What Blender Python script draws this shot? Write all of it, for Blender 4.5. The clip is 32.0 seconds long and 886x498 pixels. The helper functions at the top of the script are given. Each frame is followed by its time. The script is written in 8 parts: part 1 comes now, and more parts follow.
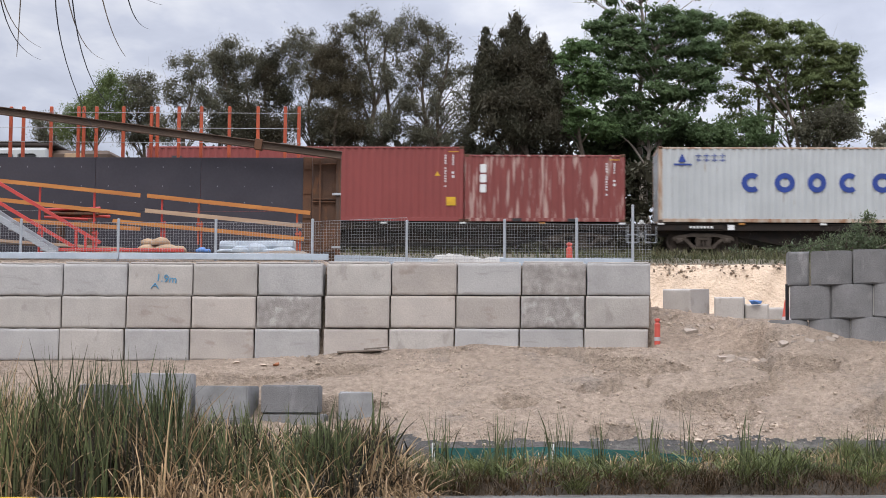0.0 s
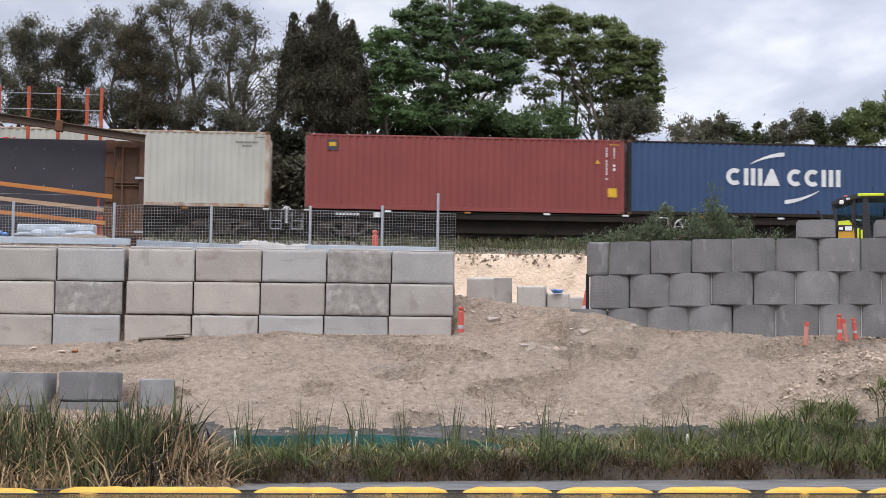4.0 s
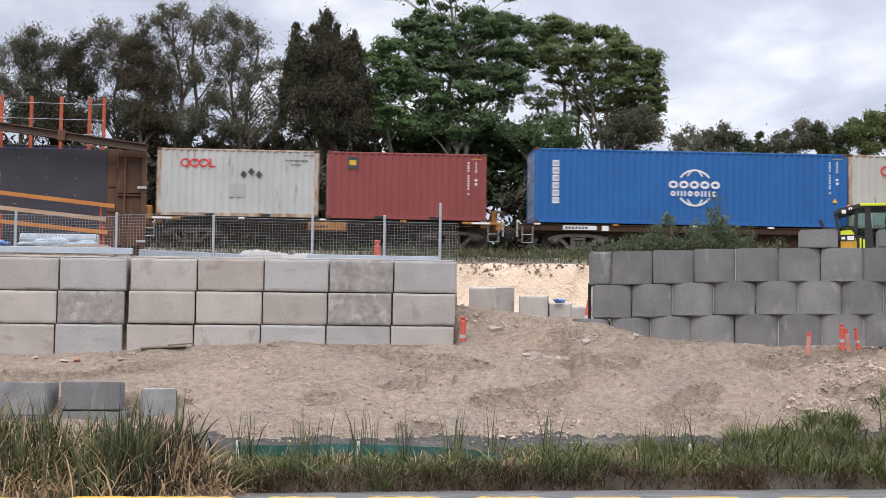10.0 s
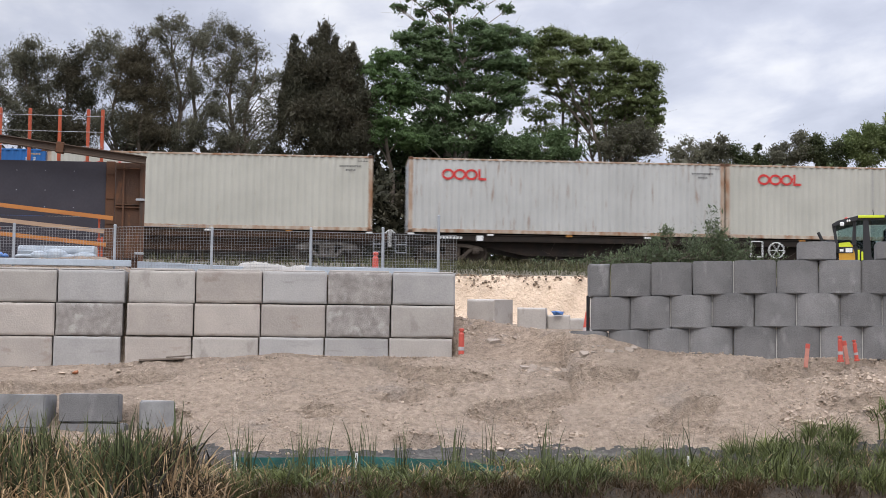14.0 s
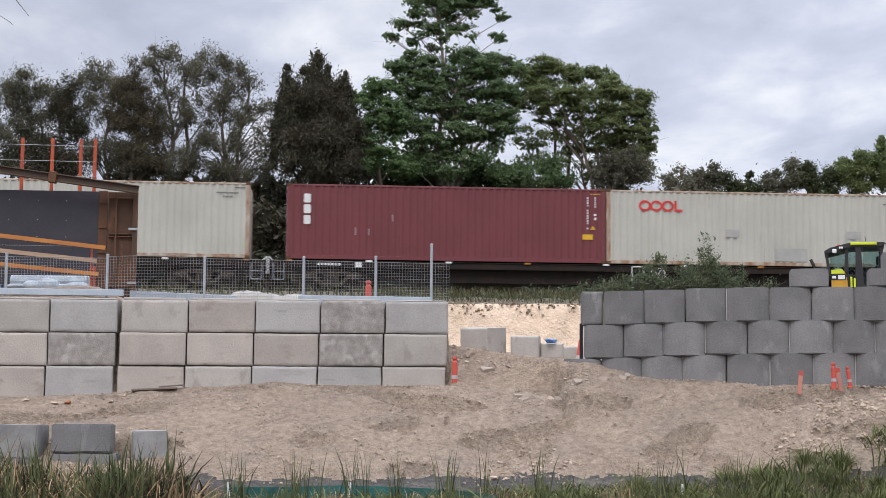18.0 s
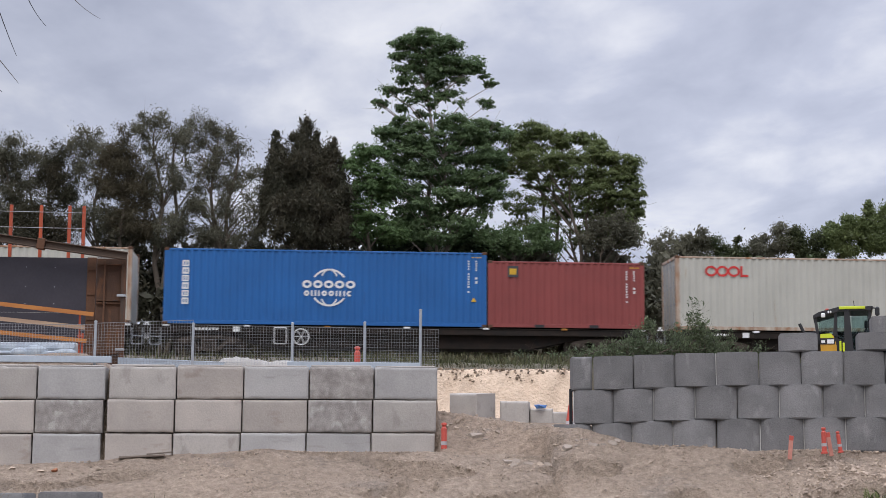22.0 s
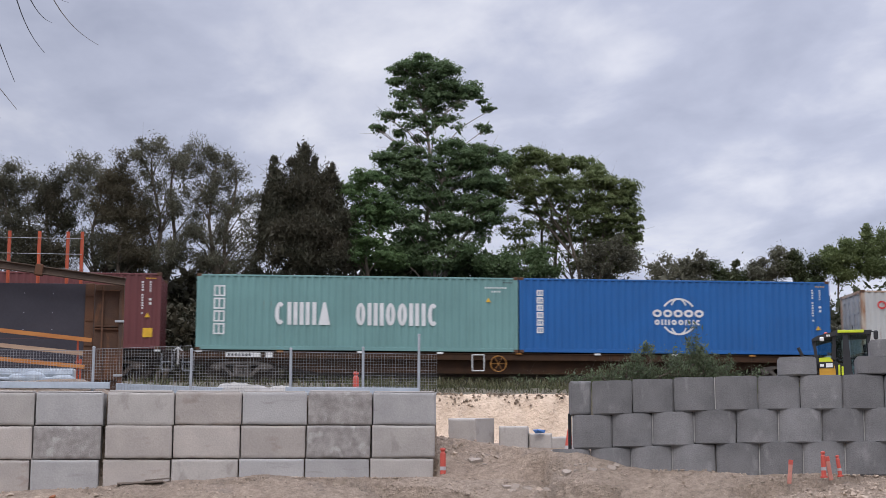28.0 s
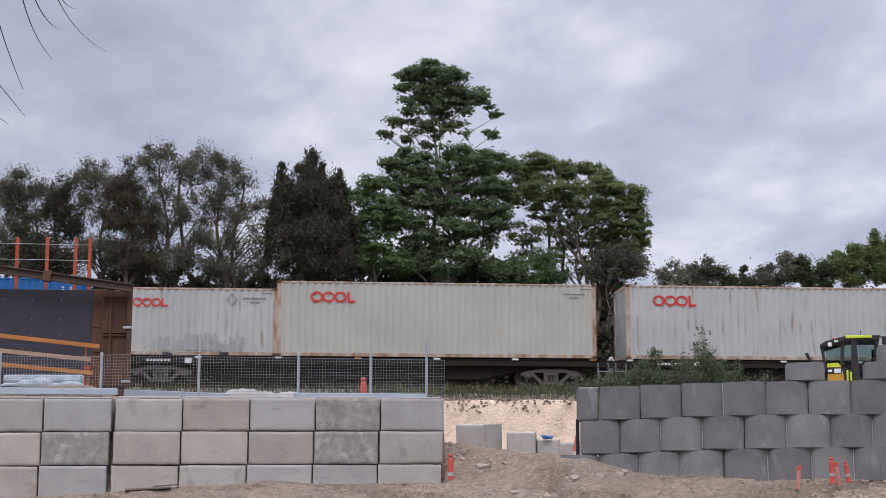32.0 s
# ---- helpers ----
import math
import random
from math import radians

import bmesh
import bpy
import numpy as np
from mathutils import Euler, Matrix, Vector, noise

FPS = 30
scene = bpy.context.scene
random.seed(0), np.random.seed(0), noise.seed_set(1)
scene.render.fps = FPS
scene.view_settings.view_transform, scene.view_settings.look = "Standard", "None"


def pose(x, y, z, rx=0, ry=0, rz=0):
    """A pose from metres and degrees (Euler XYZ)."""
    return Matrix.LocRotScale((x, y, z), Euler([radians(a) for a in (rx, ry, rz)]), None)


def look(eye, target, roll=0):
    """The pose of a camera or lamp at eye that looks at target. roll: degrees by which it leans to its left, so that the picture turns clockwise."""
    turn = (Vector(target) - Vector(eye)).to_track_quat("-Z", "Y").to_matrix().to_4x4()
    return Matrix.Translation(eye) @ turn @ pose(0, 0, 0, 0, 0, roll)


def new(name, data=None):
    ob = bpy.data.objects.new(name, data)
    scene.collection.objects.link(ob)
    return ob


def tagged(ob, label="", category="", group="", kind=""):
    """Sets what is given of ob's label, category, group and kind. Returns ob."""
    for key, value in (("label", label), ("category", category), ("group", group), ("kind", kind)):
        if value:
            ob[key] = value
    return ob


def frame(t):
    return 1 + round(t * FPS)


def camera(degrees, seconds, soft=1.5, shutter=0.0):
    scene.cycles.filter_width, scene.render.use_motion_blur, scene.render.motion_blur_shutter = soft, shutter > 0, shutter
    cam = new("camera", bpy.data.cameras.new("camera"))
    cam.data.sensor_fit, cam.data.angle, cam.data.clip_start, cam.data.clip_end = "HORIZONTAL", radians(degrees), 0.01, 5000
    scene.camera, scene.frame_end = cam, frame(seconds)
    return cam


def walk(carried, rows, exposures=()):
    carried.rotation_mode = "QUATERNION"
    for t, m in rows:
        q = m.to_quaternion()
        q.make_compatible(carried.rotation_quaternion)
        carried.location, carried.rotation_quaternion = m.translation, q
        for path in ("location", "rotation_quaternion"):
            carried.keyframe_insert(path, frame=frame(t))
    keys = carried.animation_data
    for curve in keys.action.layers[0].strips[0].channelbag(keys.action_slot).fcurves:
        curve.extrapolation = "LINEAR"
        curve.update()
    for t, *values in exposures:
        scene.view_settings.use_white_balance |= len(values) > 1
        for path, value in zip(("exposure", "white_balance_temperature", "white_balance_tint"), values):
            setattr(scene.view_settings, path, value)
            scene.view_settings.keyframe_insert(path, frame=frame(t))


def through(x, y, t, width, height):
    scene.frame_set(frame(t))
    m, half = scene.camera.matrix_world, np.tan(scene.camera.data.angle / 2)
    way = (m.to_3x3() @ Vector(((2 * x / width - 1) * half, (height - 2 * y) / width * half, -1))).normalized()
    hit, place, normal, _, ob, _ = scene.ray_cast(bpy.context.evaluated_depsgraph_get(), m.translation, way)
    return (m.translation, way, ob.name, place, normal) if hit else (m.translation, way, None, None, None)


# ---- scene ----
EYE = 1.75
cam = camera(31.35, 32.0, soft=0.65, shutter=0.3)
walk(cam, [
    (0, pose(0, 0, EYE, 94.05, -0.48, 2.80)),
    (0.5, pose(0, 0, EYE, 93.70, -0.42, 2.05)),
    (1, pose(0, 0, EYE, 94.02, -0.43, -0.01)),
    (1.5, pose(0, 0, EYE, 94.03, -0.51, -1.55)),
    (2, pose(0, 0, EYE, 93.63, -0.59, -2.65)),
    (2.5, pose(0, 0, EYE, 93.60, -0.58, -3.38)),
    (3, pose(0, 0, EYE, 93.75, -0.68, -3.98)),
    (3.5, pose(0, 0, EYE, 93.61, -0.68, -4.20)),
    (5.5, pose(0, 0, EYE, 93.95, -0.73, -4.39)),
    (6, pose(0, 0, EYE, 93.87, -0.76, -4.27)),
    (6.5, pose(0, 0, EYE, 94.07, -0.72, -4.16)),
    (7, pose(0, 0, EYE, 94.02, -0.64, -4.12)),
    (7.5, pose(0, 0, EYE, 93.75, -0.55, -4.09)),
    (8, pose(0, 0, EYE, 93.78, -0.53, -4.03)),
    (8.5, pose(0, 0, EYE, 93.78, -0.60, -3.96)),
    (9, pose(0, 0, EYE, 93.90, -0.65, -4.04)),
    (9.5, pose(0, 0, EYE, 93.94, -0.64, -4.14)),
    (10, pose(0, 0, EYE, 94.01, -0.71, -4.20)),
    (10.5, pose(0, 0, EYE, 94.14, -0.74, -4.13)),
    (11, pose(0, 0, EYE, 94.35, -0.72, -4.07)),
    (11.5, pose(0, 0, EYE, 94.52, -0.66, -4.09)),
    (12, pose(0, 0, EYE, 94.56, -0.67, -4.09)),
    (12.5, pose(0, 0, EYE, 94.49, -0.66, -4.13)),
    (13, pose(0, 0, EYE, 94.39, -0.65, -4.15)),
    (13.5, pose(0, 0, EYE, 94.38, -0.71, -4.20)),
    (14, pose(0, 0, EYE, 94.45, -0.71, -4.26)),
    (14.5, pose(0, 0, EYE, 94.63, -0.72, -4.31)),
    (16.5, pose(0, 0, EYE, 95.21, -0.67, -4.40)),
    (17, pose(0, 0, EYE, 95.40, -0.69, -4.57)),
    (17.5, pose(0, 0, EYE, 95.51, -0.58, -4.57)),
    (18, pose(0, 0, EYE, 95.48, -0.49, -4.50)),
    (18.5, pose(0, 0, EYE, 95.69, -0.42, -4.46)),
    (19, pose(0, 0, EYE, 96.08, -0.36, -4.53)),
    (19.5, pose(0, 0, EYE, 96.25, -0.20, -4.62)),
    (20, pose(0, 0, EYE, 96.44, -0.07, -4.68)),
    (20.5, pose(0, 0, EYE, 96.87, -0.16, -4.68)),
    (21, pose(0, 0, EYE, 97.30, -0.27, -4.74)),
    (21.5, pose(0, 0, EYE, 97.61, -0.31, -4.83)),
    (22, pose(0, 0, EYE, 97.86, -0.27, -4.88)),
    (22.5, pose(0, 0, EYE, 98.13, -0.25, -4.98)),
    (23, pose(0, 0, EYE, 98.34, -0.18, -5.04)),
    (23.5, pose(0, 0, EYE, 98.52, -0.13, -5.14)),
    (24, pose(0, 0, EYE, 98.45, -0.08, -5.22)),
    (24.5, pose(0, 0, EYE, 98.13, -0.09, -5.21)),
    (25, pose(0, 0, EYE, 98.15, -0.14, -5.13)),
    (25.5, pose(0, 0, EYE, 98.35, -0.24, -5.01)),
    (27.5, pose(0, 0, EYE, 98.67, -0.18, -4.89)),
    (28, pose(0, 0, EYE, 98.76, -0.10, -4.92)),
    (28.5, pose(0, 0, EYE, 98.85, -0.03, -4.95)),
    (29, pose(0, 0, EYE, 98.78, -0.01, -4.95)),
    (29.5, pose(0, 0, EYE, 98.79, -0.01, -4.94)),
    (30, pose(0, 0, EYE, 98.85, 0.00, -4.94)),
    (30.5, pose(0, 0, EYE, 98.79, -0.02, -4.94)),
    (31, pose(0, 0, EYE, 98.81, -0.05, -4.85)),
    (31.5, pose(0, 0, EYE, 98.91, -0.09, -4.74)),
    (32, pose(0, 0, EYE, 98.97, -0.07, -4.64)),
], exposures=[(0, 0.02, 6500, 10), (3, -0.05, 6440, 10), (6, 0.06, 6480, 10), (9, 0.06, 6510, 10), (13, -0.04, 6540, 10), (16.5, -0.06, 6480, 10), (19, -0.14, 6450, 10),
              (21, -0.24, 6400, 11), (23, -0.31, 6350, 12), (28, -0.33, 6300, 13), (32, -0.35, 6290, 13)])

# ---- light: overcast sky, brighter overhead, and a wide veiled sun ----
SUN_EL, SUN_AZ = radians(52), radians(205)
world = bpy.data.worlds.new("overcast_sky")
scene.world = world
world.use_nodes = True
wn, wl = world.node_tree.nodes, world.node_tree.links
wn.clear()


def wnode(kind, **values):
    n = wn.new(kind)
    for key, value in values.items():
        n.inputs[key].default_value = value
    return n


def build_sky():
    out = wn.new("ShaderNodeOutputWorld")
    bg = wnode("ShaderNodeBackground", Strength=1.0)
    sky = wn.new("ShaderNodeTexSky")
    sky.sky_type = "NISHITA"
    sky.sun_disc = False
    sky.sun_elevation, sky.sun_rotation = SUN_EL, SUN_AZ
    coord = wn.new("ShaderNodeTexCoord")
    split = wn.new("ShaderNodeSeparateXYZ")
    wl.new(coord.outputs["Generated"], split.inputs[0])
    # the cloud deck: directions meet a flat layer overhead
    up = wn.new("ShaderNodeMath")
    up.operation = "MAXIMUM"
    up.inputs[1].default_value = 0.0
    wl.new(split.outputs["Z"], up.inputs[0])
    lift = wn.new("ShaderNodeMath")
    lift.operation = "ADD"
    lift.inputs[1].default_value = 0.16
    wl.new(up.outputs[0], lift.inputs[0])
    flat = wn.new("ShaderNodeVectorMath")
    flat.operation = "DIVIDE"
    both = wn.new("ShaderNodeCombineXYZ")
    for k in range(3):
        wl.new(lift.outputs[0], both.inputs[k])
    wl.new(coord.outputs["Generated"], flat.inputs[0])
    wl.new(both.outputs[0], flat.inputs[1])
    turn = wn.new("ShaderNodeMapping")
    turn.inputs["Scale"].default_value = (1.5, 1.0, 0.0)
    turn.inputs["Rotation"].default_value = (0, 0, 0.5)
    wl.new(flat.outputs[0], turn.inputs[0])
    big = wnode("ShaderNodeTexNoise", Scale=1.25, Detail=6.0, Roughness=0.5, Distortion=0.12)
    wl.new(turn.outputs[0], big.inputs["Vector"])
    ramp = wn.new("ShaderNodeValToRGB")
    ramp.color_ramp.elements[0].position, ramp.color_ramp.elements[0].color = 0.34, (0.345, 0.37, 0.465, 1)
    ramp.color_ramp.elements[1].position, ramp.color_ramp.elements[1].color = 0.64, (0.80, 0.805, 0.84, 1)
    mid = ramp.color_ramp.elements.new(0.50)
    mid.color = (0.515, 0.54, 0.64, 1)
    streak = wnode("ShaderNodeTexNoise", Scale=3.6, Detail=5.0, Roughness=0.55, Distortion=0.3)
    wl.new(turn.outputs[0], streak.inputs["Vector"])
    blend = wn.new("ShaderNodeMix")
    blend.inputs["Factor"].default_value = 0.28
    wl.new(big.outputs["Fac"], blend.inputs["A"])
    wl.new(streak.outputs["Fac"], blend.inputs["B"])
    wl.new(blend.outputs["Result"], ramp.inputs[0])
    # an overcast sky is about three times brighter overhead than at the horizon
    grad = wn.new("ShaderNodeMapRange")
    grad.interpolation_type = "SMOOTHSTEP"
    grad.inputs["From Min"].default_value, grad.inputs["From Max"].default_value = 0.28, 1.0
    grad.inputs["To Min"].default_value, grad.inputs["To Max"].default_value = 1.0, 4.7
    wl.new(up.outputs[0], grad.inputs["Value"])
    # the cloud thins towards the east, where the sky is lighter
    side = wn.new("ShaderNodeVectorMath")
    side.operation = "DOT_PRODUCT"
    side.inputs[1].default_value = (0.62, 0.76, 0.18)
    wl.new(coord.outputs["Generated"], side.inputs[0])
    thin = wn.new("ShaderNodeMapRange")
    thin.interpolation_type = "SMOOTHSTEP"
    thin.inputs["From Min"].default_value, thin.inputs["From Max"].default_value = 0.45, 1.0
    thin.inputs["To Min"].default_value, thin.inputs["To Max"].default_value = 1.03, 1.30
    wl.new(side.outputs["Value"], thin.inputs["Value"])
    total = wn.new("ShaderNodeMath")
    total.operation = "MULTIPLY"
    wl.new(grad.outputs[0], total.inputs[0])
    wl.new(thin.outputs[0], total.inputs[1])
    lit = wn.new("ShaderNodeVectorMath")
    lit.operation = "SCALE"
    wl.new(ramp.outputs[0], lit.inputs[0])
    wl.new(total.outputs[0], lit.inputs["Scale"])
    blue = wn.new("ShaderNodeVectorMath")
    blue.operation = "SCALE"
    blue.inputs["Scale"].default_value = 0.012
    wl.new(sky.outputs[0], blue.inputs[0])
    both2 = wn.new("ShaderNodeVectorMath")
    both2.operation = "ADD"
    wl.new(lit.outputs[0], both2.inputs[0])
    wl.new(blue.outputs[0], both2.inputs[1])
    wl.new(both2.outputs[0], bg.inputs["Color"])
    wl.new(bg.outputs[0], out.inputs[0])


build_sky()
sun_data = bpy.data.lights.new("sun", "SUN")
sun_data.energy, sun_data.angle, sun_data.color = 1.5, radians(35), (1.0, 0.965, 0.91)
sun = new("sun", sun_data)
sun.matrix_world = look((0, 0, 60), (0 + 60 * 0.35, 60 * 0.75, 0))

# ---- materials ----
rnd = random.Random(7)
rng = np.random.default_rng(11)


def material(name, col, col2=None, rough=0.8, metal=0.0, scale=3.0, fine=45.0, bump=0.15, grain=0.12, stretch=(1, 1, 1),
             spread=0.0, stain=None, stain_at=0.62, stain_stretch=(3, 3, 0.35), island=0.0, spec=0.5):
    """A surface with broad patches (col to col2), fine grain, fine relief and, where given, stains."""
    m = bpy.data.materials.new(name)
    m.use_nodes = True
    n, l = m.node_tree.nodes, m.node_tree.links
    b = n["Principled BSDF"]
    b.inputs["Roughness"].default_value, b.inputs["Metallic"].default_value = rough, metal
    b.inputs["Specular IOR Level"].default_value = spec
    coord = n.new("ShaderNodeTexCoord")
    fit = n.new("ShaderNodeMapping")
    fit.inputs["Scale"].default_value = stretch
    l.new(coord.outputs["Object"], fit.inputs[0])
    info = n.new("ShaderNodeObjectInfo")
    shift = n.new("ShaderNodeVectorMath")
    shift.operation = "ADD"
    far = n.new("ShaderNodeMath")
    far.operation = "MULTIPLY"
    far.inputs[1].default_value = 37.0
    l.new(info.outputs["Random"], far.inputs[0])
    l.new(fit.outputs[0], shift.inputs[0])
    l.new(far.outputs[0], shift.inputs[1])
    broad = n.new("ShaderNodeTexNoise")
    broad.inputs["Scale"].default_value, broad.inputs["Detail"].default_value = scale, 5
    small = n.new("ShaderNodeTexNoise")
    small.inputs["Scale"].default_value, small.inputs["Detail"].default_value = fine, 3
    for t in (broad, small):
        l.new(shift.outputs[0], t.inputs["Vector"])
    mix = n.new("ShaderNodeMix")
    mix.data_type = "RGBA"
    mix.inputs["A"].default_value = (*col, 1)
    mix.inputs["B"].default_value = (*(col2 or [c * 0.75 for c in col]), 1)
    edge = n.new("ShaderNodeMapRange")
    edge.inputs["From Min"].default_value, edge.inputs["From Max"].default_value = 0.32, 0.68
    l.new(broad.outputs["Fac"], edge.inputs["Value"])
    l.new(edge.outputs[0], mix.inputs["Factor"])
    last = mix.outputs["Result"]
    if stain:
        sm = n.new("ShaderNodeMapping")
        sm.inputs["Scale"].default_value = stain_stretch
        l.new(shift.outputs[0], sm.inputs[0])
        sn = n.new("ShaderNodeTexNoise")
        sn.inputs["Scale"].default_value, sn.inputs["Detail"].default_value = 1.6, 6
        l.new(sm.outputs[0], sn.inputs["Vector"])
        sr = n.new("ShaderNodeMapRange")
        sr.inputs["From Min"].default_value, sr.inputs["From Max"].default_value = stain_at, stain_at + 0.1
        sr.inputs["To Max"].default_value = 0.75
        l.new(sn.outputs["Fac"], sr.inputs["Value"])
        sx = n.new("ShaderNodeMix")
        sx.data_type = "RGBA"
        l.new(sr.outputs[0], sx.inputs["Factor"])
        l.new(last, sx.inputs["A"])
        sx.inputs["B"].default_value = (*stain, 1)
        last = sx.outputs["Result"]
    # grain, and a step of value from thing to thing or leaf to leaf
    g = n.new("ShaderNodeMapRange")
    g.inputs["To Min"].default_value, g.inputs["To Max"].default_value = 1 - grain, 1 + grain
    l.new(small.outputs["Fac"], g.inputs["Value"])
    hue = n.new("ShaderNodeHueSaturation")
    l.new(last, hue.inputs["Color"])
    value = g.outputs[0]
    for source, amount in ((info.outputs["Random"], spread), (n.new("ShaderNodeNewGeometry").outputs["Random Per Island"], island)):
        if amount:
            r = n.new("ShaderNodeMapRange")
            r.inputs["To Min"].default_value, r.inputs["To Max"].default_value = 1 - amount, 1 + amount
            l.new(source, r.inputs["Value"])
            x = n.new("ShaderNodeMath")
            x.operation = "MULTIPLY"
            l.new(value, x.inputs[0])
            l.new(r.outputs[0], x.inputs[1])
            value = x.outputs[0]
    l.new(value, hue.inputs["Value"])
    l.new(hue.outputs[0], b.inputs["Base Color"])
    if bump:
        bn = n.new("ShaderNodeBump")
        bn.inputs["Strength"].default_value, bn.inputs["Distance"].default_value = bump, 0.02
        l.new(small.outputs["Fac"], bn.inputs["Height"])
        l.new(bn.outputs[0], b.inputs["Normal"])
    return m


def soil(name, col, col2, spot, lump=7.0, deep=0.07, contrast=0.35):
    """Loose broken earth: patches, clods and grit, with strong relief."""
    m = material(name, col, col2, 0.95, scale=0.8, fine=38, bump=0, grain=0.2, stain=spot, stain_at=0.58, stain_stretch=(0.8, 0.8, 0.8), spec=0.2)
    n, l = m.node_tree.nodes, m.node_tree.links
    b = n["Principled BSDF"]
    coord = n.new("ShaderNodeTexCoord")
    heights = []
    for kind, s in (("ShaderNodeTexNoise", lump), ("ShaderNodeTexVoronoi", lump * 2.4), ("ShaderNodeTexNoise", lump * 6)):
        t = n.new(kind)
        t.inputs["Scale"].default_value = s
        t.inputs["Detail"].default_value = 6 if "Noise" in kind else 2
        t.inputs["Roughness"].default_value = 0.68
        l.new(coord.outputs["Object"], t.inputs["Vector"])
        heights.append(t.outputs[0])
    add = None
    for h, k in zip(heights, (1.0, 0.35, 0.25)):
        x = n.new("ShaderNodeMath")
        x.operation = "MULTIPLY_ADD"
        x.inputs[1].default_value = k
        l.new(h, x.inputs[0])
        if add:
            l.new(add, x.inputs[2])
        else:
            x.inputs[2].default_value = 0.0
        add = x.outputs[0]
    bn = n.new("ShaderNodeBump")
    bn.inputs["Strength"].default_value, bn.inputs["Distance"].default_value = 0.9, deep
    l.new(add, bn.inputs["Height"])
    l.new(bn.outputs[0], b.inputs["Normal"])
    # value follows the lumps: darker in the hollows, paler on top
    last = b.inputs["Base Color"].links[0].from_socket
    r = n.new("ShaderNodeMapRange")
    r.inputs["From Min"].default_value, r.inputs["From Max"].default_value = 0.3, 0.7
    r.inputs["To Min"].default_value, r.inputs["To Max"].default_value = 1 - contrast, 1 + contrast * 0.7
    l.new(heights[0], r.inputs["Value"])
    hue = n.new("ShaderNodeHueSaturation")
    l.new(r.outputs[0], hue.inputs["Value"])
    l.new(last, hue.inputs["Color"])
    l.new(hue.outputs[0], b.inputs["Base Color"])
    return m


RUST = (0.13, 0.05, 0.025)
CONCRETE = material("pale_concrete", (0.44, 0.403, 0.363), (0.37, 0.338, 0.305), 0.85, scale=2.4, fine=34, bump=0.2, grain=0.16, spread=0.08,
                    stain=(0.30, 0.27, 0.24), stain_at=0.61, stain_stretch=(2.6, 2.6, 1.6))
CONCRETE_WARM = material("warm_pale_concrete", (0.445, 0.393, 0.345), (0.375, 0.332, 0.295), 0.85, scale=2.0, fine=34, bump=0.2, grain=0.16, spread=0.09,
                         stain=(0.31, 0.255, 0.215), stain_at=0.61, stain_stretch=(1.6, 1.6, 3.0))
CONCRETE_COOL = material("cool_pale_concrete", (0.425, 0.405, 0.383), (0.36, 0.343, 0.327), 0.85, scale=2.2, fine=34, bump=0.2, grain=0.16, spread=0.09,
                         stain=(0.29, 0.272, 0.255), stain_at=0.62, stain_stretch=(1.0, 1.0, 4.6))
CONCRETE_STAINED = material("stained_concrete", (0.37, 0.338, 0.308), (0.235, 0.212, 0.193), 0.85, scale=7.0, fine=50, bump=0.4, grain=0.24,
                            stain=(0.47, 0.445, 0.41), stain_at=0.585, stain_stretch=(3.4, 3.4, 2.6))
CONCRETE_GREY = material("grey_concrete", (0.23, 0.222, 0.217), (0.17, 0.165, 0.161), 0.95, scale=2.2, fine=55, bump=0.5, grain=0.36, spread=0.15,
                         stain=(0.30, 0.29, 0.28), stain_at=0.60, stain_stretch=(2.2, 2.2, 1.0), spec=0.2)
CONCRETE_MID = material("weathered_grey_concrete", (0.33, 0.325, 0.315), (0.22, 0.215, 0.21), 0.9, scale=3, fine=32, bump=0.25, grain=0.16, spread=0.2)
SAND = soil("pale_sandy_clay", (0.443, 0.344, 0.26), (0.382, 0.298, 0.226), (0.355, 0.288, 0.23), 9.0, 0.14, 0.36)
CUT = soil("cream_cut_earth", (0.66, 0.51, 0.375), (0.58, 0.445, 0.325), (0.50, 0.385, 0.285), 2.6, 0.1, 0.09)
GRAVEL = soil("dark_wet_gravel", (0.105, 0.097, 0.088), (0.07, 0.066, 0.06), (0.17, 0.155, 0.135), 12.0, 0.05, 0.5)
RUBBLE = soil("brown_rubbly_soil", (0.46, 0.35, 0.26), (0.37, 0.283, 0.213), (0.33, 0.29, 0.26), 10.0, 0.13, 0.38)
MUD = material("brown_bank_soil", (0.058, 0.042, 0.027), (0.034, 0.027, 0.018), 0.9, scale=2, fine=30, bump=0.7, grain=0.3)
TURF = material("dry_trackside_grass_soil", (0.07, 0.064, 0.038), (0.115, 0.092, 0.06), 0.95, scale=0.7, fine=14, bump=0.6, grain=0.35)
BALLAST = material("grey_brown_ballast", (0.15, 0.13, 0.11), (0.10, 0.085, 0.07), 0.95, scale=3, fine=18, bump=0.9, grain=0.4)
ROCK = material("pale_broken_stone", (0.42, 0.33, 0.25), (0.35, 0.275, 0.212), 0.9, scale=5, fine=40, bump=0.3, grain=0.15, island=0.3)
GALV = material("galvanised_steel", (0.42, 0.44, 0.46), (0.34, 0.36, 0.38), 0.5, 0.3, scale=8, fine=60, bump=0.05, grain=0.08)
WIRE = material("galvanised_wire", (0.36, 0.37, 0.38), None, 0.5, 0.3, scale=8, bump=0, grain=0.05)
PLANK = material("pale_blue_grey_kickboard", (0.43, 0.48, 0.53), (0.34, 0.385, 0.43), 0.6, scale=3, fine=30, bump=0.1)
PLY = material("black_film_faced_plywood", (0.026, 0.0235, 0.033), (0.036, 0.032, 0.042), 0.55, scale=1.2, fine=20, bump=0.05, grain=0.2)
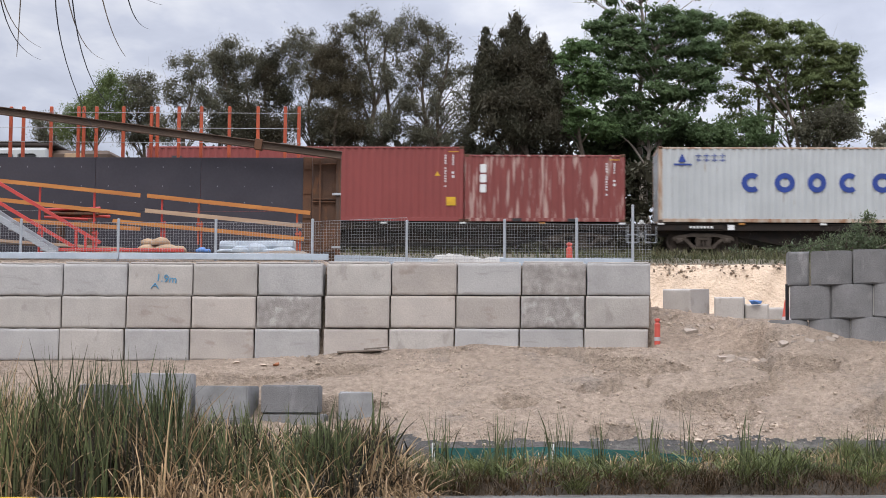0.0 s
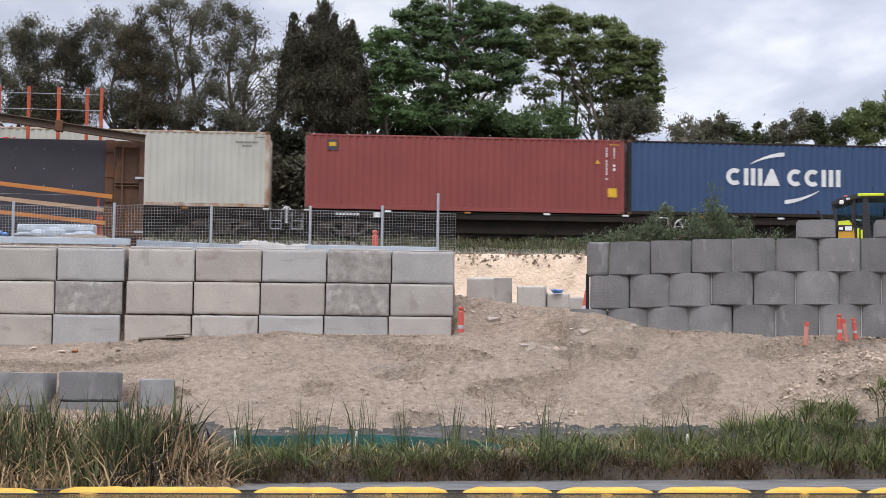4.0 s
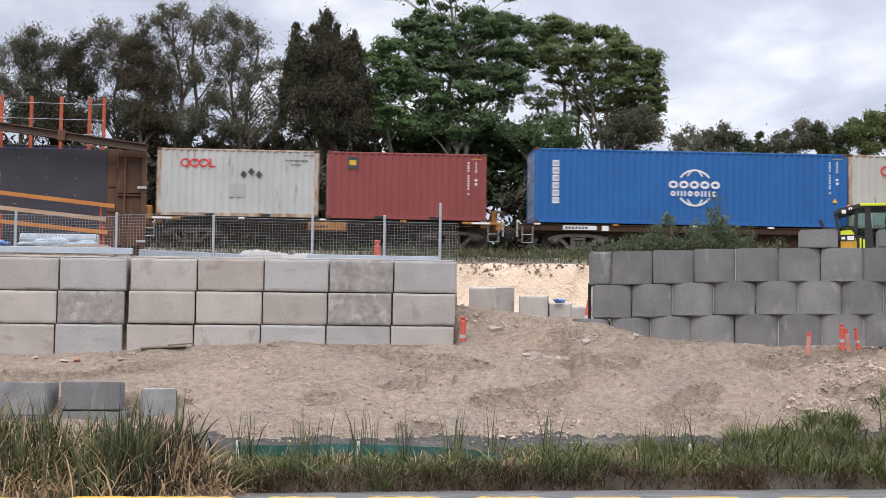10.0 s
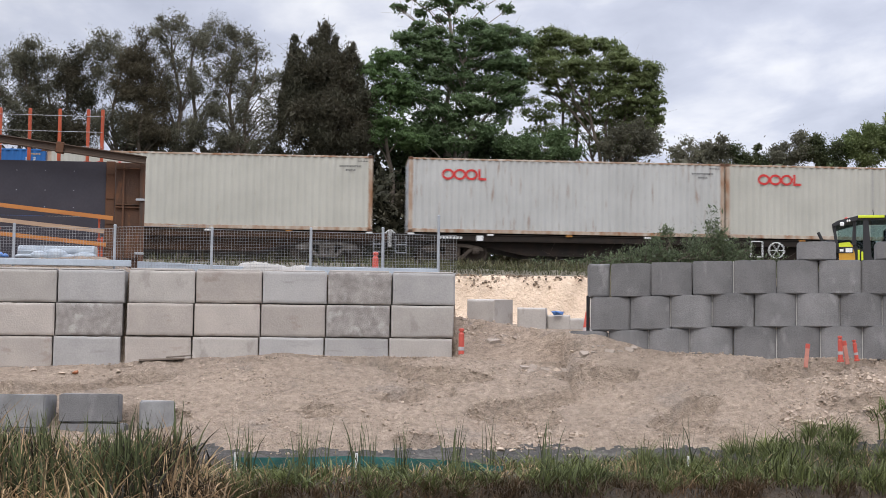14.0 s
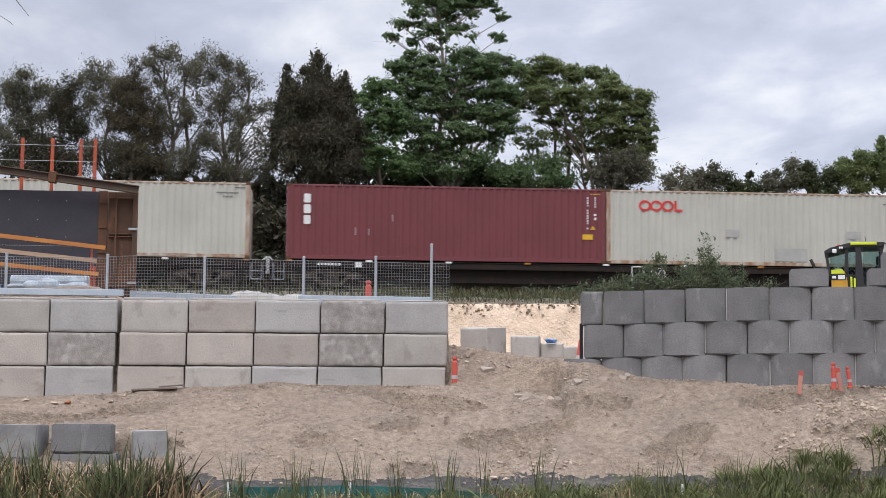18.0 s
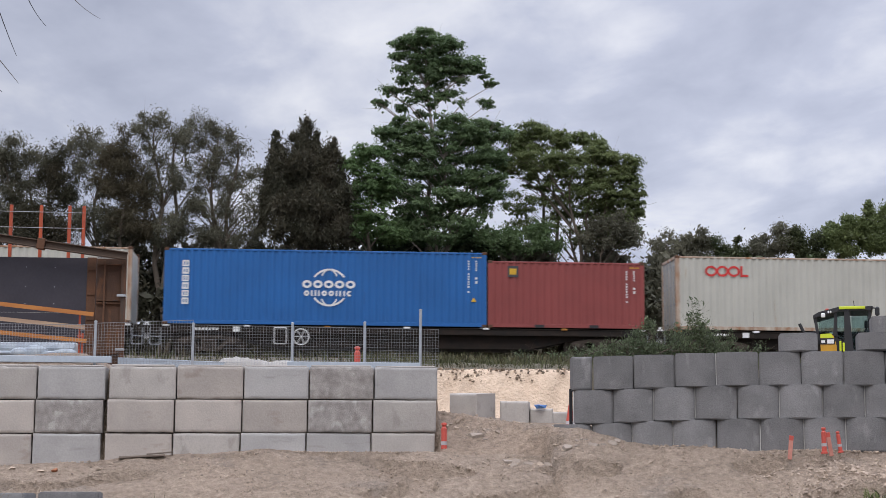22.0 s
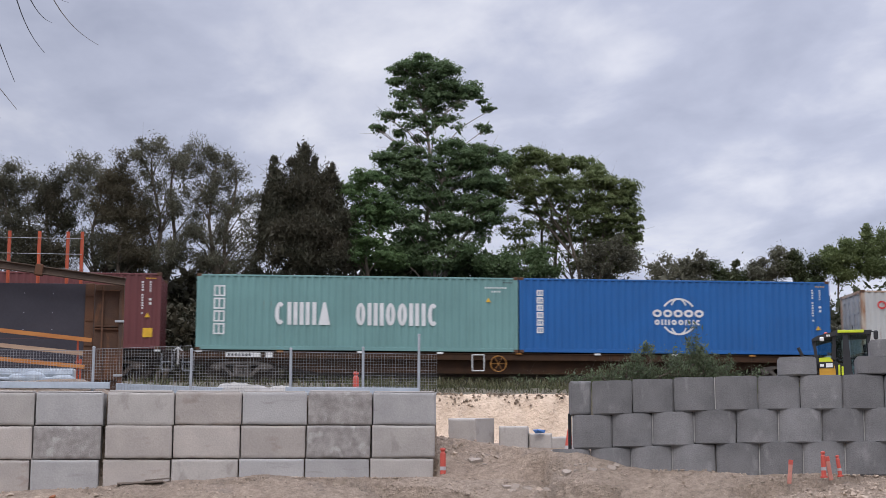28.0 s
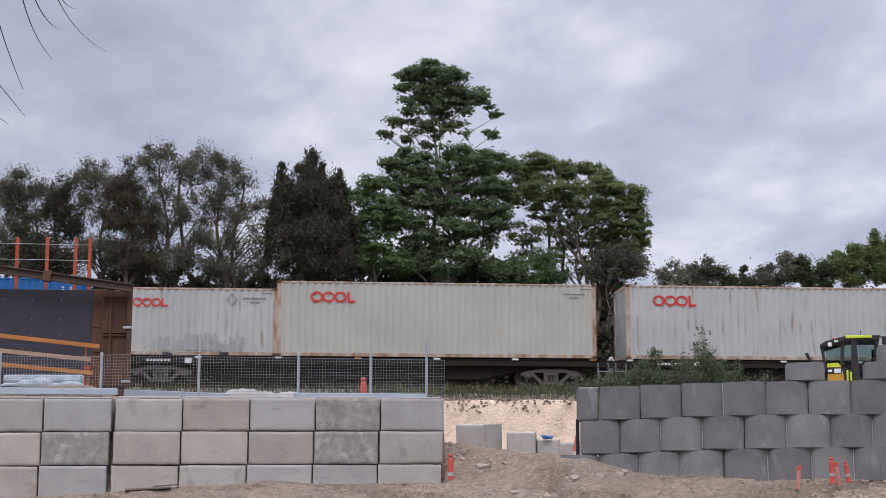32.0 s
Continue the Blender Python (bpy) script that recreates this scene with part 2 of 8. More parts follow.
ORANGE = material("orange_painted_steel", (0.46, 0.085, 0.028), (0.34, 0.06, 0.025), 0.6, scale=4, fine=40, bump=0.1, stain=(0.14, 0.05, 0.03), stain_at=0.66)
RED = material("red_painted_steel", (0.50, 0.05, 0.04), (0.40, 0.045, 0.035), 0.55, scale=4, fine=40, bump=0.1)
TIMBER_OR = material("orange_stained_timber", (0.52, 0.22, 0.055), (0.40, 0.15, 0.04), 0.8, scale=3, fine=50, bump=0.2, stretch=(0.3, 3, 3))
TIMBER = material("weathered_pale_timber", (0.46, 0.33, 0.22), (0.36, 0.24, 0.16), 0.85, scale=3, fine=50, bump=0.2, stretch=(0.3, 3, 3))
RUSTED = material("rusted_steel", (0.085, 0.045, 0.026), (0.13, 0.058, 0.028), 0.85, 0.1, scale=2.2, fine=40, bump=0.3, grain=0.25,
                  stain=(0.055, 0.042, 0.035), stain_at=0.55)
BEAM = material("brown_steel_beam", (0.10, 0.065, 0.042), (0.075, 0.05, 0.036), 0.7, 0.1, scale=2, fine=40, bump=0.2)
FRAME = material("black_wagon_steel", (0.022, 0.019, 0.017), (0.036, 0.026, 0.02), 0.7, 0.1, scale=2.5, fine=40, bump=0.2, grain=0.3, spec=0.15)
FRAME_BROWN = material("brown_wagon_steel", (0.075, 0.04, 0.022), (0.05, 0.03, 0.02), 0.75, 0.1, scale=2, fine=40, bump=0.2, grain=0.3, spec=0.15)
BOGIE = material("dusty_cast_steel", (0.085, 0.068, 0.054), (0.055, 0.044, 0.036), 0.85, 0.1, scale=4, fine=40, bump=0.3, grain=0.3, spec=0.15)
BOGIE_GREY = material("pale_dusty_cast_steel", (0.13, 0.115, 0.10), (0.09, 0.08, 0.07), 0.85, 0.1, scale=4, fine=40, bump=0.3, grain=0.3, spec=0.15)
YELLOW = material("yellow_painted_steel", (0.40, 0.175, 0.025), (0.27, 0.115, 0.022), 0.6, scale=3, fine=40, bump=0.1, stain=(0.15, 0.07, 0.03), stain_at=0.6)
WHITE = material("white_paint", (0.78, 0.78, 0.76), (0.70, 0.70, 0.68), 0.6, scale=5, bump=0, grain=0.06)
BLACK = material("black_paint", (0.02, 0.02, 0.022), None, 0.6, scale=5, bump=0)
RUBBER = material("black_rubber", (0.02, 0.02, 0.02), None, 0.85, scale=5, bump=0.3)
HIVIS = material("lime_yellow_paint", (0.62, 0.72, 0.03), None, 0.45, scale=4, bump=0, grain=0.05)
CAT_YELLOW = material("machine_yellow_paint", (0.62, 0.33, 0.03), None, 0.4, scale=4, bump=0, grain=0.06)
PLASTIC_ORANGE = material("orange_red_plastic", (0.60, 0.095, 0.065), (0.50, 0.085, 0.06), 0.5, scale=5, bump=0.05)
REFLECT = material("grey_reflective_band", (0.5, 0.48, 0.48), None, 0.4, scale=5, bump=0)
BLUE_CLOTH = material("blue_plastic_sheet", (0.08, 0.20, 0.48), (0.06, 0.15, 0.36), 0.5, scale=9, bump=0.2)
CLOTH = material("white_geotextile", (0.62, 0.60, 0.56), (0.5, 0.48, 0.45), 0.9, scale=5, bump=0.3)
GEO = material("grey_white_geotextile", (0.43, 0.41, 0.38), (0.33, 0.315, 0.29), 0.9, scale=4, bump=0.4)
WRAP = material("pale_blue_grey_plastic_sheet", (0.38, 0.42, 0.45), (0.26, 0.30, 0.34), 0.5, scale=6, bump=0.4)
RUST_ORANGE = material("orange_rusted_plate", (0.115, 0.055, 0.027), (0.06, 0.034, 0.023), 0.85, 0.1, scale=1.6, fine=40, bump=0.3, grain=0.25,
                       stain=(0.20, 0.08, 0.03), stain_at=0.56, stain_stretch=(2, 2, 0.6))
TAN = material("tan_sandbag_cloth", (0.42, 0.29, 0.18), (0.34, 0.23, 0.14), 0.9, scale=5, bump=0.4)
TEAL = material("green_shade_cloth", (0.012, 0.075, 0.066), (0.03, 0.15, 0.14), 0.8, scale=4, bump=0.2)
BOOM = material("yellow_boom_fabric", (0.66, 0.365, 0.012), (0.55, 0.28, 0.010), 0.45, scale=3.5, fine=14, bump=0.6, grain=0.14,
                stain=(0.35, 0.2, 0.04), stain_at=0.68, stain_stretch=(2, 2, 3))
SCUM = material("grey_water_scum", (0.15, 0.144, 0.13), (0.075, 0.072, 0.065), 0.6, scale=3.0, fine=22, bump=0.6, grain=0.6, stretch=(0.6, 2.2, 1),
                stain=(0.035, 0.033, 0.028), stain_at=0.51, stain_stretch=(1.2, 4.0, 1.0))
RAILSTEEL = material("worn_rail_steel", (0.12, 0.075, 0.05), None, 0.5, 0.6, scale=5, bump=0.1)
BARK = material("grey_brown_bark", (0.17, 0.135, 0.10), (0.10, 0.08, 0.06), 0.95, scale=2, fine=16, bump=0.6, grain=0.3, stretch=(1, 1, 0.3))
BARK_PALE = material("pale_gum_bark", (0.36, 0.31, 0.26), (0.22, 0.18, 0.15), 0.9, scale=1.5, fine=14, bump=0.4, grain=0.2, stretch=(1, 1, 0.3))


def leafy(name, col, col2, island=0.45, through=0.35):
    m = material(name, col, col2, 0.6, scale=0.5, fine=5, bump=0, grain=0.2, island=island, spec=0.25)
    b = m.node_tree.nodes["Principled BSDF"]
    n, l = m.node_tree.nodes, m.node_tree.links
    t = n.new("ShaderNodeBsdfTranslucent")
    l.new(b.inputs["Base Color"].links[0].from_socket, t.inputs["Color"])
    x = n.new("ShaderNodeMixShader")
    x.inputs[0].default_value = through
    l.new(b.outputs[0], x.inputs[1])
    l.new(t.outputs[0], x.inputs[2])
    l.new(x.outputs[0], n["Material Output"].inputs["Surface"])
    return m


LEAF_OLIVE = leafy("olive_grey_needles", (0.165, 0.158, 0.108), (0.118, 0.115, 0.08), 0.3, 0.4)
LEAF_BROWN = leafy("brownish_needles", (0.13, 0.108, 0.068), (0.092, 0.083, 0.053), 0.3, 0.4)
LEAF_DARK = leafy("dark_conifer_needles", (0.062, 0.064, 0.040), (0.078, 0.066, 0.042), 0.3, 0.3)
LEAF_GREEN = leafy("broad_green_leaves", (0.132, 0.188, 0.082), (0.098, 0.15, 0.066), 0.3, 0.4)
LEAF_MID = leafy("light_green_leaves", (0.135, 0.205, 0.075), (0.09, 0.15, 0.055), 0.3, 0.4)
LEAF_UMB = leafy("deep_green_leaves", (0.128, 0.166, 0.064), (0.155, 0.182, 0.07), 0.3, 0.4)
# Broad green leaves cut to about half value: the crowns' shade in the colour.
LEAF_SHADE = leafy("shaded_green_leaves", (0.075, 0.10, 0.048), (0.058, 0.08, 0.038), 0.3, 0.3)
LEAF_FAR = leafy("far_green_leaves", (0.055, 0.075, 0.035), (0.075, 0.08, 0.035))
LEAF_BUSH = leafy("grey_green_shrub_leaves", (0.13, 0.155, 0.085), (0.085, 0.11, 0.06), 0.5, 0.4)
REED_GREEN = leafy("green_reed", (0.135, 0.148, 0.062), (0.055, 0.07, 0.032), 0.75, 0.25)
# Near-black on purpose: carries the shade low in the reed stand.
REED_SHADE = leafy("shade_dark_reed", (0.042, 0.034, 0.021), (0.02, 0.017, 0.011), 0.6, 0.05)
REED_DRY = leafy("dry_straw_reed", (0.44, 0.315, 0.18), (0.22, 0.145, 0.082), 0.8, 0.2)
GRASS = leafy("fresh_bank_grass", (0.15, 0.168, 0.06), (0.078, 0.092, 0.034), 0.75, 0.3)
GRASS_BROWN = leafy("brown_hanging_grass", (0.115, 0.07, 0.036), (0.06, 0.042, 0.022), 0.6, 0.15)
TRACK_GRASS = leafy("sparse_track_grass", (0.066, 0.08, 0.034), (0.10, 0.083, 0.046), 0.6)


def glass():
    m = bpy.data.materials.new("cab_glass")
    m.use_nodes = True
    b = m.node_tree.nodes["Principled BSDF"]
    b.inputs["Base Color"].default_value = (0.55, 0.68, 0.68, 1)
    b.inputs["Roughness"].default_value = 0.03
    b.inputs["Transmission Weight"].default_value = 1.0
    b.inputs["IOR"].default_value = 1.2
    return m


GLASS = glass()


def water_material():
    m = bpy.data.materials.new("still_creek_water")
    m.use_nodes = True
    n, l = m.node_tree.nodes, m.node_tree.links
    b = n["Principled BSDF"]
    b.inputs["Base Color"].default_value = (0.05, 0.042, 0.03, 1)
    b.inputs["Roughness"].default_value = 0.05
    b.inputs["IOR"].default_value = 1.33
    coord = n.new("ShaderNodeTexCoord")
    fit = n.new("ShaderNodeMapping")
    fit.inputs["Scale"].default_value = (1.0, 3.0, 1)
    wave = n.new("ShaderNodeTexNoise")
    wave.inputs["Scale"].default_value, wave.inputs["Detail"].default_value = 9.0, 6
    l.new(coord.outputs["Object"], fit.inputs[0])
    l.new(fit.outputs[0], wave.inputs["Vector"])
    bn = n.new("ShaderNodeBump")
    bn.inputs["Strength"].default_value, bn.inputs["Distance"].default_value = 0.3, 0.03
    l.new(wave.outputs["Fac"], bn.inputs["Height"])
    l.new(bn.outputs[0], b.inputs["Normal"])
    return m


WATER = water_material()


def paint(name, col, dirt=0.62, rust=RUST, rough=0.5):
    """Container paint: slightly faded patches, and rust that runs down the sheet."""
    return material(name, col, [c * 0.86 for c in col], rough, scale=0.7, fine=30, bump=0.05, grain=0.06,
                    stain=rust, stain_at=dirt, stain_stretch=(5, 5, 0.5))


# ---- mesh helpers ----
class Build:
    """Gathers vertices and faces of one part."""

    def __init__(self):
        self.v, self.f = [], []

    def add(self, verts, faces):
        k = len(self.v)
        self.v += [tuple(p) for p in verts]
        self.f += [tuple(i + k for i in q) for q in faces]
        return self

    def box(self, x0, x1, y0, y1, z0, z1, m=None):
        p = [Vector((x, y, z)) for z in (z0, z1) for y in (y0, y1) for x in (x0, x1)]
        if m:
            p = [m @ q for q in p]
        return self.add(p, [(0, 2, 3, 1), (4, 5, 7, 6), (0, 1, 5, 4), (2, 6, 7, 3), (0, 4, 6, 2), (1, 3, 7, 5)])

    def cbox(self, x0, x1, y0, y1, z0, z1, c=0.01, m=None):
        """A box with chamfered edges."""
        bm = bmesh.new()
        bmesh.ops.create_cube(bm, size=1)
        for v in bm.verts:
            v.co = ((x0 + x1) / 2 + v.co.x * (x1 - x0), (y0 + y1) / 2 + v.co.y * (y1 - y0), (z0 + z1) / 2 + v.co.z * (z1 - z0))
        bmesh.ops.bevel(bm, geom=bm.edges[:], offset=c, segments=1, affect="EDGES")
        bm.verts.index_update()
        p = [m @ v.co if m else v.co.copy() for v in bm.verts]
        self.add(p, [[v.index for v in f.verts] for f in bm.faces])
        bm.free()
        return self

    def tube(self, a, b, r0, r1=None, n=8, caps=True):
        a, b = Vector(a), Vector(b)
        r1 = r0 if r1 is None else r1
        d = (b - a).normalized()
        s = d.orthogonal().normalized()
        u = d.cross(s)
        ring = [(s * math.cos(2 * math.pi * k / n) + u * math.sin(2 * math.pi * k / n)) for k in range(n)]
        p = [a + q * r0 for q in ring] + [b + q * r1 for q in ring]
        f = [(k, (k + 1) % n, n + (k + 1) % n, n + k) for k in range(n)]
        if caps:
            f += [tuple(range(n - 1, -1, -1)), tuple(range(n, 2 * n))]
        return self.add(p, f)

    def lathe(self, profile, n=14, m=None):
        """Turns (r, z) pairs about the z axis."""
        p = [Vector((r * math.cos(2 * math.pi * k / n), r * math.sin(2 * math.pi * k / n), z)) for r, z in profile for k in range(n)]
        if m:
            p = [m @ q for q in p]
        f = [(i * n + k, i * n + (k + 1) % n, (i + 1) * n + (k + 1) % n, (i + 1) * n + k) for i in range(len(profile) - 1) for k in range(n)]
        f += [tuple(range(n - 1, -1, -1)), tuple(range((len(profile) - 1) * n, len(profile) * n))]
        return self.add(p, f)

    def prism(self, outline, y0, y1, m=None):
        """Pushes an outline of (x, z) pairs from y0 to y1."""
        n = len(outline)
        p = [Vector((x, y0, z)) for x, z in outline] + [Vector((x, y1, z)) for x, z in outline]
        if m:
            p = [m @ q for q in p]
        f = [tuple(range(n)), tuple(range(2 * n - 1, n - 1, -1))] + [(k + n, (k + 1) % n + n, (k + 1) % n, k) for k in range(n)]
        return self.add(p, f)

    def mesh(self, name, mat, smooth=False):
        me = bpy.data.meshes.new(name)
        me.from_pydata(self.v, [], self.f)
        me.materials.append(mat)
        if smooth:
            me.polygons.foreach_set("use_smooth", [True] * len(me.polygons))
        me.update()
        return me


def part(name, build, mat, parent=None, label="", smooth=False, at=None):
    me = build if isinstance(build, bpy.types.Mesh) else build.mesh(name, mat, smooth)
    ob = new(name, me)
    if parent:
        ob.parent = parent
    if at:
        ob.matrix_basis = at
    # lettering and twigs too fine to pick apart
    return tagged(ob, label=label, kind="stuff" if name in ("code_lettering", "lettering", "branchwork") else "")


def thing(name, label, category, group="", at=None, kind=""):
    ob = new(name)
    ob.empty_display_size = 0.2
    if at:
        ob.matrix_basis = at
    return tagged(ob, label, category, group, kind)


def strips(name, quads, mat):
    """A mesh of many loose quads, given as an array (n, 4, 3)."""
    n = len(quads)
    me = bpy.data.meshes.new(name)
    me.vertices.add(n * 4)
    me.vertices.foreach_set("co", np.ascontiguousarray(quads, dtype=np.float32).ravel())
    me.loops.add(n * 4)
    me.loops.foreach_set("vertex_index", np.arange(n * 4, dtype=np.int32))
    me.polygons.add(n)
    me.polygons.foreach_set("loop_start", np.arange(0, n * 4, 4, dtype=np.int32))
    me.materials.append(mat)
    me.update(calc_edges=True)
    me.validate()
    return me


def blades(name, base, height, width, lean, bend, mat, levels=4):
    """Grass or reed blades: base (n, 3), arrays of height and width, lean (n, 2) as the tip's shift, bend as its droop."""
    n = len(base)
    turn = rng.uniform(0, math.pi, n)
    side = np.stack([np.cos(turn), np.sin(turn) * 0.5, np.zeros(n)], 1)
    t = np.linspace(0, 1, levels)
    verts = np.zeros((n, levels, 2, 3))
    for k, s in enumerate(t):
        c = base.copy()
        c[:, :2] += lean * (s ** 2)[..., None] if np.ndim(s) else lean * s ** 2
        c[:, 2] += height * (s - bend * s ** 3)
        w = width * (1 - 0.93 * s ** 2.2)
        verts[:, k, 0], verts[:, k, 1] = c - side * w[:, None] / 2, c + side * w[:, None] / 2
    v = verts.reshape(-1, 3)
    i = np.arange(n)[:, None] * levels * 2 + np.arange(levels - 1)[None] * 2
    f = np.stack([i, i + 1, i + 3, i + 2], -1).reshape(-1, 4)
    me = bpy.data.meshes.new(name)
    me.vertices.add(len(v))
    me.vertices.foreach_set("co", v.astype(np.float32).ravel())
    me.loops.add(len(f) * 4)
    me.loops.foreach_set("vertex_index", f.astype(np.int32).ravel())
    me.polygons.add(len(f))
    me.polygons.foreach_set("loop_start", np.arange(0, len(f) * 4, 4, dtype=np.int32))
    me.materials.append(mat)
    me.update(calc_edges=True)
    return me


# ---- ground ----
def lerp(x, *knots):
    return np.interp(x, [k[0] for k in knots], [k[1] for k in knots])


def shore(x):
    return lerp(x, (-60, 19.0), (-3.4, 20.2), (-0.9, 20.7), (1.7, 21.3), (4.8, 21.65), (7.8, 22.05), (60, 25))


def crest_y(x):
    return lerp(x, (4.4, 27.75), (6, 27.2), (9.5, 26.3), (14, 25.4))


def crest_z(x):
    return lerp(x, (-12, 1.62), (-5.7, 1.72), (-3.5, 1.83), (-2.6, 1.91), (-0.9, 2.0), (2.3, 2.0), (3.4, 1.96), (4.2, 1.95), (5.1, 2.08),
                (5.8, 2.14), (6.9, 2.14), (7.6, 2.03), (8.7, 2.08), (10, 2.02), (14, 2.0))


def foot_z(x):
    return lerp(x, (-8, 0.5), (-1.4, 0.57), (5, 0.59), (6.3, 0.7), (7.4, 0.86), (8.7, 1.1), (11, 1.3), (30, 1.4))


def curve_wall_y(x):
    return lerp(x, (4.6, 28.15), (9.4, 26.75), (14, 25.4), (30, 21))


def ridge_y(x):
    return lerp(x, (2.3, 29.7), (3.4, 29.3), (4.7, 27.85), (6.2, 27.3))


def ridge_z(x):
    return lerp(x, (2.3, 2.83), (3.3, 2.66), (4.3, 2.50), (4.8, 2.42), (5.6, 2.20), (6.2, 2.12))


def ground_z(x, y):
    """Height of the ground, scalar."""
    s, cy, cz, fz = shore(x), crest_y(x), crest_z(x), foot_z(x)
    fy = min(24.3, cy - 2.2)
    knots = [(-400, 0.6), (-8, 0.35), (1.6, 0.25), (3.6, -0.25), (18, -0.45), (s - 0.15, -0.08), (s + 0.12, 0.16), (s + 0.8, 0.27), (max(fy - 1.1, s + 0.9), min(fz - 0.24, 0.37)), (fy, fz),
             (fy + 0.5 * (cy - fy), fz + 0.56 * (cz - fz)), (cy - 0.25, cz - 0.05), (cy, cz)]
    if x < 2.36:
        knots += [(28.62, cz - 0.02), (28.95, 3.46), (29.2, 3.5), (30.3, lerp(x, (-4.2, 3.8), (-3.6, 3.52))), (37, lerp(x, (-4.2, 3.9), (-3.6, 3.55))), (40, 4.35)]
    else:
        wy = curve_wall_y(x)
        if x < 6.0:
            ry, rz = ridge_y(x), ridge_z(x)
            knots = knots[:-2] if ry - 0.6 < cy else knots + [(cy + 0.25, cz + 0.02)]
            knots += [(ry - 0.12, rz - 0.03), (ry + 0.1, rz)]
        else:
            knots += [(wy + 0.1, cz - 0.02)]
        if x < 6.9:
            knots += [(max(30.6, wy + 1), 2.25), (33, 2.35), (36, 2.78), (37.8, 2.95), (38.2, 3.6), (38.45, 4.1), (40, 4.35)]
        else:
            knots += [(wy + 0.5, 3.2), (wy + 1.2, 3.25), (34, 3.0), (39, 3.0), (40.5, 4.3)]
    knots += [(50, 5.0), (56, 5.55), (58, 5.62), (59, 5.72), (62.6, 5.72), (64, 5.5), (80, 5.9), (300, 7), (3000, 9)]
    return float(np.interp(y, [k[0] for k in knots], [k[1] for k in knots]))


def make_ground():
    xs = np.concatenate([[-3000, -900, -300, -120, -60, -35, -24], np.arange(-18, -9, 0.35), np.arange(-9, 13, 0.075), np.arange(13, 22, 0.4),
                         [26, 34, 50, 80, 140, 300, 900, 3000]])
    ys = np.concatenate([[-900, -100, -20, -5, 0, 1.6, 3.6, 10, 16, 18.5], np.arange(19, 29.4, 0.075), np.arange(29.4, 41.5, 0.16),
                         np.arange(42, 66, 0.8), [68, 74, 82, 100, 140, 220, 400, 900, 3000]])
    nx, ny = len(xs), len(ys)
    verts = np.zeros((ny, nx, 3))
    for i, x in enumerate(xs):
        for j, y in enumerate(ys):
            z = ground_z(x, y)
            if 19 < y < 60 and -20 < x < 24:
                p = Vector((x, y, z))
                a = 0.06 if 22 < y < 34 else 0.04
                if not 28.4 < y < 29.0:
                    z += a * noise.fractal(p * 0.9, 1.0, 2.1, 4) + 0.35 * a * noise.noise(p * 7)
                if 24.2 < y < crest_y(x):
                    # small slips and runnels in the batter
                    run = noise.noise(Vector((x * 1.7, y * 0.45, 3.1)))
                    z -= 0.10 * max(0.0, run - 0.12)
                    scar = noise.noise(Vector((x * 0.8 + 9, y * 1.6, 7.7)))
                    bite = min(1.0, max(0.0, (scar - 0.29) / 0.03))
                    z -= 0.21 * bite + 0.25 * max(0.0, scar - 0.32)
                    z += 0.030 * noise.ridged_multi_fractal(p * 2.3, 1.0, 2.2, 4, 1.0, 2.0) - 0.03
                    z += 0.018 * noise.noise(p * 15)
                if 37.8 < y < 38.5 and 2 < x < 6.5:
                    y2 = y + 0.15 * noise.noise(Vector((x * 2.5, z * 2, 1)))
                    verts[j, i] = (x, y2, z)
                    continue
            verts[j, i] = (x, y, z)
    f, mats = [], []
    for j in range(ny - 1):
        for i in range(nx - 1):
            k = j * nx + i
            f.append((k, k + 1, k + 1 + nx, k + nx))
            cx, cy = (xs[i] + xs[i + 1]) / 2, (ys[j] + ys[j + 1]) / 2
            w = 0.22 * noise.noise(Vector((cx * 1.3, cy * 1.3, 0))) + 0.1 * noise.noise(Vector((cx * 6, cy * 6, 2)))
            fy = min(24.3, crest_y(cx) - 2.2)
            if cy + w < fy - 0.75:
                mats.append(1)
            elif cy + 1.1 * w < fy + 0.05 - 0.5 * min(1.0, max(0.0, (cx - 5.0) / 1.5)):
                mats.append(2)
            elif 27.95 < cy + w < ridge_y(cx) - 0.12 and 2.2 < cx < 4.5 + 3.0 * w - 0.5 * (cy - 28.5):
                mats.append(6)
            elif cy + w < 37.6:
                mats.append(0)
            elif cy + 0.6 * w < 38.7:
                mats.append(5)
            elif cy < 58.2 or cy > 64:
                mats.append(3)
            else:
                mats.append(4)
    me = bpy.data.meshes.new("ground")
    me.from_pydata(verts.reshape(-1, 3).tolist(), [], f)
    for m in (SAND, MUD, GRAVEL, TURF, BALLAST, CUT, RUBBLE):
        me.materials.append(m)
    me.polygons.foreach_set("material_index", mats)
    me.polygons.foreach_set("use_smooth", [True] * len(f))
    me.update()
    tagged(new("ground", me), "pale sandy clay batter, muddy bank and grassy trackside", "ground", kind="structure")


make_ground()
w = Build().add([(-900, 2, 0), (900, 2, 0), (900, 27, 0), (-900, 23.5, 0)], [(0, 1, 2, 3)])
tagged(part("water", w, WATER), "still brown creek water with weak ripples", "water", kind="structure")


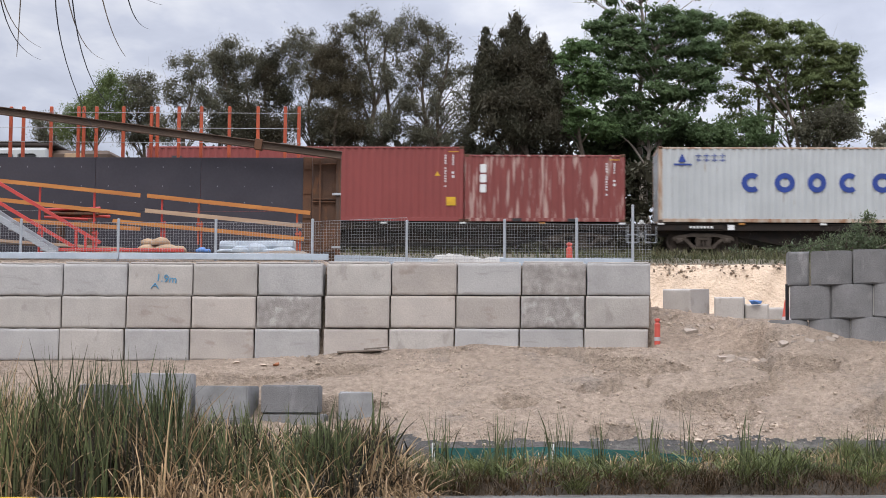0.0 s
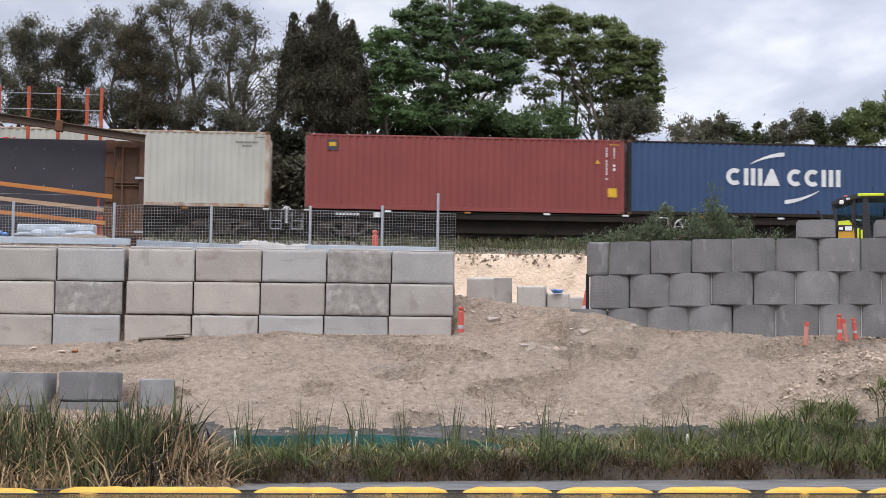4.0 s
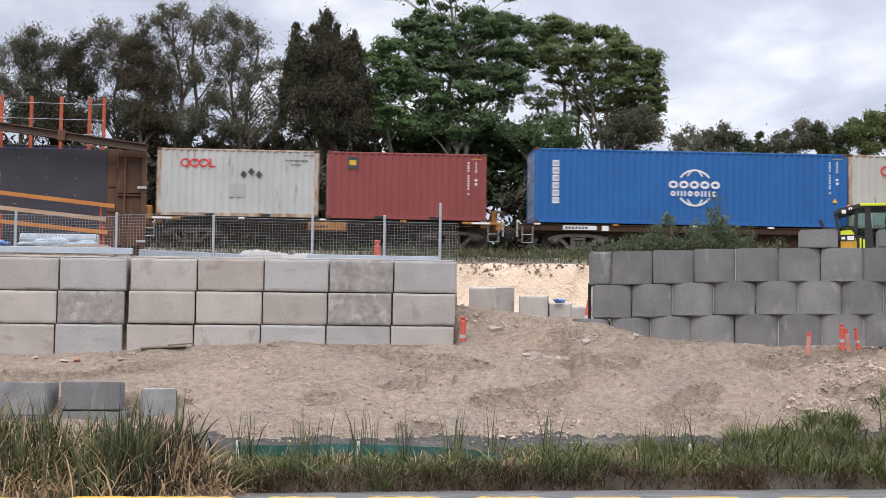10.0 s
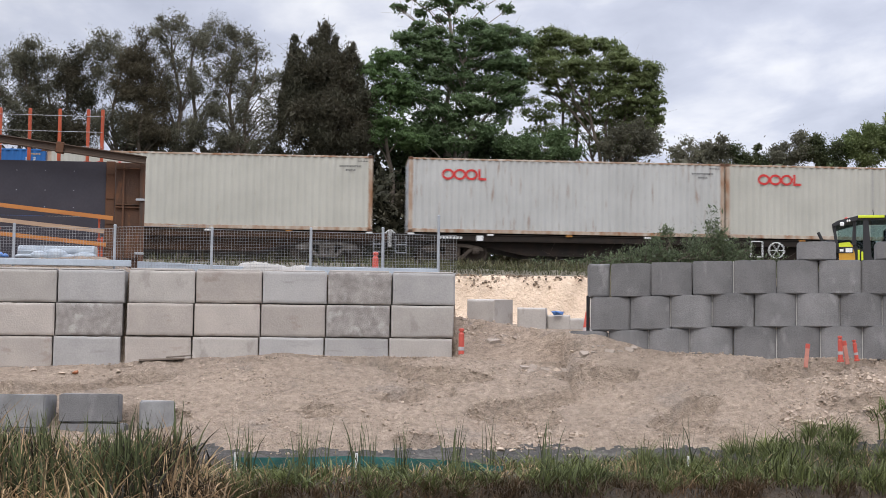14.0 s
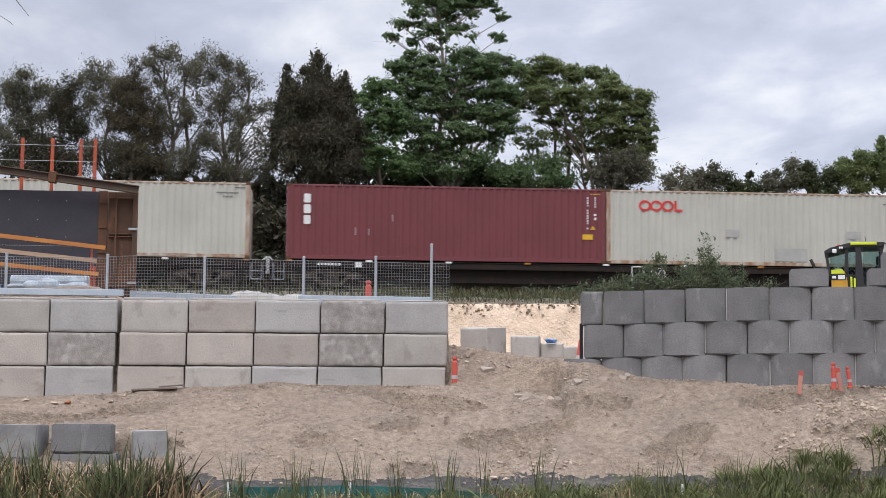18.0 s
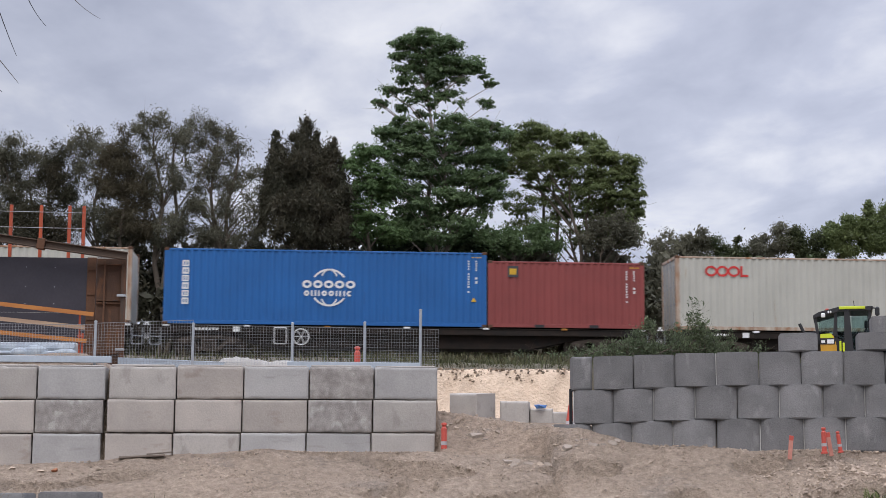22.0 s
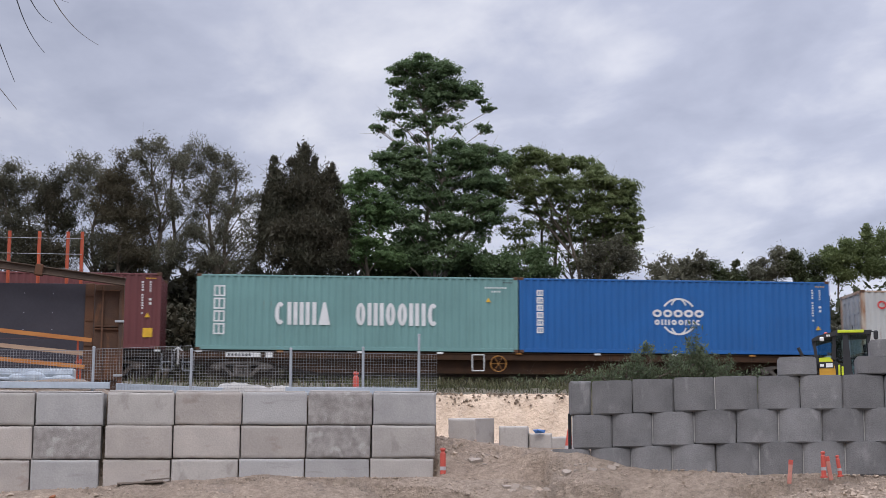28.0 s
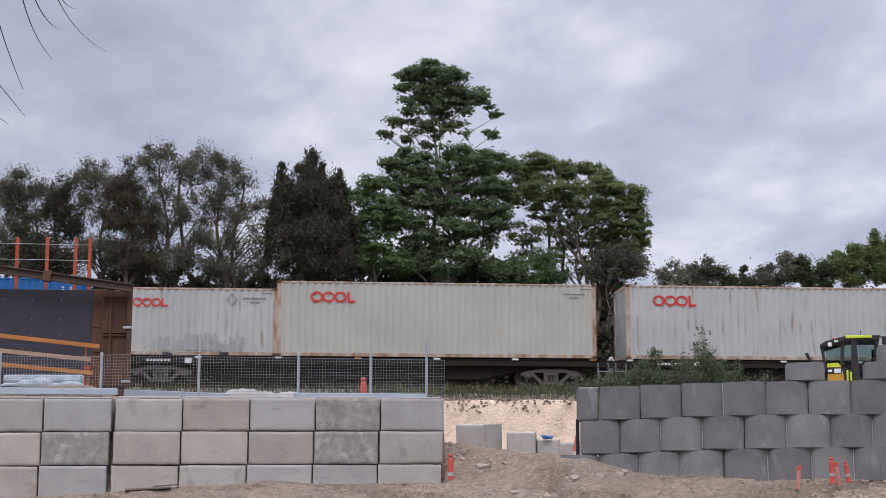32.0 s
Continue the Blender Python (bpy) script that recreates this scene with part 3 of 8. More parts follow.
def scum_film():
    """A ragged grey film on the water between the boom and the bank."""
    n, m = 240, 8
    b = Build()
    for i in range(n + 1):
        x = -9.5 + 22 * i / n
        y0 = 19.72 + 0.055 * x + 0.1 * noise.noise(Vector((x * 1.1, 0, 3)))
        y1 = float(shore(x)) - 0.06 + 0.08 * noise.noise(Vector((x * 2.3, 5, 0)))
        for j in range(m + 1):
            b.v.append((x, y0 + (y1 - y0) * j / m, 0.006 + 0.004 * noise.noise(Vector((x * 5, j, 1)))))
    b.f = [(i * (m + 1) + j, (i + 1) * (m + 1) + j, (i + 1) * (m + 1) + j + 1, i * (m + 1) + j + 1) for i in range(n) for j in range(m)]
    tagged(part("water_scum", b, SCUM), "thin grey scum and debris on the creek's edge", "scum", kind="stuff")


scum_film()

# ---- block walls ----
def concrete_block(w, d, h, seed, chamfer=0.005, mat=CONCRETE):
    """A cast block, its front face in the plane y = 0, with worn, chipped arrises."""
    nx, nz = max(6, round(w / 0.06)), max(5, round(h / 0.06))
    us = [0, chamfer / w] + [k / nx for k in range(1, nx)] + [1 - chamfer / w, 1]
    vs = [0, chamfer / h] + [k / nz for k in range(1, nz)] + [1 - chamfer / h, 1]
    m, n = len(us), len(vs)
    far = Vector((seed * 3.1, seed * 1.7, 0))
    b = Build()
    for j, v in enumerate(vs):
        for i, u in enumerate(us):
            x, z = (u - 0.5) * w, v * h
            p = Vector((x, 0, z)) + far
            y = 0.004 * noise.noise(p * 3.0) + 0.0015 * noise.noise(p * 14)
            edge = min(u * w, (1 - u) * w, v * h, (1 - v) * h)
            if edge < chamfer * 0.5:
                chip = max(0.0, noise.noise(p * 9) - 0.1) * 0.035 + max(0.0, noise.noise(p * 2.2) - 0.25) * 0.06
                y += chamfer + chip
                inward = 0.25 * chip + 0.003 * noise.noise(p * 11)
                x -= math.copysign(inward, x) if min(u, 1 - u) * w < chamfer * 0.5 else 0
                z += -inward if v > 0.99 else inward if v < 0.01 else 0
            elif edge < 0.03:
                y += max(0.0, noise.noise(p * 9) - 0.3) * 0.02
            b.v.append((x, y, z))
    b.f = [(j * m + i, j * m + i + 1, (j + 1) * m + i + 1, (j + 1) * m + i) for j in range(n - 1) for i in range(m - 1)]
    front = len(b.f)
    rim = [i for i in range(m)] + [j * m + m - 1 for j in range(1, n)] + [(n - 1) * m + i for i in range(m - 2, -1, -1)] + [j * m for j in range(n - 2, 0, -1)]
    k0 = len(b.v)
    b.v += [(b.v[i][0], d, b.v[i][2]) for i in rim]
    c = len(rim)
    b.f += [(rim[(k + 1) % c], rim[k], k0 + k, k0 + (k + 1) % c) for k in range(c)] + [tuple(range(k0 + c - 1, k0 - 1, -1))]
    me = b.mesh("block", mat)
    me.polygons.foreach_set("use_smooth", [k < front and 0 < k % (m - 1) < m - 2 and m - 2 < k < front - m + 1 for k in range(len(me.polygons))])
    return me


def block_wall():
    wall = thing("retaining_wall", "stacked pale grey concrete blocks with dark open joints", "retaining wall", kind="structure")
    joints = [-11.97, -10.77, -9.57, -8.37, -7.17, -5.97, -4.78, -3.585]
    spans = list(zip(joints[:-1], joints[1:])) + [(-3.53, -2.34), (-2.34, -1.149), (-1.149, 0.019), (0.019, 1.182), (1.182, 2.337)]
    for row in range(4):
        for k, (a, b) in enumerate(spans):
            left = k < 7
            if row == 3 and k > 7:
                continue
            slip = -0.022 * row + 0.012 * (rnd.random() - 0.5)
            h = 0.592
            z1 = 3.545 + 0.0066 * ((a + b) / 2 - 2.3) - row * h + (0.0 if left else 0.004) + rnd.uniform(-0.004, 0.004)
            dark = (k == 10 and row < 2) or (k == 6 and row == 1)
            me = concrete_block(b - a - 0.022, 0.6, h - 0.016, k + 13 * row, mat=CONCRETE_STAINED if dark else rnd.choice((CONCRETE, CONCRETE_WARM, CONCRETE_COOL)))
            ob = part("block", me, None, wall, at=pose((a + b) / 2 + slip, 28.5 + rnd.uniform(-0.012, 0.012), z1 - h, 0, 0, rnd.uniform(-0.5, 0.5)))
            if dark:
                tagged(ob, label="darker stained block with pale scuffs")
    # levelling mortar along the top
    cap = Build()
    for a, b in spans:
        z = 3.545 + 0.0066 * ((a + b) / 2 - 2.3)
        cap.cbox(a + 0.03, b - 0.05, 28.56, 28.95, z - 0.01, z + rnd.uniform(0.012, 0.03), 0.008)
    part("mortar_bed", cap, CONCRETE, wall)
    # a level note on one block
    chalk = material("blue_marker_paint", (0.10, 0.32, 0.50), None, 0.8, bump=0)
    font = bpy.data.curves.new("note", "FONT")
    font.body, font.size, font.extrude = "1.9m", 0.2, 0.002
    note = new("painted_note", font)
    dg = bpy.context.evaluated_depsgraph_get()
    me = bpy.data.meshes.new_from_object(note.evaluated_get(dg))
    bpy.data.objects.remove(note)
    me.materials.clear()
    me.materials.append(chalk)
    part("painted_note", me, None, wall, "blue hand-painted level note", at=pose(-6.66, 28.478, 3.16, 90, 6, 0))
    arrow = Build().tube((-6.74, 28.475, 3.02), (-6.66, 28.475, 3.12), 0.008).tube((-6.66, 28.475, 3.12), (-6.60, 28.475, 3.02), 0.008).tube((-6.71, 28.475, 3.07), (-6.62, 28.475, 3.07), 0.007)
    part("painted_arrow", arrow, chalk, wall)


block_wall()


def bowed_block(w, d, h, bow=0.085, seed=0, mat=CONCRETE_GREY):
    """A block whose front face bows outwards; front of the chord in y = 0, centred in x."""
    arc = [(w * (k / 10 - 0.5), -bow * (1 - abs(k / 5 - 1) ** 2.6)) for k in range(11)]
    outline = arc + [(w / 2, d), (-w / 2, d)]
    bm = bmesh.new()
    low = [bm.verts.new((x, y, 0)) for x, y in outline]
    face = bm.faces.new(low[::-1])
    top = bmesh.ops.extrude_face_region(bm, geom=[face])
    for v in top["geom"]:
        if isinstance(v, bmesh.types.BMVert):
            v.co.z += h
    bmesh.ops.recalc_face_normals(bm, faces=bm.faces[:])
    sharp = [e for e in bm.edges if len(e.link_faces) == 2 and e.calc_face_angle() > 0.8]
    bmesh.ops.bevel(bm, geom=sharp, offset=0.02, segments=2, affect="EDGES")
    for v in bm.verts:
        v.co += noise.noise_vector(v.co * 4 + Vector((seed * 2.7, 0, 0))) * 0.008 + noise.noise_vector(v.co * 17 + Vector((seed, 0, 0))) * 0.004
    me = bpy.data.meshes.new("bowed_block")
    bm.to_mesh(me)
    bm.free()
    me.materials.append(mat)
    return me


def bowed_wall():
    wall = thing("curved_retaining_wall", "dark grey concrete blocks with bowed faces, stacked in half bond", "retaining wall", kind="structure")
    rows = ((3.15, 0.605, (5.17, 5.92, 6.69, 7.46, 8.26, 9.06, 9.86, 10.66, 11.46, 12.26, 13.1)),
            (2.545, 0.60, (4.80, 5.53, 6.28, 7.05, 7.84, 8.63, 9.45, 10.25, 11.05, 11.9, 12.7)),
            (1.94, 0.60, (4.42, 5.13, 5.88, 6.64, 7.45, 8.26, 9.08, 9.87, 10.7, 11.5, 12.4)))

    def spot(xp):
        # where the sight line to xp in the plane y = 28.5 meets the wall's line
        x = xp * 0.97
        for _ in range(6):
            x = xp * float(curve_wall_y(x)) / 28.5
        return x, float(curve_wall_y(x))

    def place(a, b, z0, h):
        (xa, ya), (xb, yb) = spot(a), spot(b)
        x, y = (xa + xb) / 2, (ya + yb) / 2
        rise = lerp((a + b) / 2, (4.8, -0.02), (6.0, 0.02), (7.4, 0.08), (9, 0.11), (14, 0.16)) * y / 28.5
        yaw = math.degrees(math.atan2(yb - ya, xb - xa))
        w = math.hypot(xb - xa, yb - ya) - 0.012
        me = bowed_block(w, 0.6, h, 0.085, int(a * 31) + int(z0 * 7), CONCRETE_GREY)
        at = pose(x, y + rnd.uniform(-0.012, 0.012), 1.75 + (z0 - 1.75) * y / 28.5 + rise, rnd.uniform(-0.4, 0.4), rnd.uniform(-0.4, 0.4), yaw + rnd.uniform(-1.5, 1.5))
        part("block", me, None, wall, at=at)
        # pale cloth shows in some of the open joints
        if rnd.random() < 0.45 and h > 0.5:
            part("joint_strip", Build().box(-w / 2 - 0.014, -w / 2 + 0.002, 0.03, 0.05, 0.03, h - 0.01), CLOTH, wall, at=at)

    for z0, h, joints in rows:
        for a, b in zip(joints[:-1], joints[1:]):
            place(a, b, z0, h * 28.3 / 28.5)
    # the end of the upper course shows a square half block
    part("end_block", concrete_block(0.37, 0.6, 0.6, 77, 0.012, CONCRETE_GREY), None, wall, at=pose(4.90, 28.08, 3.125, 0, 0, -6))
    place(8.66, 9.40, 3.78, 0.33)
    for a in (10.14, 10.96):
        place(a, a + 0.78, 3.80, 0.32)
    place(10.42, 11.2, 4.12, 0.31)
    # a dark upright board at the wall's end
    part("end_board", Build().cbox(4.70, 4.76, 28.3, 28.34, 2.5, 3.16, 0.005), BLACK, wall)


bowed_wall()


def loose_blocks():
    near = "loose bowed blocks among the reeds"
    for x, y, z, w, h, yaw, mat in ((-5.72, 25.0, 0.78, 0.95, 0.73, 3, CONCRETE_MID), (-4.74, 24.95, 0.80, 0.88, 0.52, -10, CONCRETE_MID), (-3.64, 24.95, 0.90, 0.92, 0.44, 2, CONCRETE_GREY),
                                    (-3.58, 24.85, 0.46, 1.0, 0.42, 0, CONCRETE_GREY), (-2.57, 24.9, 0.78, 0.52, 0.46, 10, CONCRETE_MID), (-6.6, 24.9, 0.62, 0.8, 0.7, 8, CONCRETE_GREY), (-4.7, 24.85, 0.38, 0.95, 0.42, -6, CONCRETE_GREY)):
        ob = new("concrete_block", bowed_block(w, 0.55, h, 0.03, int(x * 10), mat))
        ob.matrix_basis = pose(x, y, z, 0, 0, yaw)
        tagged(ob, "dark grey concrete block lying among reeds at the batter's foot", "concrete block", near)
    ob = new("concrete_block", concrete_block(0.78, 0.72, 0.76, 5, 0.02))
    ob.matrix_basis = pose(3.50, 35.75, 2.64, 3, 2, -42)
    tagged(ob, "large pale concrete block sitting askew in the sand", "concrete block", "blocks in the gap")
    for x, z, w, h, yaw in ((4.68, 2.70, 0.66, 0.54, -12), (5.3, 2.66, 0.52, 0.42, -10), (5.78, 2.64, 0.48, 0.37, 5)):
        ob = new("concrete_block", concrete_block(w, 0.45, h, int(x * 9), 0.025))
        ob.matrix_basis = pose(x, 35.8, z, 0, 0, yaw)
        tagged(ob, "small pale concrete block in the sand", "concrete block", "blocks in the gap")
    # blue sheet thrown over a block
    b = Build()
    pts = [(rnd.uniform(-0.16, 0.16), rnd.uniform(-0.1, 0.1), rnd.uniform(0, 0.1)) for _ in range(14)]
    bm = bmesh.new()
    for p in pts:
        bm.verts.new(p)
    bmesh.ops.convex_hull(bm, input=bm.verts[:])
    me = bpy.data.meshes.new("blue_sheet")
    bm.to_mesh(me)
    bm.free()
    me.materials.append(BLUE_CLOTH)
    ob = new("plastic_sheet", me)
    ob.matrix_basis = pose(5.27, 35.72, 3.07)
    tagged(ob, "crumpled blue plastic sheet on a concrete block", "plastic sheet")


loose_blocks()


# ---- mesh fence on the wall ----
def fence():
    f = thing("mesh_fence", "low galvanised wire mesh fence with steel posts", "fence")
    y = 29.6
    posts = [(-11.4, 4.36), (-9.53, 4.36), (-7.65, 4.37), (-5.78, 4.37), (-3.94, 4.38), (-2.15, 4.36), (-0.31, 4.39), (1.04, 4.42), (2.09, 4.67)]
    for x, z in posts:
        b = Build().tube((x, y, 3.45), (x, y, z), 0.026, n=10).lathe([(0.03, 0), (0.03, 0.02), (0.01, 0.03)], 8, pose(x, y, z))
        part("post", b, GALV, f)
    runs = [(-11.4, -3.94, 4.33, 4.33), (-3.94, -2.15, 4.36, 4.44), (-2.15, 2.43, 4.35, 4.32)]
    for x0, x1, z0, z1 in runs:
        yy = y + 0.03
        b = Build()
        n = int((x1 - x0) / 0.052)
        for k in range(n + 1):
            s = k / n
            x = x0 + (x1 - x0) * s
            b.tube((x, yy, 3.55), (x, yy, z0 + (z1 - z0) * s), 0.0025, n=3, caps=False)
        for k in range(16):
            s = k / 15
            b.tube((x0, yy, 3.55 + (z0 - 3.55) * s), (x1, yy, 3.55 + (z1 - 3.55) * s), 0.0025 if k < 15 else 0.006, n=3, caps=False)
        part("mesh_panel", b, WIRE, f)
    # kick boards along the foot
    for x0, x1 in ((-11.6, -7.6), (-7.6, -3.6), (-0.4, 2.1)):
        part("kickboard", Build().cbox(x0, x1 - 0.02, y - 0.10, y - 0.06, 3.62 if x1 < 0 else 3.53, 3.74 if x1 < 0 else 3.68, 0.006), PLANK, f)
    # a board that turns back behind the fence
    part("kickboard", Build().cbox(-1.1, 1.1, -0.02, 0.02, 0, 0.16, 0.006), PLANK, f, at=pose(-2.6, 30.6, 3.6, 0, 0, 28))


fence()


# ---- formwork, walkway and stair behind the fence ----
def formwork():
    f = thing("wall_formwork", "black film-faced plywood wall form with rusty steel end", "formwork")
    y = 35.0
    # ply sheets, butted
    xs = [-19.2, -16.8, -14.4, -12.0, -9.6, -7.2, -4.88]
    for a, b in zip(xs[:-1], xs[1:]):
        for z0, z1 in ((3.9, 5.05), (5.056, 6.27)):
            part("ply_sheet", Build().cbox(a + 0.003, b - 0.003, y, y + 0.03, z0, z1, 0.003), PLY, f)
    # tie holes with pale plugs
    for x in np.arange(-18.6, -5, 0.62):
        for z in (5.25, 5.62, 6.05):
            part("tie_plug", Build().tube((x, y - 0.004, z), (x, y + 0.01, z), 0.010, n=6), GALV, f)
    # orange guard posts above the form
    for x in (-13.4, -12.3, -11.6, -11.31, -10.67, -10.04, -9.92, -9.63, -9.01, -8.37, -8.23, -7.74, -7.23, -6.59, -5.94, -5.32, -5.01):
        b = Build().cbox(x - 0.035, x + 0.035, y + 0.06, y + 0.13, 6.05, 7.44, 0.008).box(x - 0.02, x + 0.02, y + 0.03, y + 0.06, 6.08, 6.24)
        part("guard_post", b, ORANGE, f)
    for z in (6.62, 6.95, 7.3):
        part("guard_wire", Build().tube((-13.4, y + 0.05, z + 0.02), (-5.0, y + 0.05, z - 0.02), 0.006, n=5), WIRE, f)
    # rusty stop end: channel, plates and stiffeners
    e = Build().cbox(-4.88, -4.68, y - 0.05, y + 0.5, 4.0, 6.28, 0.01)
    for z in (4.35, 4.9, 5.45, 6.0):
        e.box(-4.87, -4.69, y - 0.075, y - 0.05, z, z + 0.03)
    part("end_channel", e, RUSTED, f)
    part("end_plate", Build().cbox(-4.66, -4.02, y - 0.10, y - 0.06, 3.9, 6.25, 0.005), RUST_ORANGE, f)
    for z in (4.15, 5.25, 5.31, 6.1):
        part("stiffener", Build().cbox(-4.64, -4.13, y - 0.16, y - 0.10, z, z + 0.025, 0.003), RUSTED, f)
    part("end_angle", Build().cbox(-4.12, -4.02, y - 0.2, y - 0.10, 3.9, 6.3, 0.006), RUSTED, f)
    part("end_rib", Build().cbox(-4.5, -4.46, y - 0.18, y - 0.16, 3.9, 6.2, 0.004), RUSTED, f)
    for z in (4.22, 5.4):
        part("clamp", Build().cbox(-4.2, -4.0, y - 0.24, y - 0.2, z, z + 0.05, 0.006), GALV, f)


formwork()


def beam():
    f = thing("steel_beam", "long brown steel beam leaning down across the orange posts", "steel beam")
    a, b = Vector((-13.5, 34.6, 7.50)), Vector((-3.98, 34.6, 6.27))
    d = b - a
    length, tilt = d.length, math.degrees(math.atan2(-d.z, d.x))
    at = pose(*a, 0, tilt, 0)
    for name, z0, z1, dy in (("top_flange", 0.065, 0.085, 0.08), ("bottom_flange", -0.085, -0.065, 0.08), ("web", -0.065, 0.065, 0.012)):
        part(name, Build().cbox(0, length, -dy, dy, z0, z1, 0.003), BEAM, f, at=at)
    part("splice_clamp", Build().cbox(length - 1.95, length - 1.78, -0.1, 0.1, -0.12, 0.12, 0.01), RUSTED, f, at=at)


beam()


def stick(b, p, q, w=0.05, h=0.05):
    """A square bar from p to q."""
    p, q = Vector(p), Vector(q)
    m = look(p, q)
    b.box(-w / 2, w / 2, -h / 2, h / 2, -(q - p).length, 0, m)
    return b


def walkway():
    f = thing("walkway_handrail", "orange and bare timber handrails on red steel posts", "handrail")
    y = 33.6
    rails = (((-14.6, 5.90), (-8.21, 5.255), TIMBER_OR), ((-8.06, 5.25), (-4.52, 4.89), TIMBER_OR), ((-14.6, 5.50), (-8.20, 4.83), TIMBER_OR), ((-8.10, 4.93), (-4.69, 4.61), TIMBER),
             ((-14.6, 4.95), (-8.2, 4.53), TIMBER_OR), ((-8.8, 4.70), (-4.65, 4.33), TIMBER_OR))
    for (x0, z0), (x1, z1), m in rails:
        part("rail", stick(Build(), (x0, y - 0.05, z0), (x1, y - 0.05, z1), 0.045, 0.085), m, f)
    for x, z0, z1 in ((-13.2, 4.3, 5.75), (-11.8, 4.3, 5.65), (-10.43, 4.0, 5.5), (-9.23, 4.0, 5.38), (-7.75, 4.2, 5.26), (-6.95, 4.2, 5.17), (-4.81, 4.0, 4.97)):
        b = Build().cbox(x - 0.02, x + 0.02, y, y + 0.05, z0, z1, 0.006).cbox(x + 0.05, x + 0.09, y - 0.02, y + 0.03, z0 - 0.1, z0 + 0.5, 0.006)
        b.box(x - 0.03, x + 0.1, y - 0.03, y + 0.05, z0 + 0.42, z0 + 0.46)
        part("post", b, RED if x < -7 else ORANGE, f)
    # deck boards and brackets under the rails, sloping like them
    part("deck", stick(Build(), (-14.6, y + 0.5, 4.48), (-4.6, y + 0.5, 3.86), 0.8, 0.06), TIMBER, f)
    for x in np.arange(-14, -4.8, 1.2):
        z = 4.40 - (x + 14.6) * 0.062
        b = stick(Build(), (x, y + 0.9, z), (x, y + 0.2, z), 0.05, 0.05)
        stick(b, (x, y + 0.85, z - 0.7), (x, y + 0.15, z), 0.04, 0.04)
        part("bracket", b, RUSTED, f)


walkway()


def stair():
    f = thing("site_stair", "steel site stair with red handrails and galvanised stringers", "stair")
    for y in (31.5, 32.3):
        b = stick(Build(), (-12.2, y, 5.55), (-9.38, y, 3.82), 0.06, 0.12)
        part("stringer", b, GALV, f)
    for k in range(8):
        s = k / 8
        part("tread", Build().cbox(-12.1 + 2.7 * s, -11.9 + 2.7 * s, 31.5, 32.3, 5.36 - 1.66 * s, 5.40 - 1.66 * s, 0.006), GALV, f)
    for z in (0, -0.4):
        part("handrail", stick(Build(), (-12.2, 32.0, 6.15 + z), (-8.64 - 0.35 * (z < 0), 32.0, 4.11 + z + 0.2 * (z < 0)), 0.05, 0.07), RED, f)
    for x, z in ((-8.95, 4.28), (-9.15, 4.4), (-10.9, 5.4)):
        part("baluster", stick(Build(), (x, 32.0, z), (x, 32.0, z - 0.62), 0.05, 0.05), RED, f)
    part("foot_rail", Build().cbox(-9.5, -6.9, 31.95, 32.05, 3.93, 4.0, 0.008), RED, f)


stair()


def lumps(name, mat, spots, label, category, parent=None):
    """A heap of soft rounded lumps, one mesh."""
    bm = bmesh.new()
    for x, y, z, rx, ry, rz in spots:
        made = bmesh.ops.create_icosphere(bm, subdivisions=2, radius=1)
        for v in made["verts"]:
            p = v.co * (1 + 0.25 * noise.noise(v.co * 1.7 + Vector((x * 5, y, z))))
            v.co = (x + p.x * rx, y + p.y * ry, max(z + p.z * rz, z - rz * 0.5))
    me = bpy.data.meshes.new(name)
    bm.to_mesh(me)
    bm.free()
    me.materials.append(mat)
    me.polygons.foreach_set("use_smooth", [True] * len(me.polygons))
    return tagged(new(name, me), label, category)


TIMBER_GREY = material("grey_weathered_timber", (0.24, 0.19, 0.15), (0.16, 0.13, 0.105), 0.9, scale=3, fine=40, bump=0.3, stretch=(0.3, 3, 3))


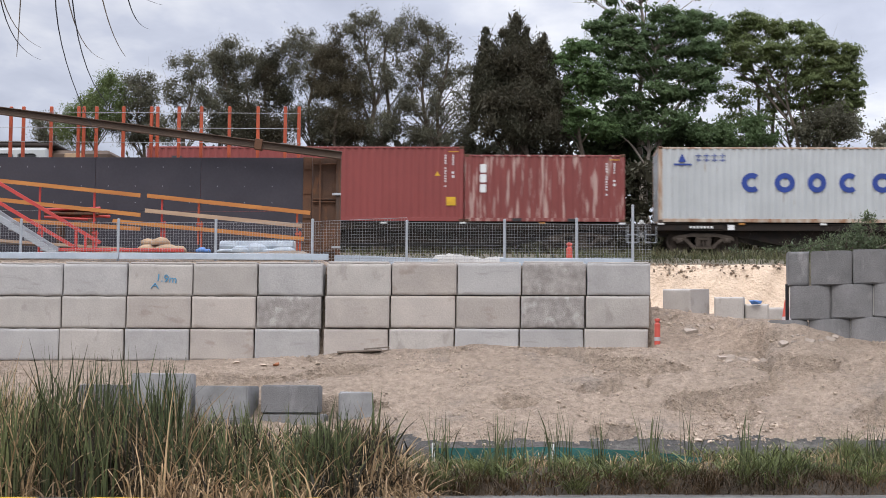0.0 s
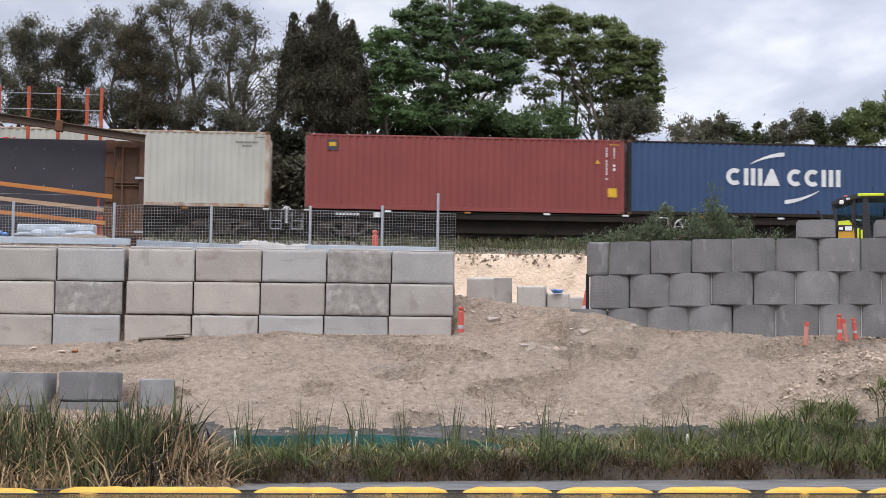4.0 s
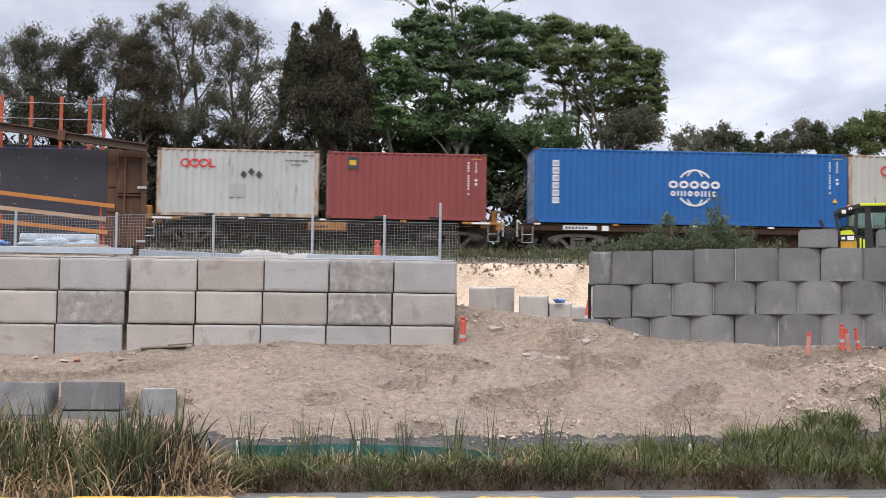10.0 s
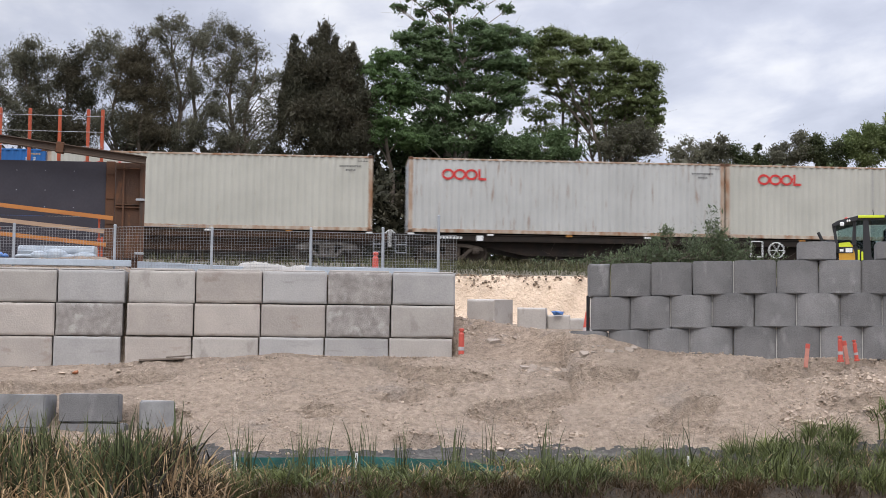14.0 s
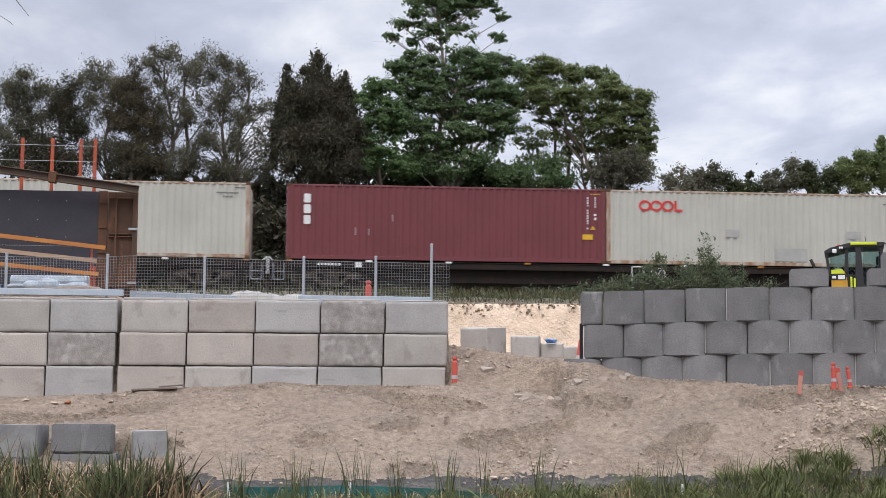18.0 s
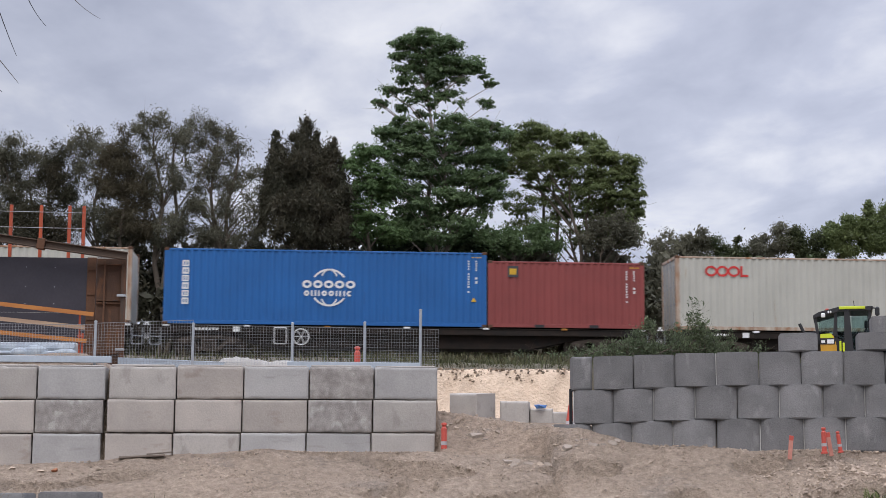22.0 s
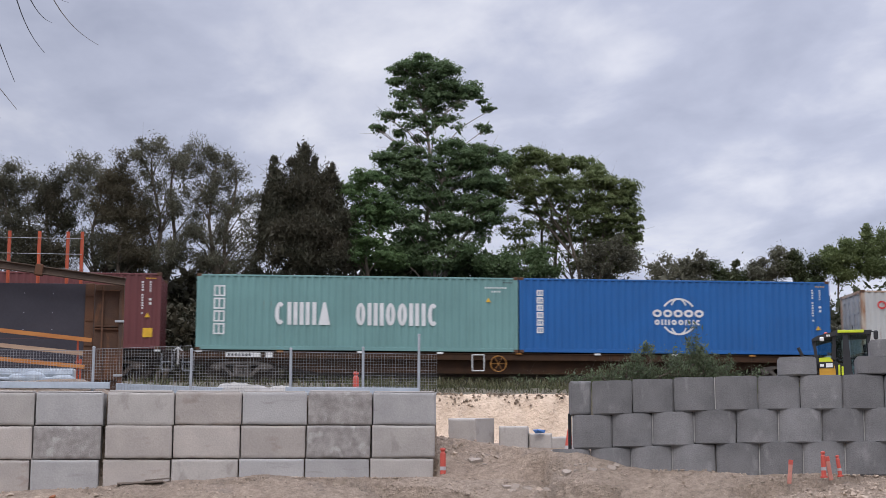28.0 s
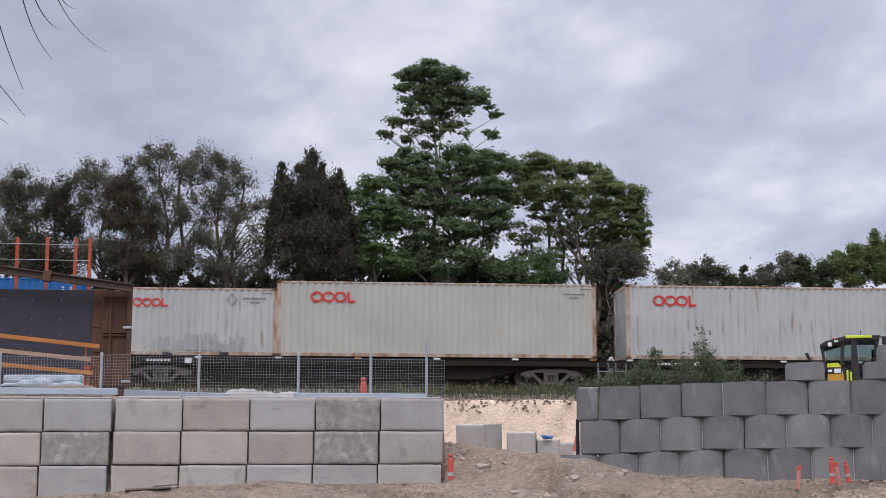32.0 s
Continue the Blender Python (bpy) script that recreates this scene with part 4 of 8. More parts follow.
def site_clutter():
    b, n, m = Build(), 44, 12
    for j in range(m + 1):
        for i in range(n + 1):
            x, y = -1.95 + 1.95 * i / n, 31.0 + 0.5 * j / m
            edge = min(i, n - i, 6) / 6 * min(j, m - j, 3) / 3
            hump = 0.16 * (1 - 0.55 * i / n) * (0.7 + 0.6 * noise.noise(Vector((x * 3.5, y * 3, 1)))) + 0.03 * noise.noise(Vector((x * 13, y * 9, 4)))
            b.v.append((x, y, 3.53 + (0.17 + max(0.0, 1.25 * hump)) * edge))
    for j in range(m):
        for i in range(n):
            k = j * (n + 1) + i
            b.f.append((k, k + 1, k + n + 2, k + n + 1))
    tagged(part("geotextile", b, GEO, smooth=True), "crumpled white geotextile lying on the fill", "geotextile")
    plank = Build().cbox(-0.42, 0.36, -0.08, 0.06, -0.01, 0.025, 0.006).cbox(0.05, 0.5, -0.05, 0.06, 0.025, 0.05, 0.006, pose(0, 0, 0, 0, -2, 6))
    tagged(part("timber_offcut", plank, TIMBER_GREY, at=pose(-2.8, 27.75, ground_z(-2.8, 27.75) + 0.01, 0, -3, 3)), "grey timber offcuts lying on the batter's crest", "timber")
    lumps("sandbag_pile", TAN, [(-7.72, 32.5, 4.0, 0.28, 0.2, 0.12), (-7.35, 32.4, 4.0, 0.26, 0.2, 0.12), (-7.5, 32.45, 4.15, 0.22, 0.18, 0.11), (-7.15, 32.5, 4.0, 0.2, 0.18, 0.09), (-7.8, 32.6, 4.16, 0.14, 0.14, 0.09)], "pile of tan sandbags", "sandbag")
    lumps("blue_bag", BLUE_CLOTH, [(-6.45, 31.6, 3.93, 0.10, 0.08, 0.07), (-6.33, 31.6, 3.92, 0.07, 0.07, 0.05), (-6.52, 31.6, 3.92, 0.06, 0.05, 0.05)], "small crumpled blue plastic bag", "bag")
    roll = thing("pipe_bundle", "bundle of pale wrapped pipes in mesh", "pipe bundle")
    for k, (dz, r) in enumerate(((0, 0.13), (0.02, 0.12))):
        part("pipe", Build().tube((-5.95, 31.0 + 0.24 * k, 3.96 + dz), (-4.5, 31.0 + 0.24 * k, 3.97 + dz), r, n=14), GEO if k else WRAP, roll, smooth=False)
    b = Build()
    for k in range(22):
        x = -5.9 + k * 0.064
        b.tube((x, 30.87, 3.84), (x + 0.06, 30.9, 4.09), 0.005, n=4, caps=False)
        b.tube((x + 0.06, 30.87, 3.84), (x, 30.9, 4.09), 0.005, n=4, caps=False)
    part("net", b, WIRE, roll)
    lumps("plastic_sheet", WRAP, [(-5.75 + 0.28 * k, 30.6, 3.85, 0.24, 0.12, 0.05 + 0.06 * (k % 3)) for k in range(5)], "pale plastic sheet lying beside pipes", "plastic sheet")
    stack = thing("prop_stack", "stack of rusty red steel props behind the handrail", "steel props")
    for k in range(9):
        z = 4.84 + 0.08 * (k // 3)
        part("prop", Build().tube((-10.5 + 0.13 * (k % 3), 34.2 + 0.07 * (k % 3), z), (-9.35 + 0.05 * ((k * 5) % 7), 34.2 + 0.07 * (k % 3), z + 0.05 * ((k * 3) % 4) - 0.06), 0.03, n=8), RUSTED if k % 2 else RED, stack)
    for x in (-10.2, -9.5):
        part("trestle", Build().cbox(x, x + 0.1, 34.1, 34.5, 3.5, 4.8, 0.01), RUSTED, stack)


site_clutter()


def bollard(x, y, z, h, lean=0, label="orange plastic bollard with reflective bands"):
    f = thing("traffic_bollard", label, "bollard", "orange bollards", pose(x, y, z, 0, lean, 0))
    k = h / 0.5
    part("base", Build().lathe([(0.07 * k, 0), (0.07 * k, 0.03 * k), (0.05 * k, 0.04 * k)], 12), PLASTIC_ORANGE, f)
    part("body", Build().lathe([(0.048 * k, 0.03 * k), (0.046 * k, 0.41 * k), (0.03 * k, 0.43 * k), (0.03 * k, 0.45 * k), (0.045 * k, 0.46 * k), (0.045 * k, 0.49 * k), (0.02 * k, 0.5 * k)], 14), PLASTIC_ORANGE, f)
    part("band", Build().lathe([(0.0495 * k, 0.14 * k), (0.0488 * k, 0.20 * k)], 14), REFLECT, f)


def cone(x, y, z, h, lean=0):
    f = thing("traffic_cone", "orange traffic cone with a pale band standing on sand", "traffic cone", "traffic cones", pose(x, y, z, 0, lean, 0))
    r = 0.2 * h
    part("base", Build().cbox(-1.4 * r, 1.4 * r, -1.4 * r, 1.4 * r, 0, 0.03, 0.008), PLASTIC_ORANGE, f)
    part("body", Build().lathe([(r, 0.03), (0.25 * r, h - 0.01), (0.2 * r, h)], 14), PLASTIC_ORANGE, f)
    part("band", Build().lathe([(0.66 * r + 0.003, 0.45 * h), (0.49 * r + 0.003, 0.65 * h)], 14), REFLECT, f)


bollard(2.42, 28.15, 1.98, 0.55)
bollard(0.98, 32.0, 3.5, 0.66)
bollard(8.66, 26.1, 2.0, 0.44, -1, "faded orange plastic bollard standing before grey blocks")
bollard(8.96, 26.15, 2.02, 0.36, -8, "short faded orange bollard leaning before grey blocks")
cone(5.33, 32.0, 2.3, 0.72)
cone(9.74, 40.6, 4.25, 0.45)
PEG_PAINT = material("faded_pink_peg_paint", (0.58, 0.26, 0.20), (0.50, 0.20, 0.15), 0.8, scale=6, bump=0.1)
for x, z, lean in ((8.10, 2.0, 6), (8.80, 2.06, -9)):
    f = thing("marker_peg", "orange painted timber survey peg in the sand", "survey peg", "survey pegs", pose(x, 26.2, z, 0, lean, 0))
    part("stake", Build().cbox(-0.035, 0.035, -0.012, 0.012, -0.1, 0.30, 0.004), PEG_PAINT, f)
    part("paint_band", Build().cbox(-0.037, 0.037, -0.014, 0.014, 0.22, 0.302, 0.004), PLASTIC_ORANGE, f)


# ---- machine behind the curved wall ----
def machine():
    f = thing("wheel_loader", "yellow machine with black glazed cab and lime roof edge", "wheel loader", at=pose(13.31, 38.0, 2.97, 0, 0, -19))
    # cab roof: a visor that droops to the front, with a lime edge
    part("roof", Build().prism([(-0.84, 2.50), (-0.84, 2.44), (-0.74, 2.46), (-0.2, 2.60), (0.57, 2.60), (0.59, 2.70), (-0.22, 2.70), (-0.70, 2.58)][::-1], -0.70, 0.75), BLACK, f)
    part("roof_edge", Build().cbox(-0.22, 0.40, -0.73, -0.695, 2.635, 2.705, 0.01), HIVIS, f)
    posts = (((-0.80, 2.47), (-0.72, 1.9), 0.06), ((-0.30, 2.60), (-0.34, 2.0), 0.05), ((0.50, 2.62), (0.54, 1.3), 0.07))
    for (x0, z0), (x1, z1), wide in posts:
        for y in (-0.62, 0.66):
            part("cab_post", stick(Build(), (x0, y, z0), (x1, y, z1), wide, 0.07), BLACK, f)
    part("front_window", Build().box(-0.75, -0.33, -0.61, -0.60, 1.98, 2.48), GLASS, f)
    part("door_window", Build().box(-0.28, -0.09, -0.64, -0.63, 1.88, 2.58), GLASS, f)
    part("side_window", Build().box(0.07, 0.48, -0.64, -0.63, 1.62, 2.60), GLASS, f)
    part("far_window", Build().box(-0.72, 0.48, 0.64, 0.65, 1.75, 2.58), GLASS, f)
    part("door_pillar", Build().prism([(-0.10, 2.62), (0.02, 2.62), (0.13, 1.2), (-0.12, 1.2)][::-1], -0.68, -0.62), BLACK, f)
    part("door_frame", Build().cbox(-0.30, -0.27, -0.66, -0.62, 1.86, 2.60, 0.006).cbox(-0.30, -0.10, -0.66, -0.62, 1.84, 1.89, 0.006), BLACK, f)
    part("lower_door", Build().prism([(-0.36, 1.2), (-0.34, 1.95), (-0.10, 1.87), (0.12, 1.66), (0.14, 1.2)], -0.66, -0.62), BLACK, f)
    for x in (-0.21, -0.13):
        part("grab_handle", Build().cbox(x - 0.025, x + 0.025, -0.72, -0.68, 1.60, 1.86 - 0.5 * abs(x + 0.21), 0.01), HIVIS, f)
    part("seat", Build().cbox(0.10, 0.46, -0.2, 0.3, 1.4, 1.7, 0.05).cbox(0.36, 0.48, -0.2, 0.3, 1.65, 2.2, 0.05).cbox(0.38, 0.47, -0.1, 0.2, 2.2, 2.42, 0.04), BLACK, f)
    part("steering_column", Build().tube((-0.45, 0.05, 1.5), (-0.25, 0.05, 2.05), 0.035).lathe([(0.15, -0.015), (0.17, 0), (0.15, 0.015)], 16, pose(-0.24, 0.05, 2.08, 0, 25, 0)), BLACK, f)
    part("cab_floor", Build().cbox(-0.66, 0.62, -0.62, 0.7, 1.05, 1.25, 0.03), BLACK, f)
    part("hood", Build().cbox(-2.3, -0.7, -0.5, 0.7, 0.45, 0.82, 0.1), CAT_YELLOW, f)
    part("counterweight", Build().cbox(0.62, 1.6, -0.6, 0.8, 0.8, 1.5, 0.1), CAT_YELLOW, f)
    part("side_panel", Build().prism([(-0.68, 1.2), (-0.68, 2.02), (-0.42, 2.04), (-0.36, 1.98), (-0.30, 1.75), (-0.27, 1.2)], -0.74, -0.70), CAT_YELLOW, f)
    part("hood_stripe", Build().prism([(-0.68, 1.94), (-0.68, 2.03), (-0.42, 2.05), (-0.37, 1.94)], -0.748, -0.738), HIVIS, f)
    part("maker_plate", Build().box(-0.68, -0.335, -0.749, -0.739, 1.78, 1.93), BLACK, f)
    part("maker_mark", Build().box(-0.52, -0.36, -0.755, -0.749, 1.80, 1.90).box(-0.66, -0.57, -0.755, -0.749, 1.82, 1.88), WHITE, f)
    ex = Build().tube((-1.18, -0.2, 2.34), (-1.05, -0.2, 2.06), 0.04).tube((-1.06, -0.2, 2.10), (-0.66, -0.2, 2.12), 0.03).tube((-1.02, -0.2, 2.06), (-1.02, -0.2, 1.0), 0.03)
    part("exhaust", ex, BLACK, f)
    m = stick(Build(), (0.55, -0.7, 2.66), (0.68, -0.9, 2.62), 0.03, 0.03).cbox(0.62, 0.73, -0.95, -0.88, 2.44, 2.66, 0.03)
    part("mirror", m, BLACK, f)
    for x in (-0.60, -0.47, -0.42):
        part("work_lamp", Build().cbox(x - 0.05 if x < -0.5 else x - 0.02, x + 0.05 if x < -0.5 else x + 0.02, -0.78, -0.70, 2.44 if x < -0.5 else 2.54, 2.54 if x < -0.5 else 2.60, 0.015), WHITE, f)
    part("beacon", Build().lathe([(0.05, 0), (0.05, 0.06), (0.02, 0.08)], 10, pose(-0.50, -0.3, 2.62)), PLASTIC_ORANGE, f)
    part("aerial", Build().tube((0.16, -0.3, 2.68), (0.13, -0.3, 2.88), 0.008, n=5), BLACK, f)
    part("chassis", Build().cbox(-2.2, 1.7, -0.35, 0.5, 0.45, 1.0, 0.05), BLACK, f)
    for x in (-1.5, 1.0):
        for y in (-0.75, 0.7):
            wheel = part("wheel", Build().lathe([(0.3, 0), (0.66, 0.02), (0.72, 0.08), (0.72, 0.32), (0.66, 0.4), (0.3, 0.4)], 20, pose(x, y + 0.2, 0.70, 90, 0, 0)), RUBBER, f)
            part("rim", Build().lathe([(0.32, -0.01), (0.3, 0.41)], 16, pose(x, y + 0.2, 0.70, 90, 0, 0)), CAT_YELLOW, wheel)


machine()


# ---- train ----
K = 0.9929
RAIL_Z, DECK = 5.86, 1.15
FRONT_Y = 59.57
MID_Y = FRONT_Y + 1.219
movers = []


def run(t):
    """How far the train has gone at t seconds, in metres."""
    return K * (8.07037 * t - 0.0172577 * t * t + 0.0000980712 * t ** 3)


for y in (-0.72, 0.72):
    b = Build()
    prof = [(-0.07, -0.16), (0.07, -0.16), (0.07, -0.13), (0.015, -0.11), (0.015, -0.04), (0.035, -0.03), (0.035, 0), (-0.035, 0), (-0.035, -0.03), (-0.015, -0.04), (-0.015, -0.11), (-0.07, -0.13)]
    b.prism(prof, -140, 140, pose(0, MID_Y + y, RAIL_Z, 0, 0, 90))
    tagged(part("rail_track", b, RAILSTEEL), "worn steel railway rail", "rail", kind="structure")
sl = Build()
for k in range(130):
    x = -38 + k * 0.62
    sl.cbox(x - 0.11, x + 0.11, MID_Y - 1.25, MID_Y + 1.25, RAIL_Z - 0.32, RAIL_Z - 0.15, 0.02)
tagged(part("sleepers", sl, CONCRETE_STAINED), "row of dusty concrete sleepers", "sleeper", kind="stuff")


def corrugated(length, z0, z1, depth, pitch=0.278):
    """A trapezoid sheet along x with its crests in y = 0 and its valleys at y = depth."""
    n = max(3, round(length / pitch))
    p = length / n
    xs = []
    for k in range(n):
        a = -length / 2 + k * p
        xs += [(a, 0), (a + p * 0.26, 0), (a + p * 0.5, depth), (a + p * 0.76, depth)]
    xs.append((length / 2, 0))
    b = Build()
    v = [(x, y, z0) for x, y in xs] + [(x, y, z1) for x, y in xs]
    m = len(xs)
    return b.add(v, [(k, k + 1, m + k + 1, m + k) for k in range(m - 1)])


def plate(b, x0, x1, z0, z1, y=-1.226):
    b.box(x0, x1, y, y + 0.004, z0, z1)
    return b


def rounded(x0, x1, z0, z1, r=0.06, n=4):
    pts = []
    for cx, cz, a0 in ((x1 - r, z1 - r, 0), (x0 + r, z1 - r, 90), (x0 + r, z0 + r, 180), (x1 - r, z0 + r, 270)):
        for k in range(n + 1):
            a = radians(a0 + 90 * k / n)
            pts.append((cx + r * math.cos(a), cz + r * math.sin(a)))
    return pts[::-1]


def blob(b, x0, x1, z0, z1, r=0.06):
    b.prism(rounded(x0, x1, z0, z1, min(r, (x1 - x0) * 0.45, (z1 - z0) * 0.45)), -1.228, -1.222)
    return b


def ring(b, cx, cz, rx, rz, w, a0=0, a1=360, n=24):
    """A flat band along an ellipse."""
    closed = a1 - a0 >= 360
    m = n if closed else n + 1
    pts = []
    for k in range(m):
        a = radians(a0 + (a1 - a0) * k / n)
        c, s = math.cos(a), math.sin(a)
        pts += [(cx + rx * c, -1.226, cz + rz * s), (cx + (rx - w) * c, -1.226, cz + (rz - w) * s)]
    f = [(2 * k, 2 * ((k + 1) % m), 2 * ((k + 1) % m) + 1, 2 * k + 1) for k in range(n)]
    b.add(pts, f)
    return b


def swoosh(b, x0, z0, x1, z1, thick, rise):
    """A tapering arc from a thin end to a thick rounded end."""
    n = 14
    pts = []
    for k in range(n + 1):
        s = k / n
        x, z = x0 + (x1 - x0) * s, z0 + (z1 - z0) * s + rise * 4 * s * (1 - s) * 0.5
        w = thick * (0.12 + 0.88 * s ** 0.7) * (1 if s < 0.93 else 0.8)
        pts += [(x, -1.226, z + w / 2), (x, -1.226, z - w / 2)]
    return b.add(pts, [(2 * k, 2 * k + 1, 2 * k + 3, 2 * k + 2) for k in range(n)])


RED_INK = material("red_marking", (0.62, 0.035, 0.03), None, 0.5, bump=0, grain=0.05)
BLUE_INK = material("blue_marking", (0.02, 0.055, 0.28), None, 0.5, bump=0, grain=0.05)
WHITE_INK = material("white_marking", (0.74, 0.74, 0.72), (0.64, 0.64, 0.62), 0.55, bump=0, grain=0.08, scale=2)
BLACK_INK = material("dark_marking", (0.05, 0.05, 0.055), None, 0.6, bump=0)
YELLOW_INK = material("yellow_sticker", (0.72, 0.42, 0.02), None, 0.5, bump=0)
GRIME = material("grey_grime", (0.40, 0.395, 0.375), (0.31, 0.305, 0.29), 0.8, bump=0, scale=6, grain=0.2)
GREY_INK = material("grey_patch_paint", (0.40, 0.39, 0.36), (0.33, 0.32, 0.30), 0.6, bump=0)


def code_columns(ob, L, h, mat, side=1, small=False):
    """Unreadable code lettering, as columns or rows of bars near the top corner."""
    x = side * (L / 2 - 0.42)
    b = Build()
    if small:
        for row in range(2):
            for k in range(9 - 5 * row):
                plate(b, x - 0.85 + 0.095 * k + 0.25 * row, x - 0.80 + 0.095 * k + 0.25 * row, h - 0.45 - 0.15 * row, h - 0.385 - 0.15 * row)
    else:
        for k in range(13):
            if k not in (4, 11):
                plate(b, x - 0.30, x - 0.245, h - 0.40 - 0.098 * k, h - 0.335 - 0.098 * k)
        for k in range(5):
            plate(b, x - 0.005, x + 0.04, h - 0.40 - 0.085 * k, h - 0.335 - 0.085 * k)
        plate(b, x - 0.03, x + 0.06, h - 1.06, h - 0.98)
        plate(b, x - 0.02, x + 0.06, h - 1.22, h - 1.12)
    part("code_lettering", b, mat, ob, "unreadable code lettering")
    hole = Build()
    for k in range(4):
        plate(hole, x - 0.15 + 0.1 * k, x - 0.09 + 0.1 * k, h - 0.24, h - 0.2)
    part("top_marks", hole, YELLOW_INK if not small else BLACK_INK, ob)


def warning(ob, x, z, mat=None):
    b = Build().prism([(x - 0.1, z), (x, z + 0.17), (x + 0.1, z)], -1.228, -1.222)
    part("warning_triangle", b, YELLOW_INK, ob)


def container(name, u0, u1, hi, mat, label, rust=RUSTED, edge=None, doors_left=True, grp="containers on the train"):
    """One container; u0 and u1 are its ends along the train at the start."""
    L = 12.192 if u1 - u0 > 9 else 6.058
    h = 2.896 if hi else 2.591
    edge = edge or mat
    u = (u0 + u1) / 2 * K
    ob = thing(name, label, "shipping container", grp, pose(u, MID_Y, RAIL_Z + DECK))
    movers.append((ob, u, MID_Y, RAIL_Z + DECK))
    post = Build().cbox(-0.08, 0.08, -0.08, 0.08, 0.1, h - 0.1, 0.015).mesh("corner_post", edge)
    cast = Build().cbox(-0.089, 0.089, -0.081, 0.081, 0, 0.118, 0.012).tube((0, -0.083, 0.06), (0, -0.079, 0.06), 0.035, n=8).mesh("corner_casting", rust)
    for sx in (-1, 1):
        for sy in (-1, 1):
            part("corner_post", post, None, ob, at=pose(sx * (L / 2 - 0.082), sy * 1.137, 0))
            for z in (0, h - 0.118):
                part("corner_casting", cast, None, ob, at=pose(sx * (L / 2 - 0.087), sy * 1.14, z))
    wall = corrugated(L - 0.32, 0.15, h - 0.09, 0.036).mesh("side_wall", mat)
    part("side_wall", wall, None, ob, at=pose(0, -1.216, 0))
    part("side_wall", wall, None, ob, at=pose(0, 1.216, 0, 0, 0, 180))
    for sy in (-1, 1):
        part("top_rail", Build().cbox(-L / 2 + 0.17, L / 2 - 0.17, sy * 1.184 - 0.035, sy * 1.184 + 0.035, h - 0.1, h - 0.03, 0.01), edge, ob)
        low = Build().cbox(-L / 2 + 0.17, L / 2 - 0.17, sy * 1.185 - 0.03, sy * 1.185 + 0.03, 0.02, 0.16, 0.01)
        part("bottom_rail", low, edge, ob)
    if L < 7:
        b = Build()
        for x in (-1.05, 1.05):
            b.box(x - 0.18, x + 0.18, -1.222, -1.214, 0.025, 0.14)
        part("fork_pocket", b, BLACK, ob)
    part("roof", Build().cbox(-L / 2 + 0.12, L / 2 - 0.12, -1.14, 1.14, h - 0.06, h - 0.02, 0.01), mat, ob)
    part("floor", Build().cbox(-L / 2 + 0.12, L / 2 - 0.12, -1.15, 1.15, 0.08, 0.16, 0.01), FRAME, ob)
    end = corrugated(2.1, 0.15, h - 0.12, 0.04).mesh("end_wall", mat)
    part("end_wall", end, None, ob, at=pose(L / 2 - 0.03, 0, 0, 0, 0, 90))
    if doors_left:
        for sy in (-1, 1):
            d = Build().cbox(-0.025, 0.025, -0.53, 0.53, 0.16, h - 0.14, 0.01)
            for z in (0.7, 1.3, 1.9):
                d.box(-0.035, -0.025, -0.5, 0.5, z, z + 0.05)
            door = part("door", d, mat, ob, at=pose(-L / 2 + 0.06, sy * 0.54, 0))
            for yy in (-0.3, 0.22):
                rod = Build().tube((-0.055, yy, 0.1), (-0.055, yy, h - 0.1), 0.02, n=6)
                for z in (0.3, 1.0, 1.7, h - 0.4):
                    rod.box(-0.08, -0.02, yy - 0.07, yy + 0.07, z, z + 0.06)
                part("lock_rod", rod, GALV, door)
        part("door_header", Build().cbox(-L / 2, -L / 2 + 0.1, -1.06, 1.06, h - 0.13, h - 0.01, 0.01), edge, ob)
        part("door_sill", Build().cbox(-L / 2, -L / 2 + 0.1, -1.06, 1.06, 0.0, 0.14, 0.01), edge, ob)
    else:
        part("end_wall", end, None, ob, at=pose(-L / 2 + 0.03, 0, 0, 0, 0, -90))
        part("end_frame", Build().cbox(-L / 2, -L / 2 + 0.1, -1.06, 1.06, h - 0.12, h - 0.01, 0.01).cbox(-L / 2, -L / 2 + 0.1, -1.06, 1.06, 0, 0.14, 0.01), edge, ob)
    return ob, L, h


def four_rings(ob, x, z, s, mat=RED_INK):
    """Three rings and a bar, in place of a shipping line's mark."""
    for k in range(3):
        part("ring_mark", ring(Build(), x + k * 0.40 * s, z, 0.215 * s, 0.19 * s, 0.075 * s, n=20), mat, ob, "plain red ring")
    part("bar_mark", plate(plate(Build(), x + 1.03 * s, x + 1.11 * s, z - 0.19 * s, z + 0.19 * s), x + 1.03 * s, x + 1.31 * s, z - 0.19 * s, z - 0.11 * s), mat, ob, "plain red bar")


def blocks_mark(ob, x0, z0, widths, height, gap, mat, label, r=0.07, hollow=0.0):
    """Plain rounded blocks in place of a name; negative widths are spaces."""
    x = x0
    for w in widths:
        if w > 0:
            b = Build()
            if hollow:
                ring(b, x + w / 2, z0 + height / 2, w / 2, height / 2, hollow, n=20)
            else:
                blob(b, x, x + w, z0, z0 + height, r)
            part("name_mark", b, mat, ob, label)
            x += w + gap
        else:
            x -= w


